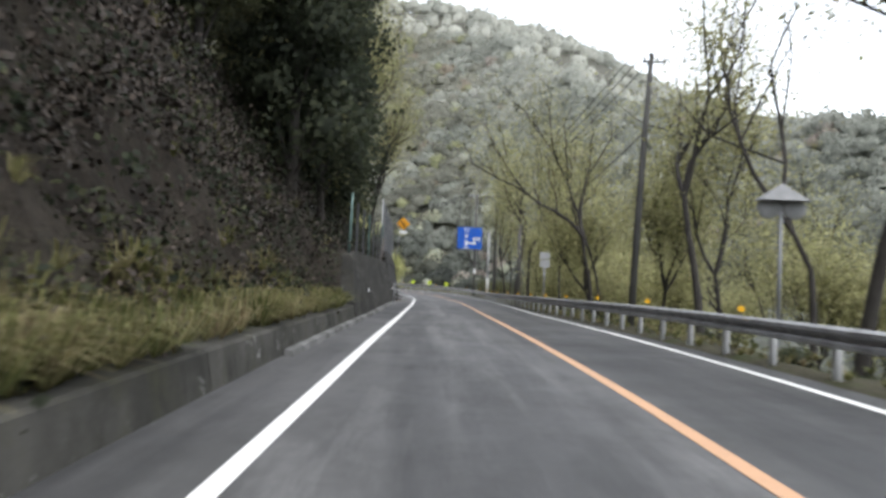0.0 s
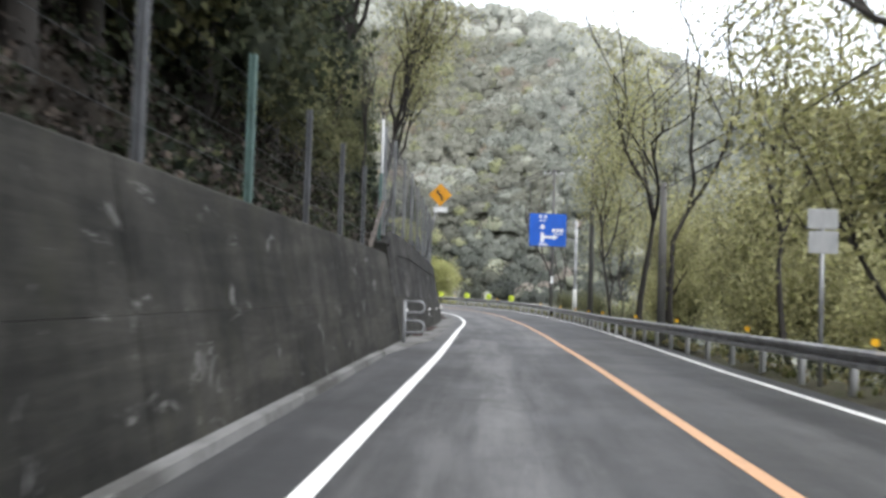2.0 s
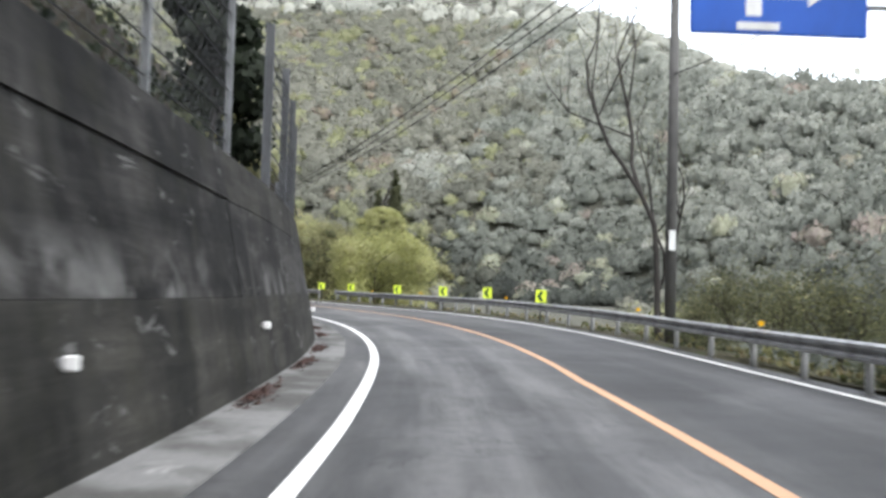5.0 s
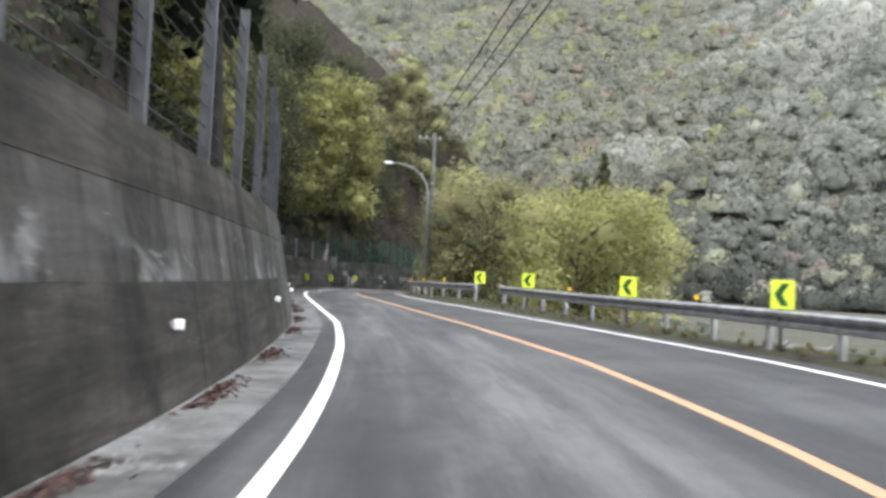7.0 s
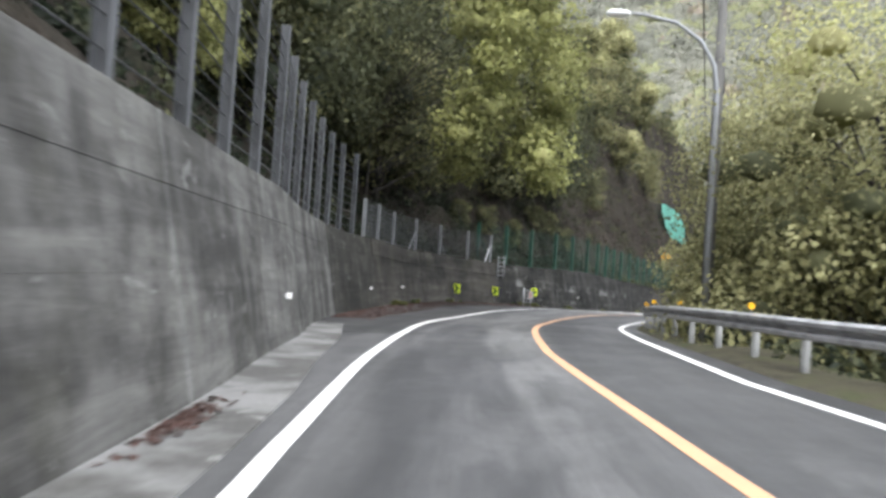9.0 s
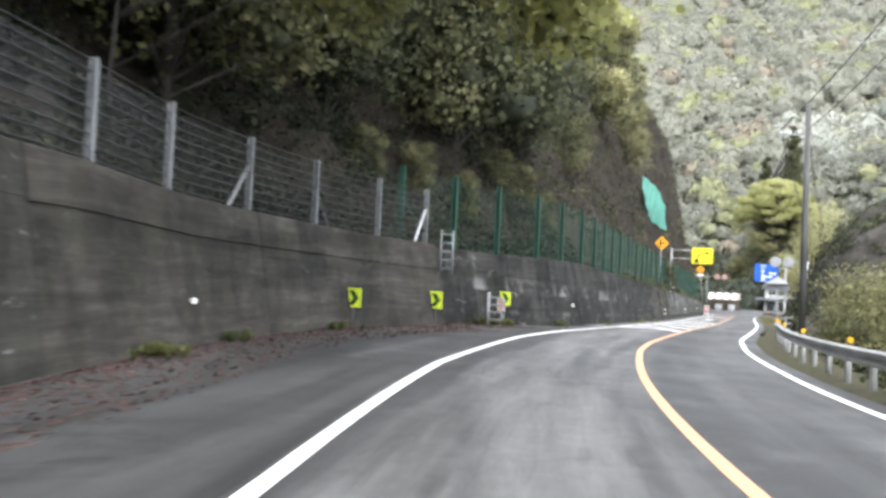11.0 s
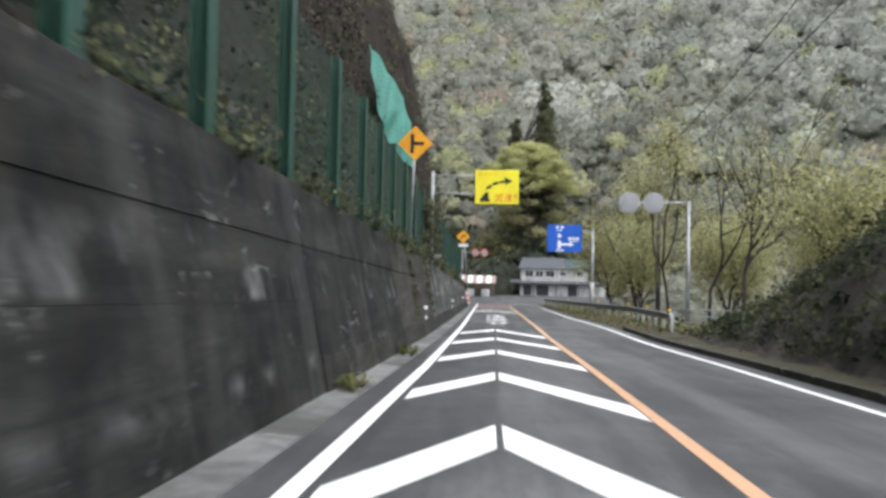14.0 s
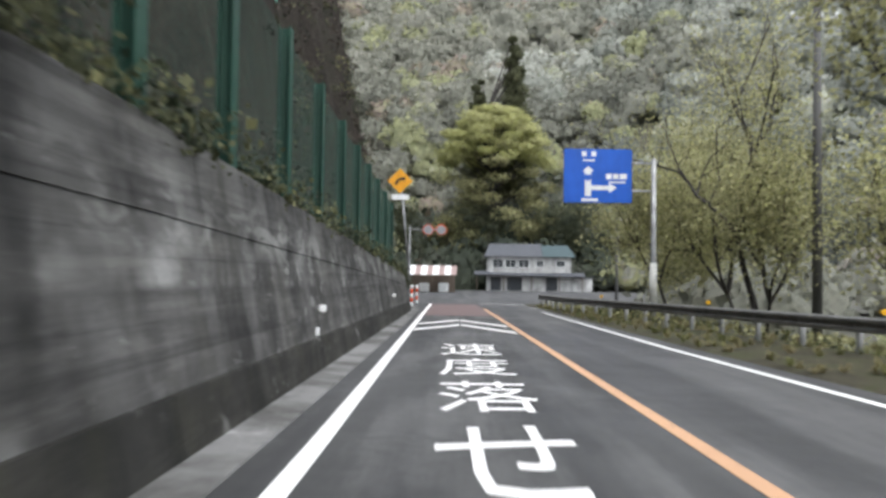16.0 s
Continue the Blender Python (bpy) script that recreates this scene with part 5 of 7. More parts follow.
for x in (1.7, 2.9):
    q = part("mirror", tubed([(x, -0.06, 6.52), (x, 0.02, 6.52)], 0.42, 24), SIGN_GREY, rm)
    part("rim", tubed([(x, -0.03, 6.52), (x, 0.03, 6.52)], 0.5, 24), RED, rm, "orange-red rim")


# ---- poles, lamp and wires ----
def utility_pole(s, lat, top, label, arms=(), dark=False, lean=0.0, foot=-1.2, thick=1.0):
    p = thing("utility_pole", label, "utility pole", "utility poles along the road", at=stand(s, lat, 0))
    part("shaft", tubed([(0, 0, foot), (lean * 0.5, 0, top * 0.5), (lean, 0, top)], [0.17 * thick, 0.15 * thick, 0.11 * thick], 14), POLE_DARK if dark else POLE, p)
    for z, a, b in arms:
        part("crossarm", boxed(a + lean, -0.05, z - 0.04, b + lean, 0.05, z + 0.04), ZINC, p)
        for k in range(4):
            x = a + lean + (b - a) * (k + 0.3) / 3.6
            part("insulator", tubed([(x, 0, z + 0.04), (x, 0, z + 0.12), (x, 0, z + 0.2)], [0.03, 0.055, 0.03], 8), WHITE, p)
    return p


utility_pole(29.4, 6.5, 9.2, "dark weathered utility pole behind the guard rail", ((8.9, -0.3, 0.5),), True, 0.5, thick=0.75)
utility_pole(62.8, 6.1, 5.8, "grey concrete utility pole among the trees")
utility_pole(83.6, 6.3, 10.3, "grey concrete pole with a small arm beside the road", ((9.9, -1.0, 0.6),))
pa = utility_pole(105.5, 7.9, 12.5, "thick grey concrete utility pole with a white label", ((12.1, -1.0, 0.8),))
part("label", boxed(-0.14, -0.19, 2.7, 0.06, -0.155, 3.3), WHITE, pa)
utility_pole(170.6, 6.2, 10.6, "concrete utility pole carrying a street lamp arm", ((10.2, -1.1, 0.5),))
utility_pole(218.3, 7.1, 10.9, "dark utility pole with a cross-arm beside the slope", ((9.6, -1.3, 0.2),), True)
utility_pole(285.0, 12.3, 11.0, "grey utility pole among roadside trees", ((10.4, -1.0, 0.8),), True)
utility_pole(349.0, 18.0, 9.8, "far utility pole with cross-arms and a transformer", ((8.4, -1.1, 1.3), (6.6, -0.7, 0.7)))
lampost = thing("street_lamp", "street lamp with a curved arm on a steel pole", "street lamp", at=stand(168.2, 5.75, 0))
part("arm", tubed([(0.0, 0, -0.8), (0, 0, 6.2), (-0.1, 0, 6.9), (-0.45, 0, 7.5), (-1.1, 0, 7.95), (-1.9, 0, 8.12), (-2.3, 0, 8.14)], [0.09, 0.07, 0.06, 0.055, 0.05, 0.045, 0.04], 10), SIGN_GREY, lampost)
bm = bmesh.new()
bmesh.ops.create_uvsphere(bm, u_segments=16, v_segments=8, radius=0.3)
bmesh.ops.scale(bm, verts=bm.verts, vec=(1.1, 0.5, 0.32))
bmesh.ops.translate(bm, verts=bm.verts, vec=(-2.55, 0, 8.13))
part("lamp_head", bm, WHITE, lampost)


def wire(a, b, sag, label, r=0.022):
    a, b = Vector(a), Vector(b)
    pts = [a.lerp(b, k / 12) - Vector((0, 0, sag * 4 * (k / 12) * (1 - k / 12))) for k in range(13)]
    ob = part("power_line", tubed(pts, r, 4), CABLE)
    tagged(ob, label, "cable", "overhead cables")


for dx in (-0.9, -0.35, 0.35):
    wire(at(105.5, 7.9 + dx, 12.35), at(170.6, 6.2 + dx, 10.4), 0.9, "black overhead power cable between two poles", 0.03)
    wire(at(83.6, 6.2 + 0.6 * dx, 10.0), at(105.5, 7.9 + dx, 12.35), 0.3, "black overhead power cable between two poles")
    wire(at(29.4, 6.9 + 0.6 * dx, 9.1), at(83.6, 6.2 + 0.6 * dx, 10.0), 0.7, "black overhead power cable between two poles")
wire(at(29.4, 6.9, 6.6), at(62.8, 6.1, 5.6), 0.5, "black overhead telephone cable between two poles")
wire(at(62.8, 6.1, 5.6), at(83.6, 6.3, 6.2), 0.3, "black overhead telephone cable between two poles")
wire(at(83.6, 6.3, 6.2), at(105.5, 7.9, 8.0), 0.5, "black overhead telephone cable between two poles")
for dx in (-1.2, 0.0):
    wire(at(170.6, 6.2 + 0.5 * dx, 10.4), at(218.3, 7.1 + dx, 9.8), 0.8, "black overhead power cable between two poles")
    wire(at(218.3, 7.1 + dx, 9.8), at(285.0, 12.3 + dx, 10.6), 1.0, "black overhead power cable between two poles")


# ---- fences above the walls ----
def top_of_wall(s, off=0.2):
    t = wall_top(s)
    return wall_foot(s) - BATTER * t - off, t


def beam_fence(stations, height, material, net, label, wires, braced=(), width=0.14, off=0.2, deep=0.11, odd=(), wire_r=0.014):
    """H-section posts with their flanges along the road, cables between them; braced: posts with a prop before them."""
    f = thing("rockfall_fence", label, "fence", "rockfall fences above the walls")
    for s in stations:
        lat, t = top_of_wall(s, off)
        w, d, e = width / 2, deep / 2, min(0.1 * width, 0.02)
        ring = [(-w, -d), (-w + e, -d), (-w + e, -e / 2), (w - e, -e / 2), (w - e, -d), (w, -d), (w, d), (w - e, d), (w - e, e / 2), (-w + e, e / 2), (-w + e, d), (-w, d)]
        bm = bmesh.new()
        face = bm.faces.new([bm.verts.new((x, y, -0.4)) for x, y in ring])
        grown = bmesh.ops.extrude_face_region(bm, geom=[face])["geom"]
        bmesh.ops.translate(bm, verts=[q for q in grown if isinstance(q, bmesh.types.BMVert)], vec=(0, 0, height + 0.4))
        bmesh.ops.recalc_face_normals(bm, faces=bm.faces)
        ob = part("post", bm, TEAL_POST if s in odd else material, f, "pale blue-green steel post" if s in odd else "")
        ob.matrix_basis = stand(s, lat, t)
        if s in braced:
            ob = part("brace", tubed([(-0.02, -1.0 if height < 3 else -2.0, 0.0), (-0.02, 0, height * 0.62)], 0.055 if height < 3 else 0.085, 4), material, f)
            ob.matrix_basis = stand(s, lat, t)
    a, b = stations[0], stations[-1]
    n = max(int((b - a) / 1.5), 2)
    for z in wires:
        pts = []
        for k in range(n + 1):
            s = a + (b - a) * k / n
            lat, t = top_of_wall(s, off)
            pts.append(at(s, lat, t + z))
        part("wire", tubed(pts, wire_r, 4), net, f)
    return f


def mesh_net(s0, s1, z0, z1, cell, material, owner, off=0.2, r=0.006):
    """Diamond wire netting as real wires."""
    bm_v, bm_f = [], []

    def strand(p, q):
        d = (q - p).normalized()
        side = d.cross(Vector((0, 0, 1))).normalized() * r
        up = d.cross(side).normalized() * r
        i = len(bm_v)
        bm_v.extend([p + side, p + up, p - side - up, q + side, q + up, q - side - up])
        bm_f.extend([(i, i + 1, i + 4, i + 3), (i + 1, i + 2, i + 5, i + 4), (i + 2, i, i + 3, i + 5)])

    rows = max(int((z1 - z0) / cell), 1)
    s = s0
    k = 0
    while s < s1:
        for j in range(rows):
            za, zb = (z0 + j * cell, z0 + (j + 1) * cell)
            for u, v in (((s, za), (s + cell, zb)), ((s, zb), (s + cell, za))):
                la, ta = top_of_wall(u[0], off)
                lb, tb = top_of_wall(v[0], off)
                strand(at(u[0], la, ta + u[1]), at(v[0], lb, tb + v[1]))
        s += cell
    ob = put_mesh("netting", mesh_from("netting", bm_v, bm_f), material, owner)
    ob["kind"] = "stuff"
    return ob


gp = thing("steel_post", "thin pale blue-green steel post standing on the wall end", "post", at=stand(31.7, -3.1, 2.4))
part("shaft", tubed([(0, 0, -0.3), (0.05, 0, 2.0)], 0.05, 12), TEAL_POST, gp)
f1 = beam_fence([34.7, 38.2, 41.75, 45.3, 48.7, 52.05, 56.25], 1.95, GREY_POST, WIRE, "short steel rockfall posts with thin cables on the wall top", (0.4, 0.8, 1.2, 1.6), (), 0.09, 0.2, 0.09, (41.75, 56.25), 0.005)
prop = part("brace", tubed([(0, -2.7, -0.05), (0, 0, 1.5)], 0.075, 4), RUSTY, f1, "rust-stained slanting prop")
prop.matrix_basis = stand(56.25, *top_of_wall(55.7))
f2 = beam_fence([57.6, 61.3, 65.6, 69.6, 73.7, 77.8, 81.9, 86.0, 90.1, 94.2], 3.3, PALE_POST, WIRE, "slender pale steel fence with dense netting on the wall top", (0.3, 0.7, 1.1, 1.5, 1.9, 2.3, 2.7, 3.1), (), 0.1, 0.2, 0.06)
mesh_net(57.6, 94.2, 0.05, 3.2, 0.25, WIRE, f2, r=0.003)
f3 = beam_fence([98.2, 101.8, 105.2, 108.6, 112.0, 115.5, 119.1, 122.6, 126.2, 129.7, 133.3, 136.9, 140.7, 144.3, 147.4, 150.3, 153.0, 155.6, 158.2, 160.8, 163.4, 166.0, 168.6, 171.2, 173.8, 176.4, 179.0, 181.6], 3.4, GREY_POST, WIRE, "grey steel rockfall fence with cables above the streaked wall", (0.3, 0.6, 0.9, 1.2, 1.5, 1.8, 2.1, 2.4, 2.7, 3.0), (115.5,), 0.17, 0.2, 0.14)
prop = part("brace", tubed([(-0.02, -0.7, 0.0), (-0.02, 0, 1.3)], 0.05, 4), GREY_POST, f3)
prop.matrix_basis = stand(115.5, top_of_wall(115.5)[0], top_of_wall(115.5)[1])
part("pipe", tubed([at(57.15, -3.43, 3.45), at(57.15, -3.43, 6.6)], 0.045, 8), SIGN_PALE, f2, "thin white pipe fixed beside the fence")
f4 = beam_fence([183.9, 186.7, 189.5, 192.9, 195.97, 198.83, 201.22], 1.74, SIGN_GREY, WIRE, "silvery steel fence with wire netting on the wall", (0.1, 0.3, 0.5, 0.7, 0.9, 1.1, 1.3, 1.5, 1.68), (192.9, 201.22), 0.15, 0.2, 0.08)
prop = part("brace", tubed([(-0.02, 1.1, 0.0), (-0.02, 0, 1.05)], 0.035, 4), SIGN_GREY, f4)
prop.matrix_basis = stand(195.97, top_of_wall(195.97)[0], top_of_wall(195.97)[1])
mesh_net(183.9, 201.2, 0.05, 1.7, 0.14, WIRE, f4, r=0.004)
f5 = beam_fence([204.88, 207.68, 210.88, 214.4, 217.7, 220.6, 223.2, 226.0, 228.8, 232.2, 235.7, 238.8, 241.6, 244.3, 247.5, 250.7, 254.0, 257.0, 259.8, 262.6, 265.6, 269.0, 272.4, 275.8, 279.0, 282.2, 285.4, 288.6, 292], 2.65, GREEN_STEEL, NET_GREEN, "green steel fence posts with fine netting along the old wall", (0.05,), (), 0.18, 0.14, 0.29)
mesh_net(203, 292, 0.1, 2.55, 0.15, NET_GREEN, f5, 0.12, r=0.0032)
corner = thing("fence_post", "green steel corner post with a prop behind the silvery fence", "post", at=stand(201.85, -6.8, 2.5))
part("shaft", boxed(-0.09, -0.07, -0.3, 0.09, 0.07, 2.7), GREEN_STEEL, corner)
part("brace", tubed([(0.05, 0.1, 1.7), (0.75, 0.6, 0.1)], 0.045, 4), GREEN_STEEL, corner)
ladder = thing("wall_ladder", "short grey steel ladder fixed to the wall edge", "ladder", at=stand(201.75, -5.12, 0))
for x in (-0.2, 0.2):
    part("rail", tubed([(x, 0, 1.7), (x, 0, 3.1)], 0.035, 6), SIGN_GREY, ladder)
for k in range(5):
    part("rung", boxed(-0.2, -0.03, 1.82 + 0.28 * k, 0.2, 0.03, 1.88 + 0.28 * k), SIGN_GREY, ladder)

# teal sheet over the slope
bm = bmesh.new()
left_ = [Vector(q) for q in ((266.7, -6.55, 14.4), (268.3, -6.5, 13.2), (270.2, -6.48, 12.0), (272.2, -6.45, 11.2), (274.6, -6.4, 10.5))]
right_ = [Vector(q) for q in ((267.6, -6.5, 14.5), (273.0, -6.1, 14.45), (277.5, -5.7, 13.9), (280.5, -5.45, 12.6), (283.2, -5.45, 10.05))]
grid = []
for i in range(25):
    u = i / 6
    k = min(int(u), 3)
    a, c = left_[k].lerp(left_[k + 1], u - k), right_[k].lerp(right_[k + 1], u - k)
    row = []
    for j in range(7):
        q = a.lerp(c, j / 6)
        row.append(bm.verts.new(at(q.x - 0.3 * math.sin(1.6 * u + 3 * j / 6), q.y + 0.07 * math.sin(5 * u + j), q.z + 0.09 * math.sin(7 * u + 2.0 * j))))
    grid.append(row)
for i in range(24):
    for j in range(6):
        bm.faces.new((grid[i][j], grid[i + 1][j], grid[i + 1][j + 1], grid[i][j + 1]))
bmesh.ops.solidify(bm, geom=list(bm.faces), thickness=0.03)
sheet = part("slope_sheet", bm, TEAL)
tagged(sheet, "pale teal plastic sheet covering part of the slope", "sheet")

# rock mound on the river side
def mound(s):
    k = float(np.interp(s, [222, 226, 231, 237, 244, 251, 256], [0.0, 0.75, 1.0, 0.85, 0.5, 0.25, 0.0]))
    f = rail_lat(s) + 0.25
    row = [(f - 0.25, -0.05), (f, 0.1)]
    for d, h in ((0.3, 0.7), (0.8, 2.2), (1.5, 3.8), (2.4, 5.4), (3.8, 7.0), (6.5, 8.4), (11.0, 9.0), (16, 7.0), (22, 2.0), (27, -4.0)):
        w = 0.35 * math.sin(1.3 * s + 2.1 * d) + 0.25 * math.sin(2.7 * s - 3.3 * d)
        row.append((f + d + 0.3 * w, max(h * k + w * k, -5.0) if d < 20 else h - 2))
    return row


hill = sweep("rock_mound", 222, 256, 0.7, mound, ROCK, smooth=False)
tagged(hill, "dark rocky mound with shrubs beside the road", "rock", kind="structure")
kerb = prism("kerb", 220, 258, 1.0, lambda s: [(right_line(s) + 0.55, -0.1), (right_line(s) + 0.55, 0.14), (right_line(s) + 0.7, 0.15), (right_line(s) + 0.72, -0.1)], KERB)
tagged(kerb, "low dark concrete kerb beside the mound", "kerb", kind="structure")

irons = thing("step_irons", "pale step irons fixed in the concrete wall", "step irons", at=stand(116.8, 0, 0))
for h in (1.7, 2.05, 2.5):
    f = wall_foot(116.8) - BATTER * h
    part("iron", tubed([(f - 0.03, -0.16, h), (f + 0.13, -0.16, h), (f + 0.13, 0.16, h), (f - 0.03, 0.16, h)], 0.016, 6), WHITE, irons)

# the river bed with its concrete ramp
WATER = plain_material("dark_green_river_water", (0.018, 0.03, 0.024), 0.5, 0.0, 0.2, 0.3, 0.15)
me = mesh_from("water", [(4, 40, -9.35), (95, 40, -9.35), (95, 345, -9.35), (4, 345, -9.35)], [(0, 1, 2, 3)])
tagged(put_mesh("water", me, WATER), "dark green river water below the road", "river", kind="structure")


def slab(corners, thick):
    bm = bmesh.new()
    top = [bm.verts.new(q) for q in corners]
    low = [bm.verts.new((q[0], q[1], q[2] - thick)) for q in corners]
    bm.faces.new(top)
    bm.faces.new(low[::-1])
    for i in range(4):
        bm.faces.new((top[i], low[i], low[(i + 1) % 4], top[(i + 1) % 4]))
    bmesh.ops.recalc_face_normals(bm, faces=bm.faces)
    return bm


ramp_thing = thing("river_ramp", "pale concrete ramp descending into the river bed", "ramp")
lo_l, lo_r, hi_r, hi_l = Vector((18.5, 281, -9.3)), Vector((27, 280, -9.3)), Vector((39, 329, -7.2)), Vector((29.5, 330, -7.4))
part("deck", slab((lo_l, lo_r, hi_r, hi_l), 3.0), GUTTER, ramp_thing)
for a, c in ((0.0, 0.07), (0.46, 0.52), (0.93, 1.0)):
    lift = Vector((0, 0, 0.45))
    part("kerb", slab((lo_l.lerp(lo_r, a) + lift, lo_l.lerp(lo_r, c) + lift, hi_l.lerp(hi_r, c) + lift, hi_l.lerp(hi_r, a) + lift), 0.5), SEAM, ramp_thing)


# ---- trees ----
def wander(rng, p, d, length, n, bend, up):
    pts = [p]
    for _ in range(n):
        d = (d + bend * Vector(rng.normal(size=3)) + Vector((0, 0, up))).normalized()
        p = p + d * (length / n)
        pts.append(p)
    return pts, d


def branches(rng, height, girth, forks, trunk_part=0.3, lean=0.1, open_=0.75, depth=3):
    """Trunk and limbs as one bmesh, and the points where leaves grow."""
    bm, tips = bmesh.new(), []

    def limb(p, d, length, r, level):
        n = 5 if level < 2 else 3
        pts, d2 = wander(rng, p, d, length, n, 0.13 + 0.05 * level, 0.16 if level else 0.03)
        tube(bm, pts, [r * (1 - 0.45 * k / n) for k in range(n + 1)], 8 if level == 0 else 5 if level < 3 else 3, cap=False)
        if level >= depth - 1:
            tips.extend(pts[1:])
        if level >= depth:
            return
        kids = forks if level == 0 else int(rng.integers(3, 5))
        for k in range(kids):
            u = 1.0 if k == 0 or level == 0 else 0.35 + 0.6 * rng.random()
            i = min(int(u * n), n)
            out = Vector(rng.normal(size=3))
            out.z = abs(out.z) * 0.5
            nd = (d2 + open_ * out.normalized()).normalized()
            limb(pts[i], nd, length * (0.95 if level == 0 else 0.6) * (0.75 + 0.4 * rng.random()), r * (0.6 if level == 0 else 0.5), level + 1)

    limb(Vector((0, 0, -0.5)), Vector((lean * rng.normal(), lean * rng.normal(), 1)).normalized(), height * trunk_part + 0.5, girth, 0)
    return bm, tips


def leaf_cards(rng, points, per, spread, size, tint, jitter=0.08):
    pts = np.repeat(np.array([tuple(p) for p in points]), per, 0)
    c = pts + spread * rng.normal(size=pts.shape)
    nrm = rng.normal(size=c.shape) + (0, 0, 0.6)
    nrm /= np.linalg.norm(nrm, axis=1)[:, None]
    t1 = np.cross(nrm, rng.normal(size=c.shape))
    t1 /= np.linalg.norm(t1, axis=1)[:, None]
    t2 = np.cross(nrm, t1)
    a = (size * (0.5 + rng.random(len(c))))[:, None]
    b = a * (0.45 + 0.3 * rng.random(len(c)))[:, None]
    q = np.stack([c - a * t1, c - 0.1 * a * t1 - b * t2, c + a * t1, c + 0.1 * a * t1 + b * t2], 1)
    return q, np.clip(tint + jitter * rng.normal(size=len(c)), 0, 1)


def spring_tree(seed, height, girth, forks, per, tint, label, size=0.12, trunk_part=0.28, bark=None, open_=0.6):
    r = np.random.default_rng(seed)
    t = thing("tree", label, "tree", "young-leaved trees by the river")
    bm, tips = branches(r, height, girth * 0.62, forks, trunk_part, open_=open_)
    part("trunk", bm, bark or BARK, t)
    q, tt = leaf_cards(r, tips, int(per * 3.1), 0.6, size * 0.45, tint)
    put_mesh("crown", mesh_of_cards("crown", q, tt, (), outward(r.normal(size=(len(q), 3)), None, 1.3)), LEAF, t)
    return t


def clump_tree(seed, height, girth, clumps, label, trunk_to=0.75, name="tree", group="evergreen trees on the bank", flat=0.75):
    """Dense crown of leafy clumps: (x, y, z, radius, cards, size, tint)."""
    r = np.random.default_rng(seed)
    t = thing(name, label, "tree", group)
    bm = bmesh.new()
    pts, _ = wander(r, Vector((0, 0, -0.8)), Vector((0.02, 0.02, 1)), height * trunk_to + 0.8, 6, 0.05, 0.03)
    tube(bm, pts, [girth * (1 - 0.1 * k) for k in range(7)], 8, cap=False)
    for x, y, z, rad, *_ in clumps:
        k = min(max(int(6 * (z - rad) / (height * trunk_to)), 1), 6)
        tube(bm, [pts[k], (pts[k] + Vector((x, y, z))) / 2 + Vector((0, 0, 0.1 * math.hypot(x, y))), Vector((x, y, z))], [girth * 0.4, girth * 0.25, girth * 0.1], 5, cap=False)
    part("trunk", bm, BARK, t)
    qs, ts, ns, blobs = [], [], [], []
    for i, (x, y, z, rad, n, size, tint) in enumerate(clumps):
        q = card_cloud(r, int(n * 1.35), rad, rad, rad * flat, size * 1.18, low=-0.95, spread=0.9, rag=0.2)
        ns.append(outward(q.mean(1), r, 0.5, 0.25))
        q = q + (x, y, z)
        qs.append(q)
        ts.append(np.clip(tint + 0.035 * r.normal(size=len(q)), 0, 1))
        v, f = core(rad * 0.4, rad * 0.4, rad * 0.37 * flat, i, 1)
        # inner mass takes a lower tint, painting shade inside the crown
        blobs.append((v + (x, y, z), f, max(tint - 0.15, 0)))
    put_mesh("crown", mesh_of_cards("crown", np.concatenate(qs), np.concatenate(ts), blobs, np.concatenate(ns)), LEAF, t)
    return t


def random_clumps(seed, count, spread, z0, z1, rad, cards, size, tint, taper=0.0):
    r = np.random.default_rng(seed)
    out = []
    for k in range(count):
        u = (k + 0.5) / count
        z = z0 + (z1 - z0) * u
        a = k * 2.4 + r.random()
        rr = spread * (0.4 + 0.6 * r.random()) * (1 - taper * u)
        s = rad * (0.7 + 0.6 * r.random()) * (1 - 0.4 * taper * u)
        out.append((rr * math.cos(a), rr * math.sin(a), z, s, cards, size, float(np.clip(tint + 0.07 * r.normal(), 0, 1))))
    return out


def bank_height(s, lat):
    row = bank(s)
    return float(np.interp(lat, [a for a, _ in row], [h for _, h in row]))


def up_bank(s, lat, rz=0.0, k=1.0):
    p = at(s, lat, 0)
    x, y, z, *_ = station(s)
    return pose(p.x, p.y, p.z + bank_height(s, lat) - 0.15, 0, 0, rz) @ Matrix.Diagonal((k, k, k, 1))


def down_side(s, lat, rz=0.0, k=1.0):
    p = at(s, lat, 0)
    z = float(land([p.x], [p.y])[0])
    r = lat - rail_lat(s)
    if r < 3.5:
        z = max(z, p.z + float(np.interp(r, [0.2, 1.3, 3.5], [0.05, -0.05, -1.1])))
    return pose(p.x, p.y, z - 0.1, 0, 0, rz) @ Matrix.Diagonal((k, k, k, 1))


def plant(kinds, spots, place, rng_):
    """The first of each kind goes to its spot, the rest are copies."""
    used = set()
    for s, lat, kind, k in spots:
        ob = kinds[kind]
        m = place(s, lat, rng_.uniform(0, 360), k)
        if kind in used:
            copy_thing(ob, m)
        else:
            ob.matrix_basis = m
            used.add(kind)


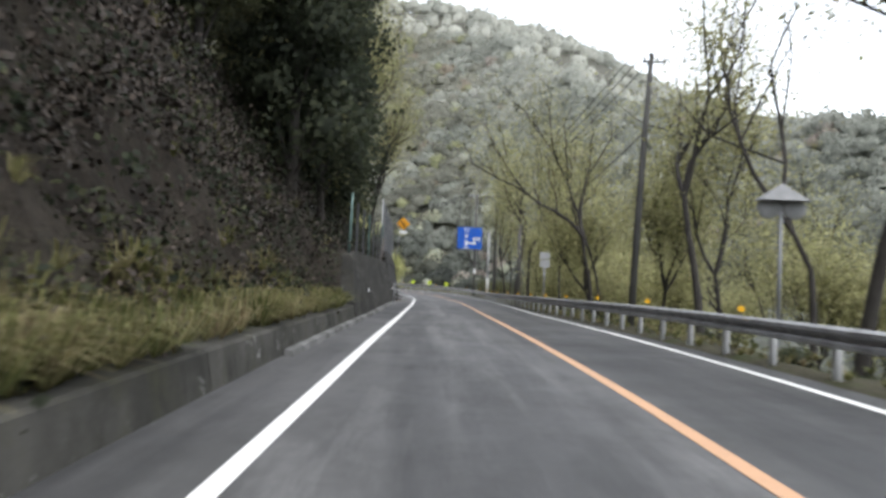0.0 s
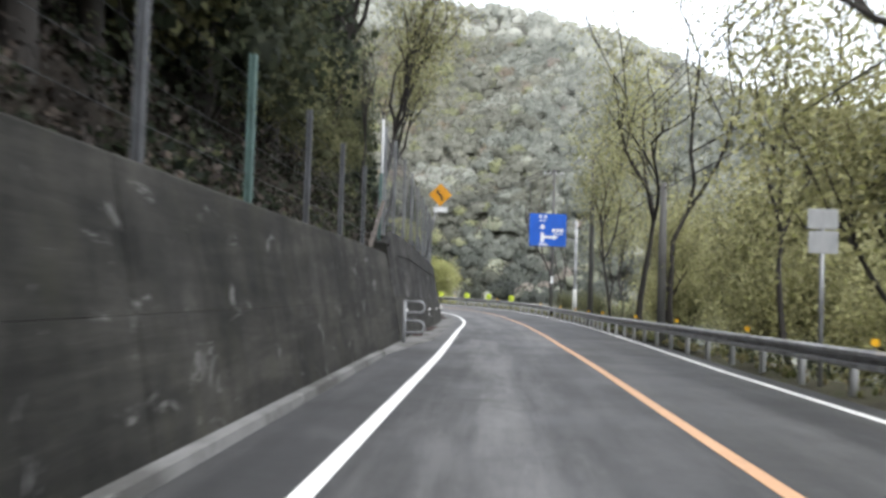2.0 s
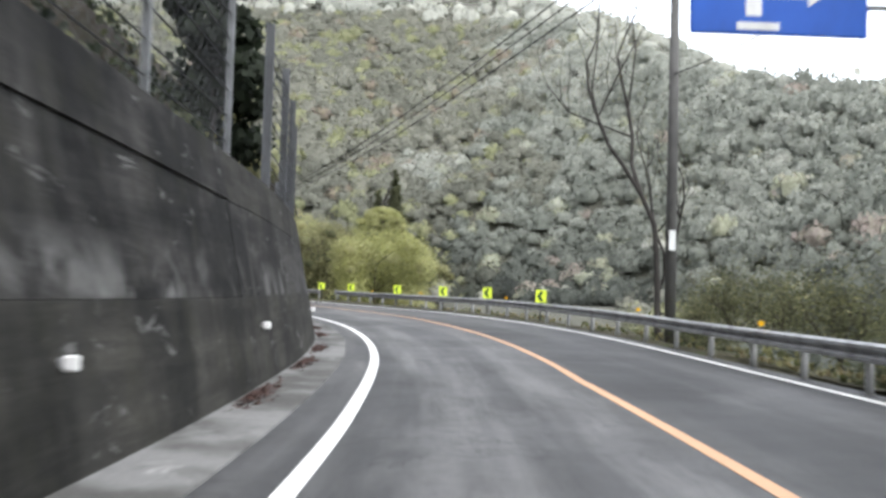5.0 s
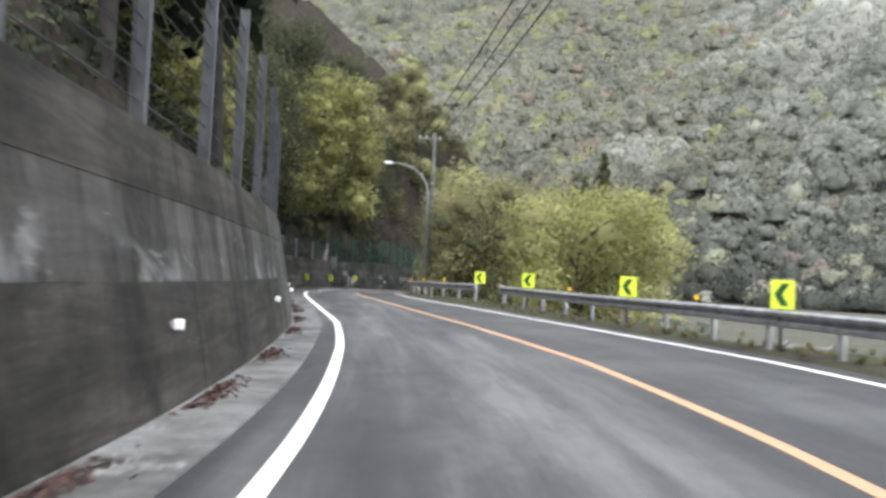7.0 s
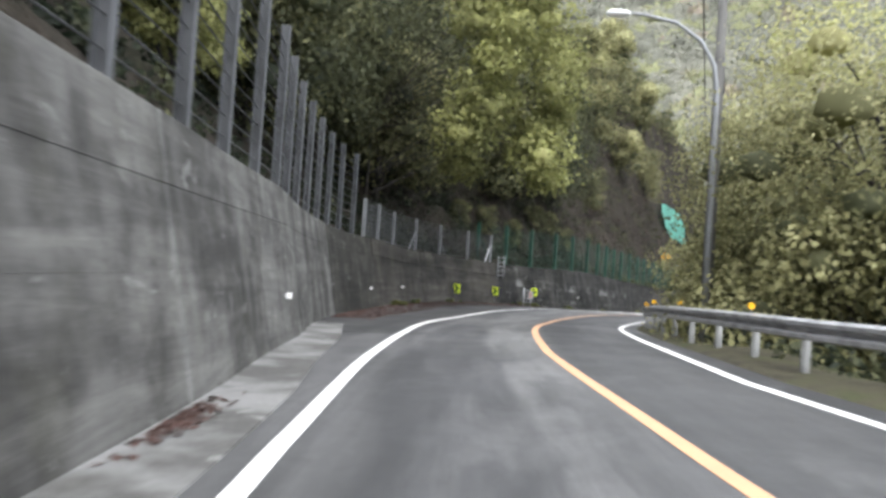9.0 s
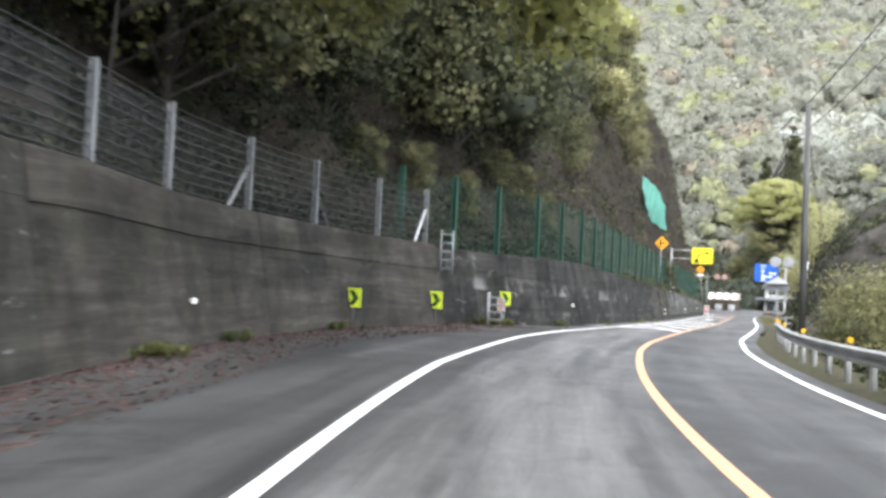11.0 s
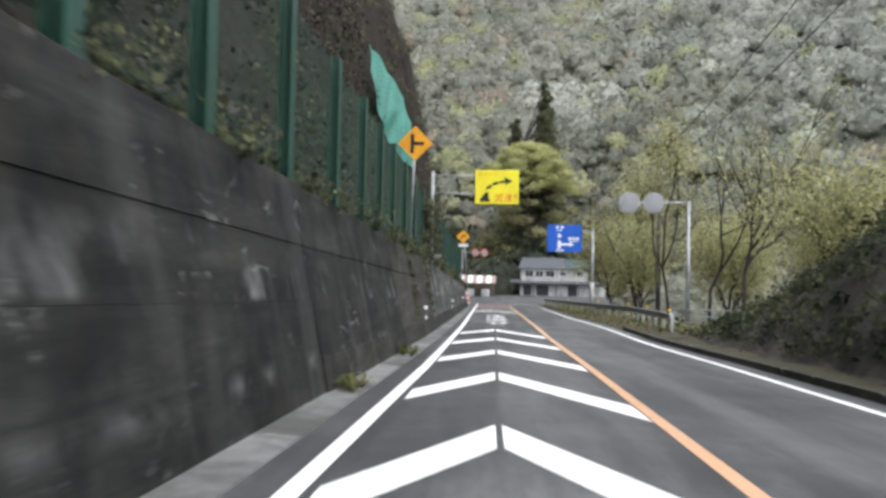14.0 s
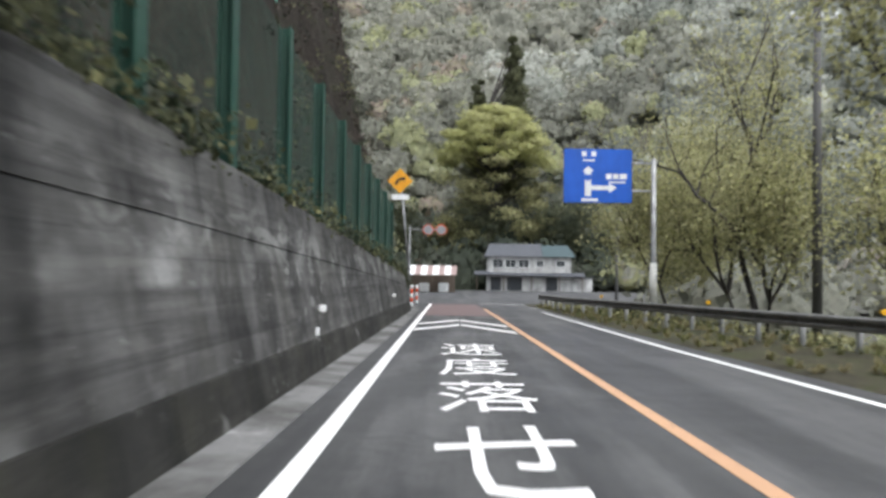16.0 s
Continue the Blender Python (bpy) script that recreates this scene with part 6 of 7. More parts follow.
pick = np.random.default_rng(21)
RIVER = [
    spring_tree(1, 17, 0.24, 3, 13, 0.73, "dark-trunked forked tree with thin yellow-green leaves", 0.12),
    spring_tree(2, 13.5, 0.17, 4, 18, 0.72, "many-limbed tree in yellow-green young leaf", 0.135, 0.22),
    spring_tree(3, 12.5, 0.15, 3, 14, 0.71, "slender tree with olive young leaves", 0.13, 0.3),
    spring_tree(4, 16, 0.2, 2, 5, 0.62, "nearly bare tree with long dark limbs", 0.065, 0.3, open_=0.55),
    spring_tree(5, 11, 0.13, 4, 20, 0.72, "small leafy tree in pale yellow-green leaf", 0.15, 0.2),
    spring_tree(6, 8.0, 0.1, 5, 8, 0.5, "thin brushy tree with brownish twigs", 0.1, 0.15),
]
spots = [(16.5, 7.9, 0, 1.0), (22, 9.6, 3, 0.9), (26.2, 8.0, 0, 0.85), (31, 10.0, 2, 1.0), (36, 9.2, 1, 0.95), (43.1, 7.9, 0, 0.8), (45.2, 8.7, 3, 0.75), (50, 9.8, 1, 1.0), (54.5, 8.2, 2, 1.0), (60, 9.9, 1, 0.9), (67.6, 7.4, 3, 1.1), (72.2, 6.9, 0, 0.95), (77.5, 9.0, 1, 0.85), (81, 8.0, 2, 1.0), (86.5, 9.6, 3, 0.9), (91, 8.8, 2, 0.8), (107.4, 8.5, 3, 0.95), (113, 11.5, 3, 0.85), (97, 11, 3, 0.8), (42, 11.6, 4, 0.85), (47, 10.4, 4, 0.8), (52.5, 11.2, 4, 0.9), (57, 9.8, 4, 0.85), (61, 11.8, 1, 0.75), (64, 10.2, 4, 1.05), (70, 11, 1, 0.8), (79, 11.2, 4, 1.1), (88, 11.4, 1, 0.75)]
for k in range(26):
    spots.append((float(pick.uniform(5, 104)), float(pick.uniform(13.5, 25)), int(pick.choice([0, 1, 1, 2, 2, 4])), float(pick.uniform(0.75, 1.05))))
for k in range(10):
    spots.append((float(pick.uniform(98, 128)), float(pick.uniform(10.5, 17)), 5, float(pick.uniform(0.5, 0.8))))
for s, lat, k in ((96, 8.8, 0.7), (99.5, 9.6, 0.85), (102.5, 8.6, 0.7), (104.5, 10.2, 0.9), (107, 9.4, 0.6), (93, 10.2, 0.9), (100.5, 12.0, 1.0), (109.5, 10.4, 0.55)):
    spots.append((s, lat, 5, k))
spots += [(288.5, 11.8, 1, 1.05), (287.5, 11.6, 0, 1.04), (271, 12.5, 3, 1.04), (268, 13.5, 0, 1.04), (276, 12, 2, 1.30), (294, 13.5, 1, 1.30), (301, 12, 1, 1.17), (281, 15, 1, 1.30), (262, 15, 1, 1.43), (258, 17, 1, 1.30), (308, 14.5, 4, 1.30), (272, 18, 1, 1.43), (290, 18, 1, 1.56), (315, 18, 2, 1.30)]
plant(RIVER, [(s, lat, kind, k * (1.1 if s < 110 else 1.0)) for s, lat, kind, k in spots], down_side, pick)

EVER = [
    clump_tree(31, 12, 0.22, random_clumps(31, 16, 2.8, 2.5, 12, 1.65, 620, 0.08, 0.44), "dense dark evergreen broadleaf tree above the wall"),
    clump_tree(32, 10, 0.18, random_clumps(32, 11, 2.4, 3.0, 10, 1.6, 260, 0.16, 0.55), "leafy tree in dull yellow-green spring leaf"),
    clump_tree(33, 16, 0.2, random_clumps(33, 20, 2.2, 2.0, 16, 1.4, 430, 0.095, 0.24, 0.7), "tall dark conifer with a straight trunk"),
    clump_tree(34, 5, 0.1, random_clumps(34, 9, 1.9, 1.0, 4.6, 1.25, 560, 0.06, 0.6), "rounded olive-green shrub beside the road", group="shrubs along the road"),
    clump_tree(35, 7.5, 0.15, random_clumps(35, 20, 3.8, 1.4, 7.4, 1.5, 1150, 0.058, 0.9), "broad lime-green tree in fresh leaf", group="shrubs along the road"),
    clump_tree(37, 10, 0.24, random_clumps(37, 18, 3.6, 1.8, 9.5, 2.0, 480, 0.1, 0.485), "broad dark evergreen tree overhanging the fence"),
    clump_tree(38, 11, 0.18, random_clumps(38, 34, 3.1, 1.6, 10.8, 1.1, 300, 0.09, 0.98), "leafy tree in bright yellow-green spring leaf", flat=0.6),
    clump_tree(39, 8, 0.06, [(x + 7.6, y, z, r, n, size, tint) for x, y, z, r, n, size, tint in random_clumps(39, 26, 2.9, 2.6, 14.0, 1.3, 480, 0.1, 0.98)], "large tree in yellow-green leaf reaching over the road"),
    clump_tree(40, 10, 0.18, random_clumps(40, 26, 3.4, 1.2, 9.6, 1.45, 800, 0.045, 0.66), "brownish olive tree beside the curve"),
    clump_tree(44, 9, 0.16, random_clumps(44, 30, 3.0, 1.0, 9.0, 1.25, 420, 0.055, 0.53), "brown-olive budding tree on the cut slope", flat=0.65),
    clump_tree(36, 9, 0.13, random_clumps(36, 9, 1.5, 3.5, 9, 0.9, 150, 0.17, 0.1, 0.4), "pine with dark needle clumps", group="evergreen trees on the bank"),
]
spots = []
for k in range(26):
    spots.append((float(pick.uniform(-8, 62)), float(pick.uniform(-16, -8.0)), int(pick.choice([0, 0, 2, 2, 1])), float(pick.uniform(0.8, 1.15))))
for s, lat in ((33, -5.4), (36.5, -5.9), (40, -5.2), (43.5, -6.1), (47, -5.5), (50, -6.4), (54, -6.0)):
    spots.append((s, lat, 2, float(pick.uniform(0.75, 1.0))))
spots += [(45, -6.0, 1, 0.75), (51, -5.8, 9, 0.6), (57, -6.2, 9, 0.75), (63, -6.4, 9, 0.7), (39, -6.4, 1, 0.7)]
for k in range(14):
    spots.append((float(pick.uniform(62, 118)), float(pick.uniform(-16, -9.5)), int(pick.choice([0, 1, 2])), float(pick.uniform(0.7, 1.0))))
spots += [(135, -3.9, 10, 1.45), (130.5, -5.6, 10, 1.15), (139, -6.8, 1, 0.6), (145, -7.4, 1, 0.7), (152, -8.0, 1, 0.9), (158, -8.4, 1, 0.95), (165, -8.8, 1, 1.0), (171, -10.5, 0, 1.05), (177, -11, 0, 1.1), (183, -12, 1, 1.15), (181, -14, 0, 1.2), (188, -13, 0, 1.1), (193, -12.5, 0, 1.1), (198, -12, 0, 1.0), (203, -11, 0, 1.05), (208, -11.5, 1, 1.0), (213, -10.5, 1, 0.95), (218, -11, 1, 0.8)]
for k in range(14):
    spots.append((float(pick.uniform(222, 318)), float(pick.uniform(-20, -9.5)), int(pick.choice([0, 1, 3])), float(pick.uniform(0.6, 0.95))))
for k, s in enumerate(range(172, 218, 4)):
    spots.append((s, wall_foot(s) - 5.4 - 0.7 * (k % 3), 5, 0.9 + 0.05 * (k % 4)))
for k in range(14):
    spots.append((150 + 3.1 * k, -13.5 - 2.2 * (k % 3), (9, 1, 9)[k % 3], 0.85 + 0.1 * (k % 2)))
spots += [(199, -13, 5, 1.1), (207, -13, 5, 1.1), (190, -14, 5, 1.1)]
for s, lat, k in ((143, -6.8, 0.6), (150, -7.0, 0.8), (155, -7.6, 0.9), (161, -8.2, 1.0), (167, -8.0, 1.0), (170, -10, 1.15), (174, -12, 1.2)):
    spots.append((s, lat, 6, k))
for k, s in enumerate((176, 181, 186, 190, 194, 198, 202, 206, 210, 214, 218)):
    spots.append((s, wall_foot(s) - 4.0 - 1.1 * (k % 2), 5 if k % 4 != 2 else 0, 0.95 + 0.1 * (k % 3)))
for k, s in enumerate(range(170, 226, 4)):
    spots.append((s, wall_foot(s) - 8.5 - 1.6 * (k % 3), (0, 1, 0, 6)[k % 4], 1.1 + 0.1 * (k % 3)))
for k, s in enumerate(range(219, 262, 4)):
    spots.append((s, wall_foot(s) - 4.6 - 1.7 * (k % 3), (1, 8, 1, 0)[k % 4], 0.75 + 0.08 * (k % 3)))
for s in (203, 206, 209, 212, 215, 218):
    spots.append((s, wall_foot(s) - 3.0, 9, 0.38))
plant(EVER, [(s, lat, 9 if s > 218 and kind in (0, 5) else 0 if 196 < s < 214 and kind in (1, 6) else kind, k) for s, lat, kind, k in spots], up_bank, pick)
spots = [(157, 12.5, 4, 1.15), (164, 15.5, 4, 1.2), (167, 9.8, 8, 0.95), (171.5, 9.8, 8, 1.05), (176.5, 9.4, 8, 0.9), (172, 13, 8, 1.2), (182, 10, 8, 0.8), (188, 10.5, 8, 0.75)]
for s, lat, k in ((166, 8.6, 1.3), (171, 9.4, 1.4), (175, 8.4, 1.25), (180, 9.3, 1.35), (184, 8.6, 1.2), (189, 9.2, 1.25), (176, 12, 1.6), (168, 12, 1.5), (161, 9.8, 0.9), (195, 9.4, 1.1), (201, 9.5, 1.1), (206, 9.6, 1.15), (211, 9.8, 1.1), (216, 10.2, 1.2), (222, 10.5, 1.0), (207, 12.5, 1.5), (214, 13, 1.6), (200, 13, 1.5)):
    spots.append((s, lat, 3, k))
twins = {3: EVER[3], 4: EVER[4], 8: EVER[8]}
for s, lat, kind, k in spots:
    if kind == 4 and (s, lat) == (157, 12.5):
        EVER[4].matrix_basis = down_side(s, lat, 0, k)
    elif kind == 8 and s == 167:
        EVER[8].matrix_basis = down_side(s, lat, 0, k)
    else:
        copy_thing(twins[kind], down_side(s, lat, float(pick.uniform(0, 360)), k))

EVER[7].matrix_basis = up_bank(190.5, -9.8, heading(190.5), 1.0)
LEAN = spring_tree(43, 16, 0.24, 5, 9, 0.68, "olive budding tree leaning out over the wall", 0.14, 0.3, open_=0.85)
LEAN["group"] = "budding trees on the bank"
LEAN.matrix_basis = up_bank(70.5, -5.6, heading(70.5), 1.0) @ pose(0, 0, 0, 0, 17, 0)
for s, lat, k, tilt in ((62.5, -6.4, 1.1, 14), (77.5, -5.6, 0.85, 12), (66.0, -7.2, 1.15, 10), (55.0, -7.2, 1.1, 14), (48.0, -7.6, 1.0, 12)):
    copy_thing(LEAN, up_bank(s, lat, heading(s) + 25, k) @ pose(0, 0, 0, 0, tilt, 0))

BARE = spring_tree(41, 11, 0.16, 3, 1, 0.45, "bare dark tree leaning out over the wall", 0.1, 0.35, open_=0.6)
BARE["group"] = "bare trees on the bank"
BARE.matrix_basis = up_bank(72.7, -6.2, 40, 1.0) @ pose(0, 0, 0, 0, 12, 0)
for s, lat, k in ((66, -9.5, 0.9), (78, -8.8, 0.9), (232, -8.5, 0.7), (240, -9.5, 0.8), (247, -9, 0.7), (221, -8.5, 0.7)):
    copy_thing(BARE, up_bank(s, lat, float(pick.uniform(0, 360)), k))


# ---- low growth ----
def patch(name, count, spot, cards, radius, size, tints, material, label, seed, flat=0.7):
    r = np.random.default_rng(seed)
    qs, ts, ns = [], [], []
    for _ in range(count):
        p = spot(r)
        k = radius * (0.5 + r.random())
        q = card_cloud(r, cards, k, k, k * flat, size * (0.7 + 0.6 * r.random()), low=-0.5, spread=1.0)
        ns.append(outward(q.mean(1), r, 0.5, 0.4))
        q = q + np.array(p)
        qs.append(q)
        ts.append(np.clip(np.full(len(q), r.choice(tints)) + 0.06 * r.normal(size=len(q)), 0, 1))
    ob = put_mesh(name, mesh_of_cards(name, np.concatenate(qs), np.concatenate(ts), (), np.concatenate(ns)), material)
    return tagged(ob, label, "plants", kind="stuff")


def bank_spot(s0, s1, d0, d1):
    def spot(r):
        s = r.uniform(s0, s1)
        t = wall_top(s)
        d = d0 + (d1 - d0) * r.random() ** 1.3
        while 265 < s < 285 and 2.6 < d < 6.5:
            d = d0 + (d1 - d0) * r.random() ** 1.3
        lat = wall_foot(s) - BATTER * t - 0.3 - d
        return tuple(at(s, lat, bank_height(s, lat) + 0.05))
    return spot


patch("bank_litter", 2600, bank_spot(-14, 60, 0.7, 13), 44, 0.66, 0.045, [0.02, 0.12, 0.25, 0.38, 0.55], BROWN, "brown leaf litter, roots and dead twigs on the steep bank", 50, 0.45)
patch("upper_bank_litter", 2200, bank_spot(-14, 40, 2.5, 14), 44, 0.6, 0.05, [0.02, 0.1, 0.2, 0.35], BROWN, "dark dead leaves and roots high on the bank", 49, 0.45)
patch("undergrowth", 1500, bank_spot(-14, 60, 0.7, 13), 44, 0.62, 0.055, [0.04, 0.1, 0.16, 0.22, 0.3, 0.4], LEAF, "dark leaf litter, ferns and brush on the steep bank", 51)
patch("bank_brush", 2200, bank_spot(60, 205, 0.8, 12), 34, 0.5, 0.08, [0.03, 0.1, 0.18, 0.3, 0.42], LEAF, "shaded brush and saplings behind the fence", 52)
patch("upper_brush", 900, bank_spot(128, 222, 8, 24), 44, 1.1, 0.13, [0.3, 0.4, 0.48, 0.54], LEAF, "olive brush covering the upper bank", 46)
patch("slope_brush", 2600, bank_spot(215, 318, 0.9, 12), 50, 0.5, 0.052, [0.1, 0.18, 0.28, 0.36, 0.46, 0.53], LEAF, "green brush and yellow tufts on the cut slope", 53)
patch("slope_litter", 2500, bank_spot(213, 318, 0.7, 13), 46, 0.6, 0.055, [0.15, 0.35, 0.55, 0.8], BROWN, "brown dead brush and roots covering the cut slope", 48, 0.55)
# Litter and brush here get near-black tints for the shade under overhanging trees.
patch("near_slope_litter", 700, bank_spot(203, 220, 0.7, 12), 50, 0.55, 0.05, [0.0, 0.1, 0.2, 0.35], BROWN, "dead leaves and roots, tinted dark for shade, on the slope behind the fence", 47, 0.5)
patch("fence_brush", 2400, bank_spot(183, 220, 0.7, 12), 44, 0.6, 0.06, [0.02, 0.08, 0.14, 0.2, 0.3], LEAF, "evergreen brush, tinted dark for shade, behind the lay-by fence", 59)
def hanging_spot(r):
    s = r.choice([246.8, 252.9, 253.2, 253.5]) + 0.1 * r.normal()
    h = wall_top(s) * (1 - 0.75 * r.random() ** 1.4)
    return tuple(at(s, wall_foot(s) - BATTER * h + 0.03, h))


patch("hanging_creeper", 70, hanging_spot, 20, 0.09, 0.035, [0.36, 0.46, 0.52], LEAF, "green creeper hanging down the old wall", 65)


def fence_ivy_spot(r):
    s = 253.6 + 7.5 * r.random() ** 1.2
    lat, h = top_of_wall(s, 0.12)
    return tuple(at(s, lat + 0.12 * r.normal(), h + 2.3 * r.random() ** 1.3))


patch("fence_ivy", 130, fence_ivy_spot, 60, 0.34, 0.045, [0.2, 0.32, 0.42, 0.5], LEAF, "green creeper climbing the green fence", 66)
patch("ivy", 420, bank_spot(226, 312, -0.25, 0.9), 60, 0.42, 0.042, [0.22, 0.34, 0.42, 0.5], LEAF, "green creeper and grass along the wall top", 54)


def mound_spot(r):
    s = r.uniform(223, 255)
    row = mound(s)
    lat = rail_lat(s) + 0.4 + 10 * r.random() ** 1.2
    return tuple(at(s, lat, float(np.interp(lat, [a for a, _ in row], [h for _, h in row])) + 0.05))


patch("mound_brush", 1000, mound_spot, 40, 0.42, 0.06, [0.14, 0.26, 0.36, 0.44], LEAF, "dark shrubs and moss over the rocky mound", 55)


def rail_spot(s0, s1, d0, d1):
    def spot(r):
        s = r.uniform(s0, s1)
        d = d0 + (d1 - d0) * r.random()
        m = down_side(s, rail_lat(s) + d)
        return tuple(m.translation + Vector((0, 0, 0.1)))
    return spot


patch("riverside_brush", 560, rail_spot(-10, 108, 0.9, 9), 48, 0.6, 0.07, [0.3, 0.4, 0.48, 0.56], LEAF, "brownish brush on the river bank beyond the guard rail", 56)
patch("roadside_brush", 520, rail_spot(150, 222, 0.9, 6), 48, 0.6, 0.07, [0.15, 0.25, 0.36, 0.45], LEAF, "olive brush on the river bank behind the curve", 57)
patch("verge_weeds", 500, rail_spot(256, 318, 0.3, 9), 48, 0.5, 0.06, [0.3, 0.5, 0.62, 0.7], LEAF, "pale green weeds on the verge", 58)


def blades(name, count, spot, length, tints, label, seed):
    """Grass as single bent blades in tufts."""
    r = np.random.default_rng(seed)
    qs, ts = [], []
    for _ in range(count):
        p = np.array(spot(r))
        tint = r.choice(tints)
        for _ in range(22):
            a, tilt, l = r.uniform(0, 6.283), r.uniform(0.15, 1.0), length * r.uniform(0.5, 1.3)
            d = np.array([math.cos(a) * math.sin(tilt), math.sin(a) * math.sin(tilt), math.cos(tilt)])
            side = np.array([-math.sin(a), math.cos(a), 0]) * 0.012
            mid = p + d * l * 0.6
            tip = mid + (d + np.array([math.cos(a), math.sin(a), -0.9])) * l * 0.3
            qs.append([p - side, p + side, mid + side, mid - side])
            qs.append([mid - side, mid + side, tip + side * 0.2, tip - side * 0.2])
            ts += [tint + 0.05 * r.normal()] * 2
    ob = put_mesh(name, mesh_of_cards(name, np.array(qs), np.clip(np.array(ts), 0, 1)), GRASS)
    return tagged(ob, label, "grass", kind="stuff")


def kerb_spot(r):
    s = r.choice([-5, -3.2, -0.5, 1.2, 3.4, 6.0, 7.2, 8.8, 11.5, 12.6, 14.8, 17.0, 18.1, 20.6, 22.0, 24.4, 26.0]) + 0.45 * r.normal()
    lat = wall_foot(s) - 0.3 - 1.5 * r.random() ** 1.3
    return tuple(at(s, lat, bank_height(s, lat) - 0.02 if lat < wall_foot(s) - 0.45 else wall_top(s)))


def verge_spot(r):
    s = r.uniform(-5, 150)
    lat = r.uniform(right_line(s) + 0.75, rail_lat(s) + 1.4)
    return tuple(at(s, lat, 0.03))


def verge_spot_2(r):
    s = r.uniform(256, 312)
    lat = r.uniform(right_line(s) + 0.7, rail_lat(s) + 2.5)
    return tuple(at(s, lat, 0.0))


def bank_tuft_spot(r):
    s = r.uniform(-8, 32)
    lat = wall_foot(s) - 1.4 - 6.5 * r.random()
    return tuple(at(s, lat, bank_height(s, lat)))


blades("bank_tufts", 170, bank_tuft_spot, 0.55, [0.15, 0.35, 0.45, 0.6], "scattered yellow-green tufts on the steep earth bank", 67)
blades("dry_grass", 620, kerb_spot, 0.8, [0.15, 0.35, 0.5, 0.6, 0.7, 0.8], "tufts of dry and green grass over the kerb wall", 61)
blades("verge_grass", 800, verge_spot, 0.2, [0.2, 0.45, 0.7, 0.8], "short dry grass under the guard rail", 62)
blades("verge_grass_patch", 600, verge_spot_2, 0.28, [0.3, 0.5, 0.7, 0.8], "dry yellow grass on the verge", 63)


def litter_spot(r):
    s = r.uniform(172, 207)
    return tuple(at(s, wall_foot(s) + 0.1 + 2.2 * r.random() ** 2 * np.interp(s, [172, 185, 205, 212], [0.6, 1, 0.8, 0.2]), 0.015))


def leaf_litter(name, count, spot, tints, label, seed):
    r = np.random.default_rng(seed)
    pts = np.array([spot(r) for _ in range(count)])
    q, t = leaf_cards(r, pts, 1, 0.0, 0.05, 0.5, 0.3)
    q[:, :, 2] = pts[:, None, 2] + 0.3 * (q[:, :, 2] - pts[:, None, 2])
    ob = put_mesh(name, mesh_of_cards(name, q, t), LITTER)
    return tagged(ob, label, "leaf litter", kind="stuff")


def gutter_spot(r):
    c = r.choice([60.5, 66, 70, 92, 97, 101, 107, 112, 118, 123, 128, 134, 139, 144, 148, 153])
    s = c + 0.6 * r.normal()
    return tuple(at(s, wall_foot(s) + 0.05 + abs(0.13 * r.normal()), 0.045))


leaf_litter("fallen_leaves", 9000, litter_spot, [1.0], "reddish fallen leaves along the wall foot of the lay-by", 71)
leaf_litter("gutter_leaves", 6000, gutter_spot, [1.0], "dark red leaf litter caught in the gutter", 72)

def foot_spot(r):
    s = r.choice([187.5, 191, 196, 205.4, 205.8, 206.1, 206.5, 206.9, 211.6, 212.0, 219.5, 233, 240]) + 0.35 * r.normal()
    return tuple(at(s, wall_foot(s) + 0.1 + abs(0.22 * r.normal()), 0.0))


blades("wall_weeds", 80, foot_spot, 0.34, [0.0, 0.15, 0.3, 0.4], "tufts of yellow-green weeds at the wall foot", 64)

# woods on the river bank
wr = np.random.default_rng(81)


def clear(sx, lx):
    """Keeps the open river bed free of trees."""
    q = np.array([at(float(a), float(b_)) for a, b_ in zip(sx, lx)])
    t = np.clip((q[:, 1] - 95) / 200, 0, 1)
    keep = (np.abs(q[:, 0] - (2 + 26 * t)) > 6 + 9 * t) | (q[:, 1] < 95)
    keep &= (lx < 30) | (lx > 58)
    return sx[keep], lx[keep]


def bank_woods(name, count, s0, s1, l0, l1, r0, r1, label, seed, tints, material=FOREST):
    sx = wr.uniform(s0, s1, count)
    lx = wr.uniform(l0, l1, count)
    sx, lx = clear(sx, lx)
    count = len(sx)
    p = np.array([at(float(a), float(b)) for a, b in zip(sx, lx)])
    return woods(name, p[:, 0], p[:, 1], wr.uniform(r0, r1, count), np.clip(wr.choice(tints, count) + 0.04 * wr.normal(size=count), 0, 1), 110, material, label, seed)


# These woods reuse the mountain crowns' colours with the haze painted in.
bank_woods("riverside_woods", 260, -30, 100, 20, 95, 2.6, 4.6, "leafless and young-leaved woods in haze-pale colours along the river", 82, [0.2, 0.3, 0.4, 0.5, 0.6, 0.86], FOREST_FAR)
bank_woods("valley_woods", 170, 100, 205, 26, 110, 1.6, 3.0, "low grey-green woods on the valley floor", 83, [0.1, 0.3, 0.5])
bank_woods("junction_woods", 170, 205, 330, 16, 90, 2.8, 4.8, "young-leaved woods beside the junction", 84, [0.3, 0.5, 0.6, 0.78, 0.86], FOREST_VALLEY)
hx = wr.uniform(0, 1, 420)
hs, hl = wr.uniform(-20, 320, 420), -26 - 60 * hx
p = np.array([at(float(a), float(b)) for a, b in zip(hs, hl)])
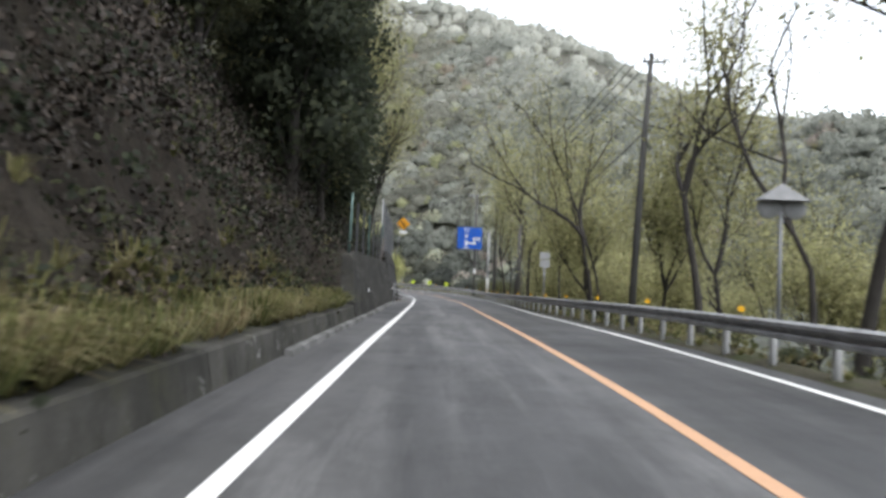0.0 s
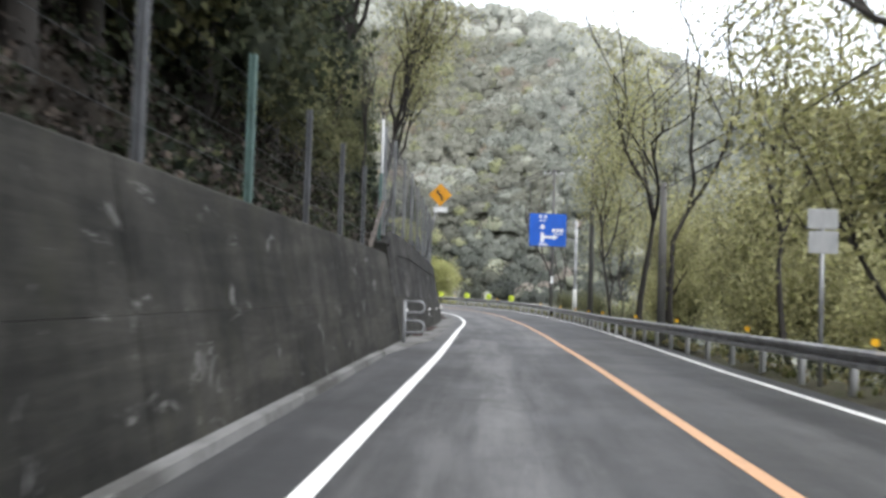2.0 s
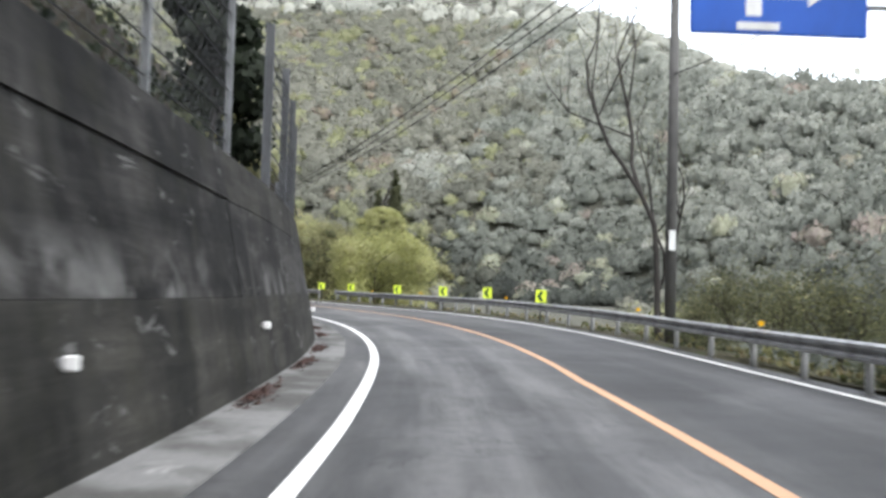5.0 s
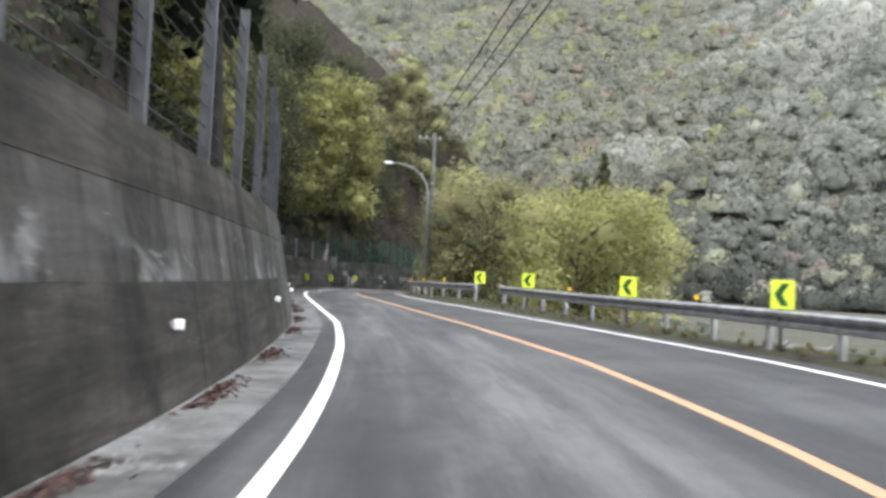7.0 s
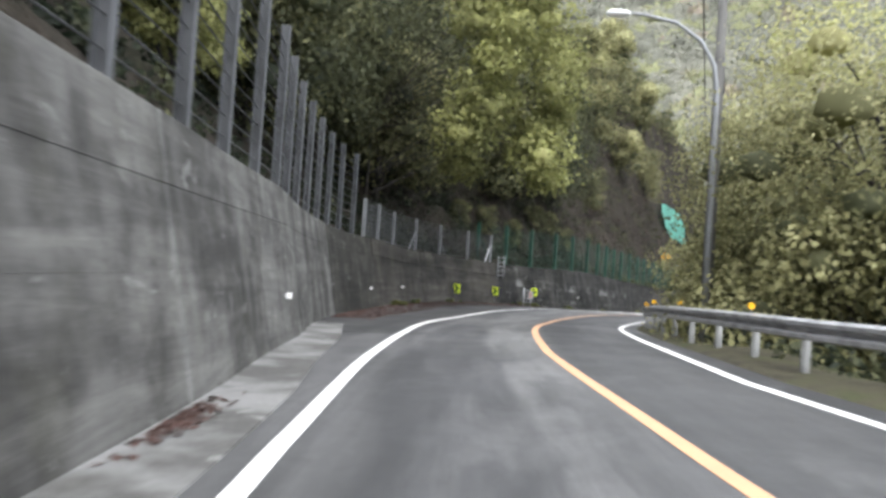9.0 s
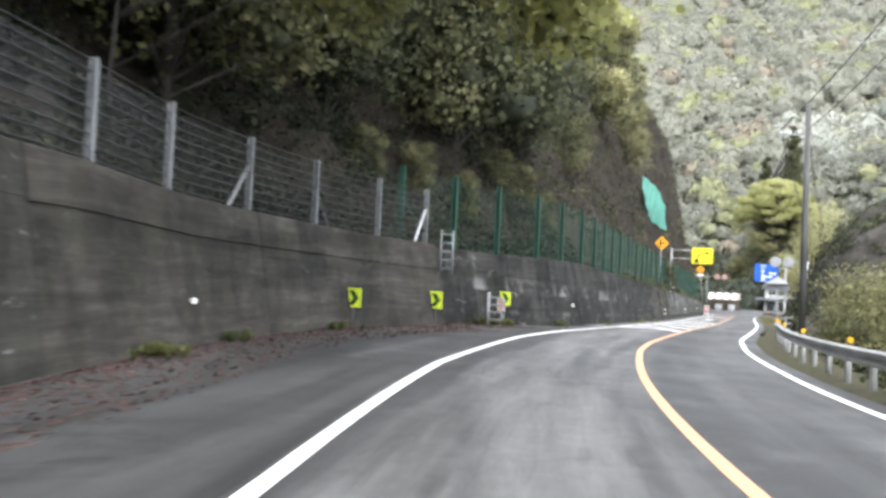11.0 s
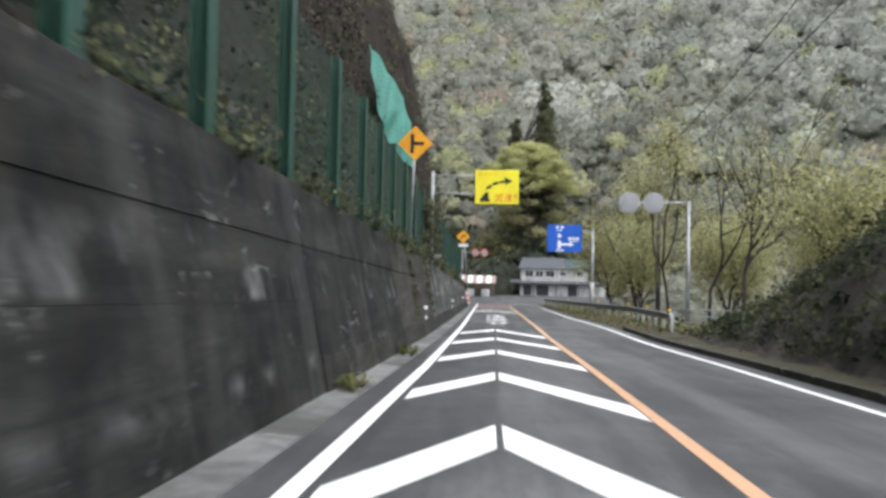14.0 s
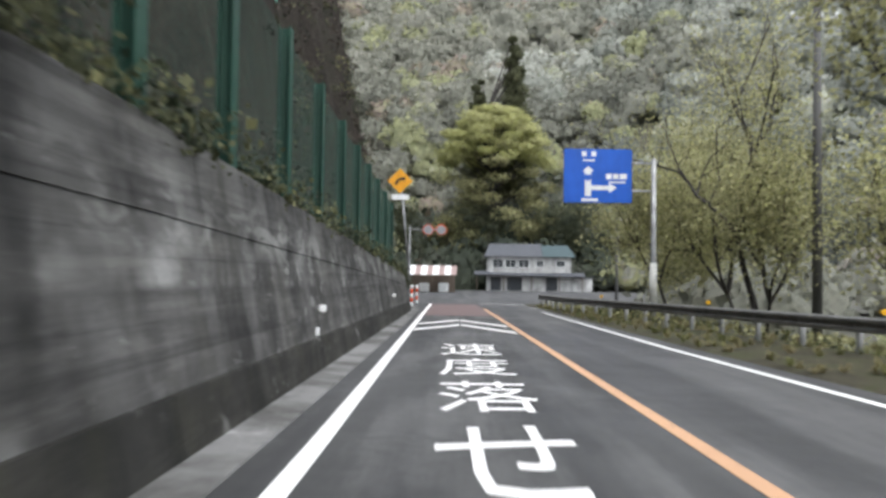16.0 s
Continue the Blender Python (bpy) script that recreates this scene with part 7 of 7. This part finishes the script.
woods("hill_woods", p[:, 0], p[:, 1], wr.uniform(3, 5.5, 420), np.clip(wr.choice([0.05, 0.2, 0.35, 0.5], 420) + np.interp(hs, [180, 215], [0, 0.2]) + 0.04 * wr.normal(size=420), 0, 1), 60, FOREST, "dark evergreen woods high on the uphill side", 85)
hs, hl = wr.uniform(128, 240, 230), wr.uniform(-27, -14, 230)
p = np.array([at(float(a), float(b)) for a, b in zip(hs, hl)])
woods("bank_top_woods", p[:, 0], p[:, 1], wr.uniform(1.8, 3.2, 230), np.clip(wr.choice([0.05, 0.15, 0.25, 0.4], 230) + 0.04 * wr.normal(size=230), 0, 1), 120, FOREST_VALLEY, "grey-olive budding woods along the top of the bank", 88)
hx = wr.uniform(-75, -8, 150)
hy = wr.uniform(402, 440, 150)
woods("house_woods", hx, hy, wr.uniform(3.5, 6.5, 150), np.clip(wr.choice([0.05, 0.15, 0.3, 0.5], 150) + 0.04 * wr.normal(size=150), 0, 1), 120, FOREST, "tall dark trees behind the house", 86)
sx = np.concatenate([wr.uniform(-80, -44, 120), wr.uniform(-52, -38, 30)])
sy = np.concatenate([wr.uniform(378, 425, 120), wr.uniform(404, 425, 30)])
woods("spur_woods", sx, sy, wr.uniform(2.2, 4.2, 150), np.clip(wr.choice([0.25, 0.35, 0.45, 1.0], 150) + 0.03 * wr.normal(size=150), 0, 1), 170, FOREST, "grey-brown budding woods on the spur above the shed", 87)
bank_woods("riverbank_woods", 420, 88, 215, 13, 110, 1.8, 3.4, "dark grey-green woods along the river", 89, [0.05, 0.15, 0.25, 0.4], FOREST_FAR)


def tiers(seed, count, radius, z0, z1, rad, cards, size, tint, belly):
    """Flat leafy tiers over a dome, with duller ones below it: clumps for a broad layered tree."""
    r = np.random.default_rng(seed)
    out = []
    for k in range(count):
        u = (k + 0.5) / count
        a = 2.4 * k + 0.5 * r.random()
        rr = radius * math.sqrt(1 - u ** 2.2) * r.uniform(0.8, 1.08)
        out.append((rr * math.cos(a), rr * math.sin(a), z0 + (z1 - z0) * u, rad * r.uniform(0.7, 1.25) * (1 - 0.25 * u), cards, size, tint + 0.03 * r.normal()))
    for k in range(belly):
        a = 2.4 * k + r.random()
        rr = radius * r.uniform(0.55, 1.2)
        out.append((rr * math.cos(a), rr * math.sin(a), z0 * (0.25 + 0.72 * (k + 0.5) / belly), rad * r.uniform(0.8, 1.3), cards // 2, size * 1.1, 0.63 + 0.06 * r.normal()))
    return out


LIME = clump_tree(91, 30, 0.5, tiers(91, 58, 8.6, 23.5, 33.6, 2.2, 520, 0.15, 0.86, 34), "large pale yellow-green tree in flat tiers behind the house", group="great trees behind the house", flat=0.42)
LIME.matrix_basis = pose(-28, 415, -3.0, 0, 0, 0)
CEDAR = clump_tree(92, 46, 0.6, [(0.6 * math.cos(2.4 * k), 0.6 * math.sin(2.4 * k), 20 + 1.5 * k, 4.2 * (1 - 0.042 * k), 480, 0.2, 0.45) for k in range(21)], "tall dark pointed cedar on the slope", group="great trees behind the house")
CEDAR.matrix_basis = pose(-24, 424, -4, 0, 0, 0)
copy_thing(CEDAR, pose(-31, 428, -3, 0, 0, 120) @ Matrix.Diagonal((0.85, 0.85, 0.83, 1)))


for k, x in enumerate((-46, -40, -35, -30, -26, -21, -16, -10, -5)):
    copy_thing(EVER[(0, 9, 1)[k % 3]], pose(x, 409 + 3 * (k % 3), -4, 0, 0, 70 * k) @ Matrix.Diagonal((1.5, 1.5, (1.35, 1.55, 1.6)[k % 3], 1)))


# ---- the house and the shed at the junction ----
house = thing("house", "white two-storey house with dark roofs at the junction", "house", at=pose(-22.5, 396, -2.9))
part("wall", boxed(-6.8, -4, 0, 6.8, 4, 2.7), PLASTER, house, "stained white ground-floor wall")
part("wall", boxed(-6.8, -4.05, 2.9, 6.6, 4, 5.6), PLASTER, house, "white upper-floor wall")
bm = bmesh.new()
v = [bm.verts.new(q) for q in ((-7.3, -4.7, 5.5), (2.0, -4.7, 5.5), (2.0, 4.7, 5.5), (-7.3, 4.7, 5.5), (-6.4, 0, 7.7), (2.0, 0, 7.7))]
for f in ((0, 1, 5, 4), (2, 3, 4, 5), (3, 0, 4), (0, 3, 2, 1), (1, 2, 5)):
    bm.faces.new([v[i] for i in f])
part("roof", bm, ROOF_DARK, house, "dark tiled hipped roof")
bm = bmesh.new()
v = [bm.verts.new(q) for q in ((2.05, -4.7, 5.5), (7.2, -4.7, 5.5), (7.2, 4.7, 5.5), (2.05, 4.7, 5.5), (2.05, 0, 7.5), (6.4, 0, 7.5))]
for f in ((0, 1, 5, 4), (2, 3, 4, 5), (1, 2, 5), (0, 3, 2, 1), (3, 0, 4)):
    bm.faces.new([v[i] for i in f])
part("roof", bm, ROOF_TEAL, house, "blue-green sheet roof")
bm = bmesh.new()
v = [bm.verts.new(q) for q in ((-8.8, -5.6, 2.65), (8.6, -5.6, 2.45), (8.6, -4.0, 3.0), (-8.8, -4.0, 3.2), (-8.8, -5.6, 2.55), (8.6, -5.6, 2.35), (8.6, -4.0, 2.9), (-8.8, -4.0, 3.1))]
for f in ((0, 1, 2, 3), (7, 6, 5, 4), (0, 4, 5, 1), (1, 5, 6, 2), (2, 6, 7, 3), (3, 7, 4, 0)):
    bm.faces.new([v[i] for i in f])
part("eave", bm, ROOF_DARK, house, "dark eave over the ground floor")


def window(x0, x1, z0, z1, y):
    w = part("window", boxed(x0, y - 0.05, z0, x1, y + 0.05, z1), WHITE, house)
    mid = (x0 + x1) / 2
    part("pane", boxed(x0 + 0.07, y - 0.065, z0 + 0.07, mid - 0.03, y - 0.052, z1 - 0.07), GLASS_DARK, w)
    part("pane", boxed(mid + 0.03, y - 0.065, z0 + 0.07, x1 - 0.07, y - 0.052, z1 - 0.07), GLASS_DARK, w)


for a in (-5.9, -3.9, -1.8):
    window(a, a + 1.7, 3.75, 5.1, -4.1)
window(4.2, 5.6, 3.9, 5.0, -4.1)
window(1.0, 2.2, 3.9, 5.0, -4.1)
# Flat dark panels on the wall stand in for shaded recesses below the eave.
for a, b in ((-6.2, -4.6), (-3.6, -1.2), (2.6, 4.4)):
    part("shutter", boxed(a, -4.12, 0.1, b, -4.01, 2.2), GLASS_DARK, house, "flat dark panel standing for a shaded opening under the eave")
for x in (-8.4, -4.2, 0.2, 4.6, 8.2):
    part("eave_post", tubed([(x, -5.4, 0), (x, -5.4, 2.6)], 0.07, 6), TIMBER, house)
part("annex", boxed(6.9, -4.4, 0, 9.9, 0, 2.2), PLASTER, house, "low white annex")
part("annex_roof", boxed(6.85, -4.6, 2.2, 10.1, 0.2, 2.35), ROOF_DARK, house)
part("balcony", boxed(-6.4, -4.45, 2.95, 3.5, -4.1, 3.7), PLASTER, house, "white upper-floor parapet")

shed = thing("shed", "open shed with a striped pale and rusty sheet roof", "shed", at=pose(-37, 374, -2.9))
part("back_wall", boxed(-3, 2, 0, 3, 2.2, 2.6), TIMBER, shed)
for x in (-2.9, 0, 2.9):
    part("post", tubed([(x, -1.9, 0), (x, -1.9, 2.55)], 0.08, 6), TIMBER, shed)
for k in range(8):
    bm = bmesh.new()
    x0, x1 = -3.3 + 0.825 * k, -3.3 + 0.825 * (k + 1) - 0.01
    v = [bm.verts.new(q) for q in ((x0, -2.4, 2.45), (x1, -2.4, 2.45), (x1, 1.0, 3.75), (x0, 1.0, 3.75), (x0, -2.4, 2.4), (x1, -2.4, 2.4), (x1, 1.0, 3.7), (x0, 1.0, 3.7))]
    for f in ((0, 1, 2, 3), (7, 6, 5, 4), (0, 4, 5, 1), (1, 5, 6, 2), (2, 6, 7, 3), (3, 7, 4, 0)):
        bm.faces.new([v[i] for i in f])
    part("roof_sheet", bm, ROOF_PALE if k % 2 == 0 else ROOF_RUST, shed)
for x in (-1.3, 1.4):
    crate = part("stacked_sacks", boxed(x - 0.7, 0.4, 0.0, x + 0.7, 1.6, 1.3, bevel=0.15), WHITE)
    crate.matrix_basis = pose(-37, 374, -2.9)
    tagged(crate, "pale covered stack under the shed roof", "stack")

for s, lat in ((309, -2.05), (313, -2.2), (317, -2.0)):
    post = thing("marker_post", "red and white striped marker post by the wall end", "marker post", "striped posts at the wall end", at=stand(s, lat, 0))
    for k in range(5):
        part("band", tubed([(0, 0, 0.26 * k), (0, 0, 0.26 * k + 0.258)], 0.09, 10), RED if k % 2 else WHITE, post)
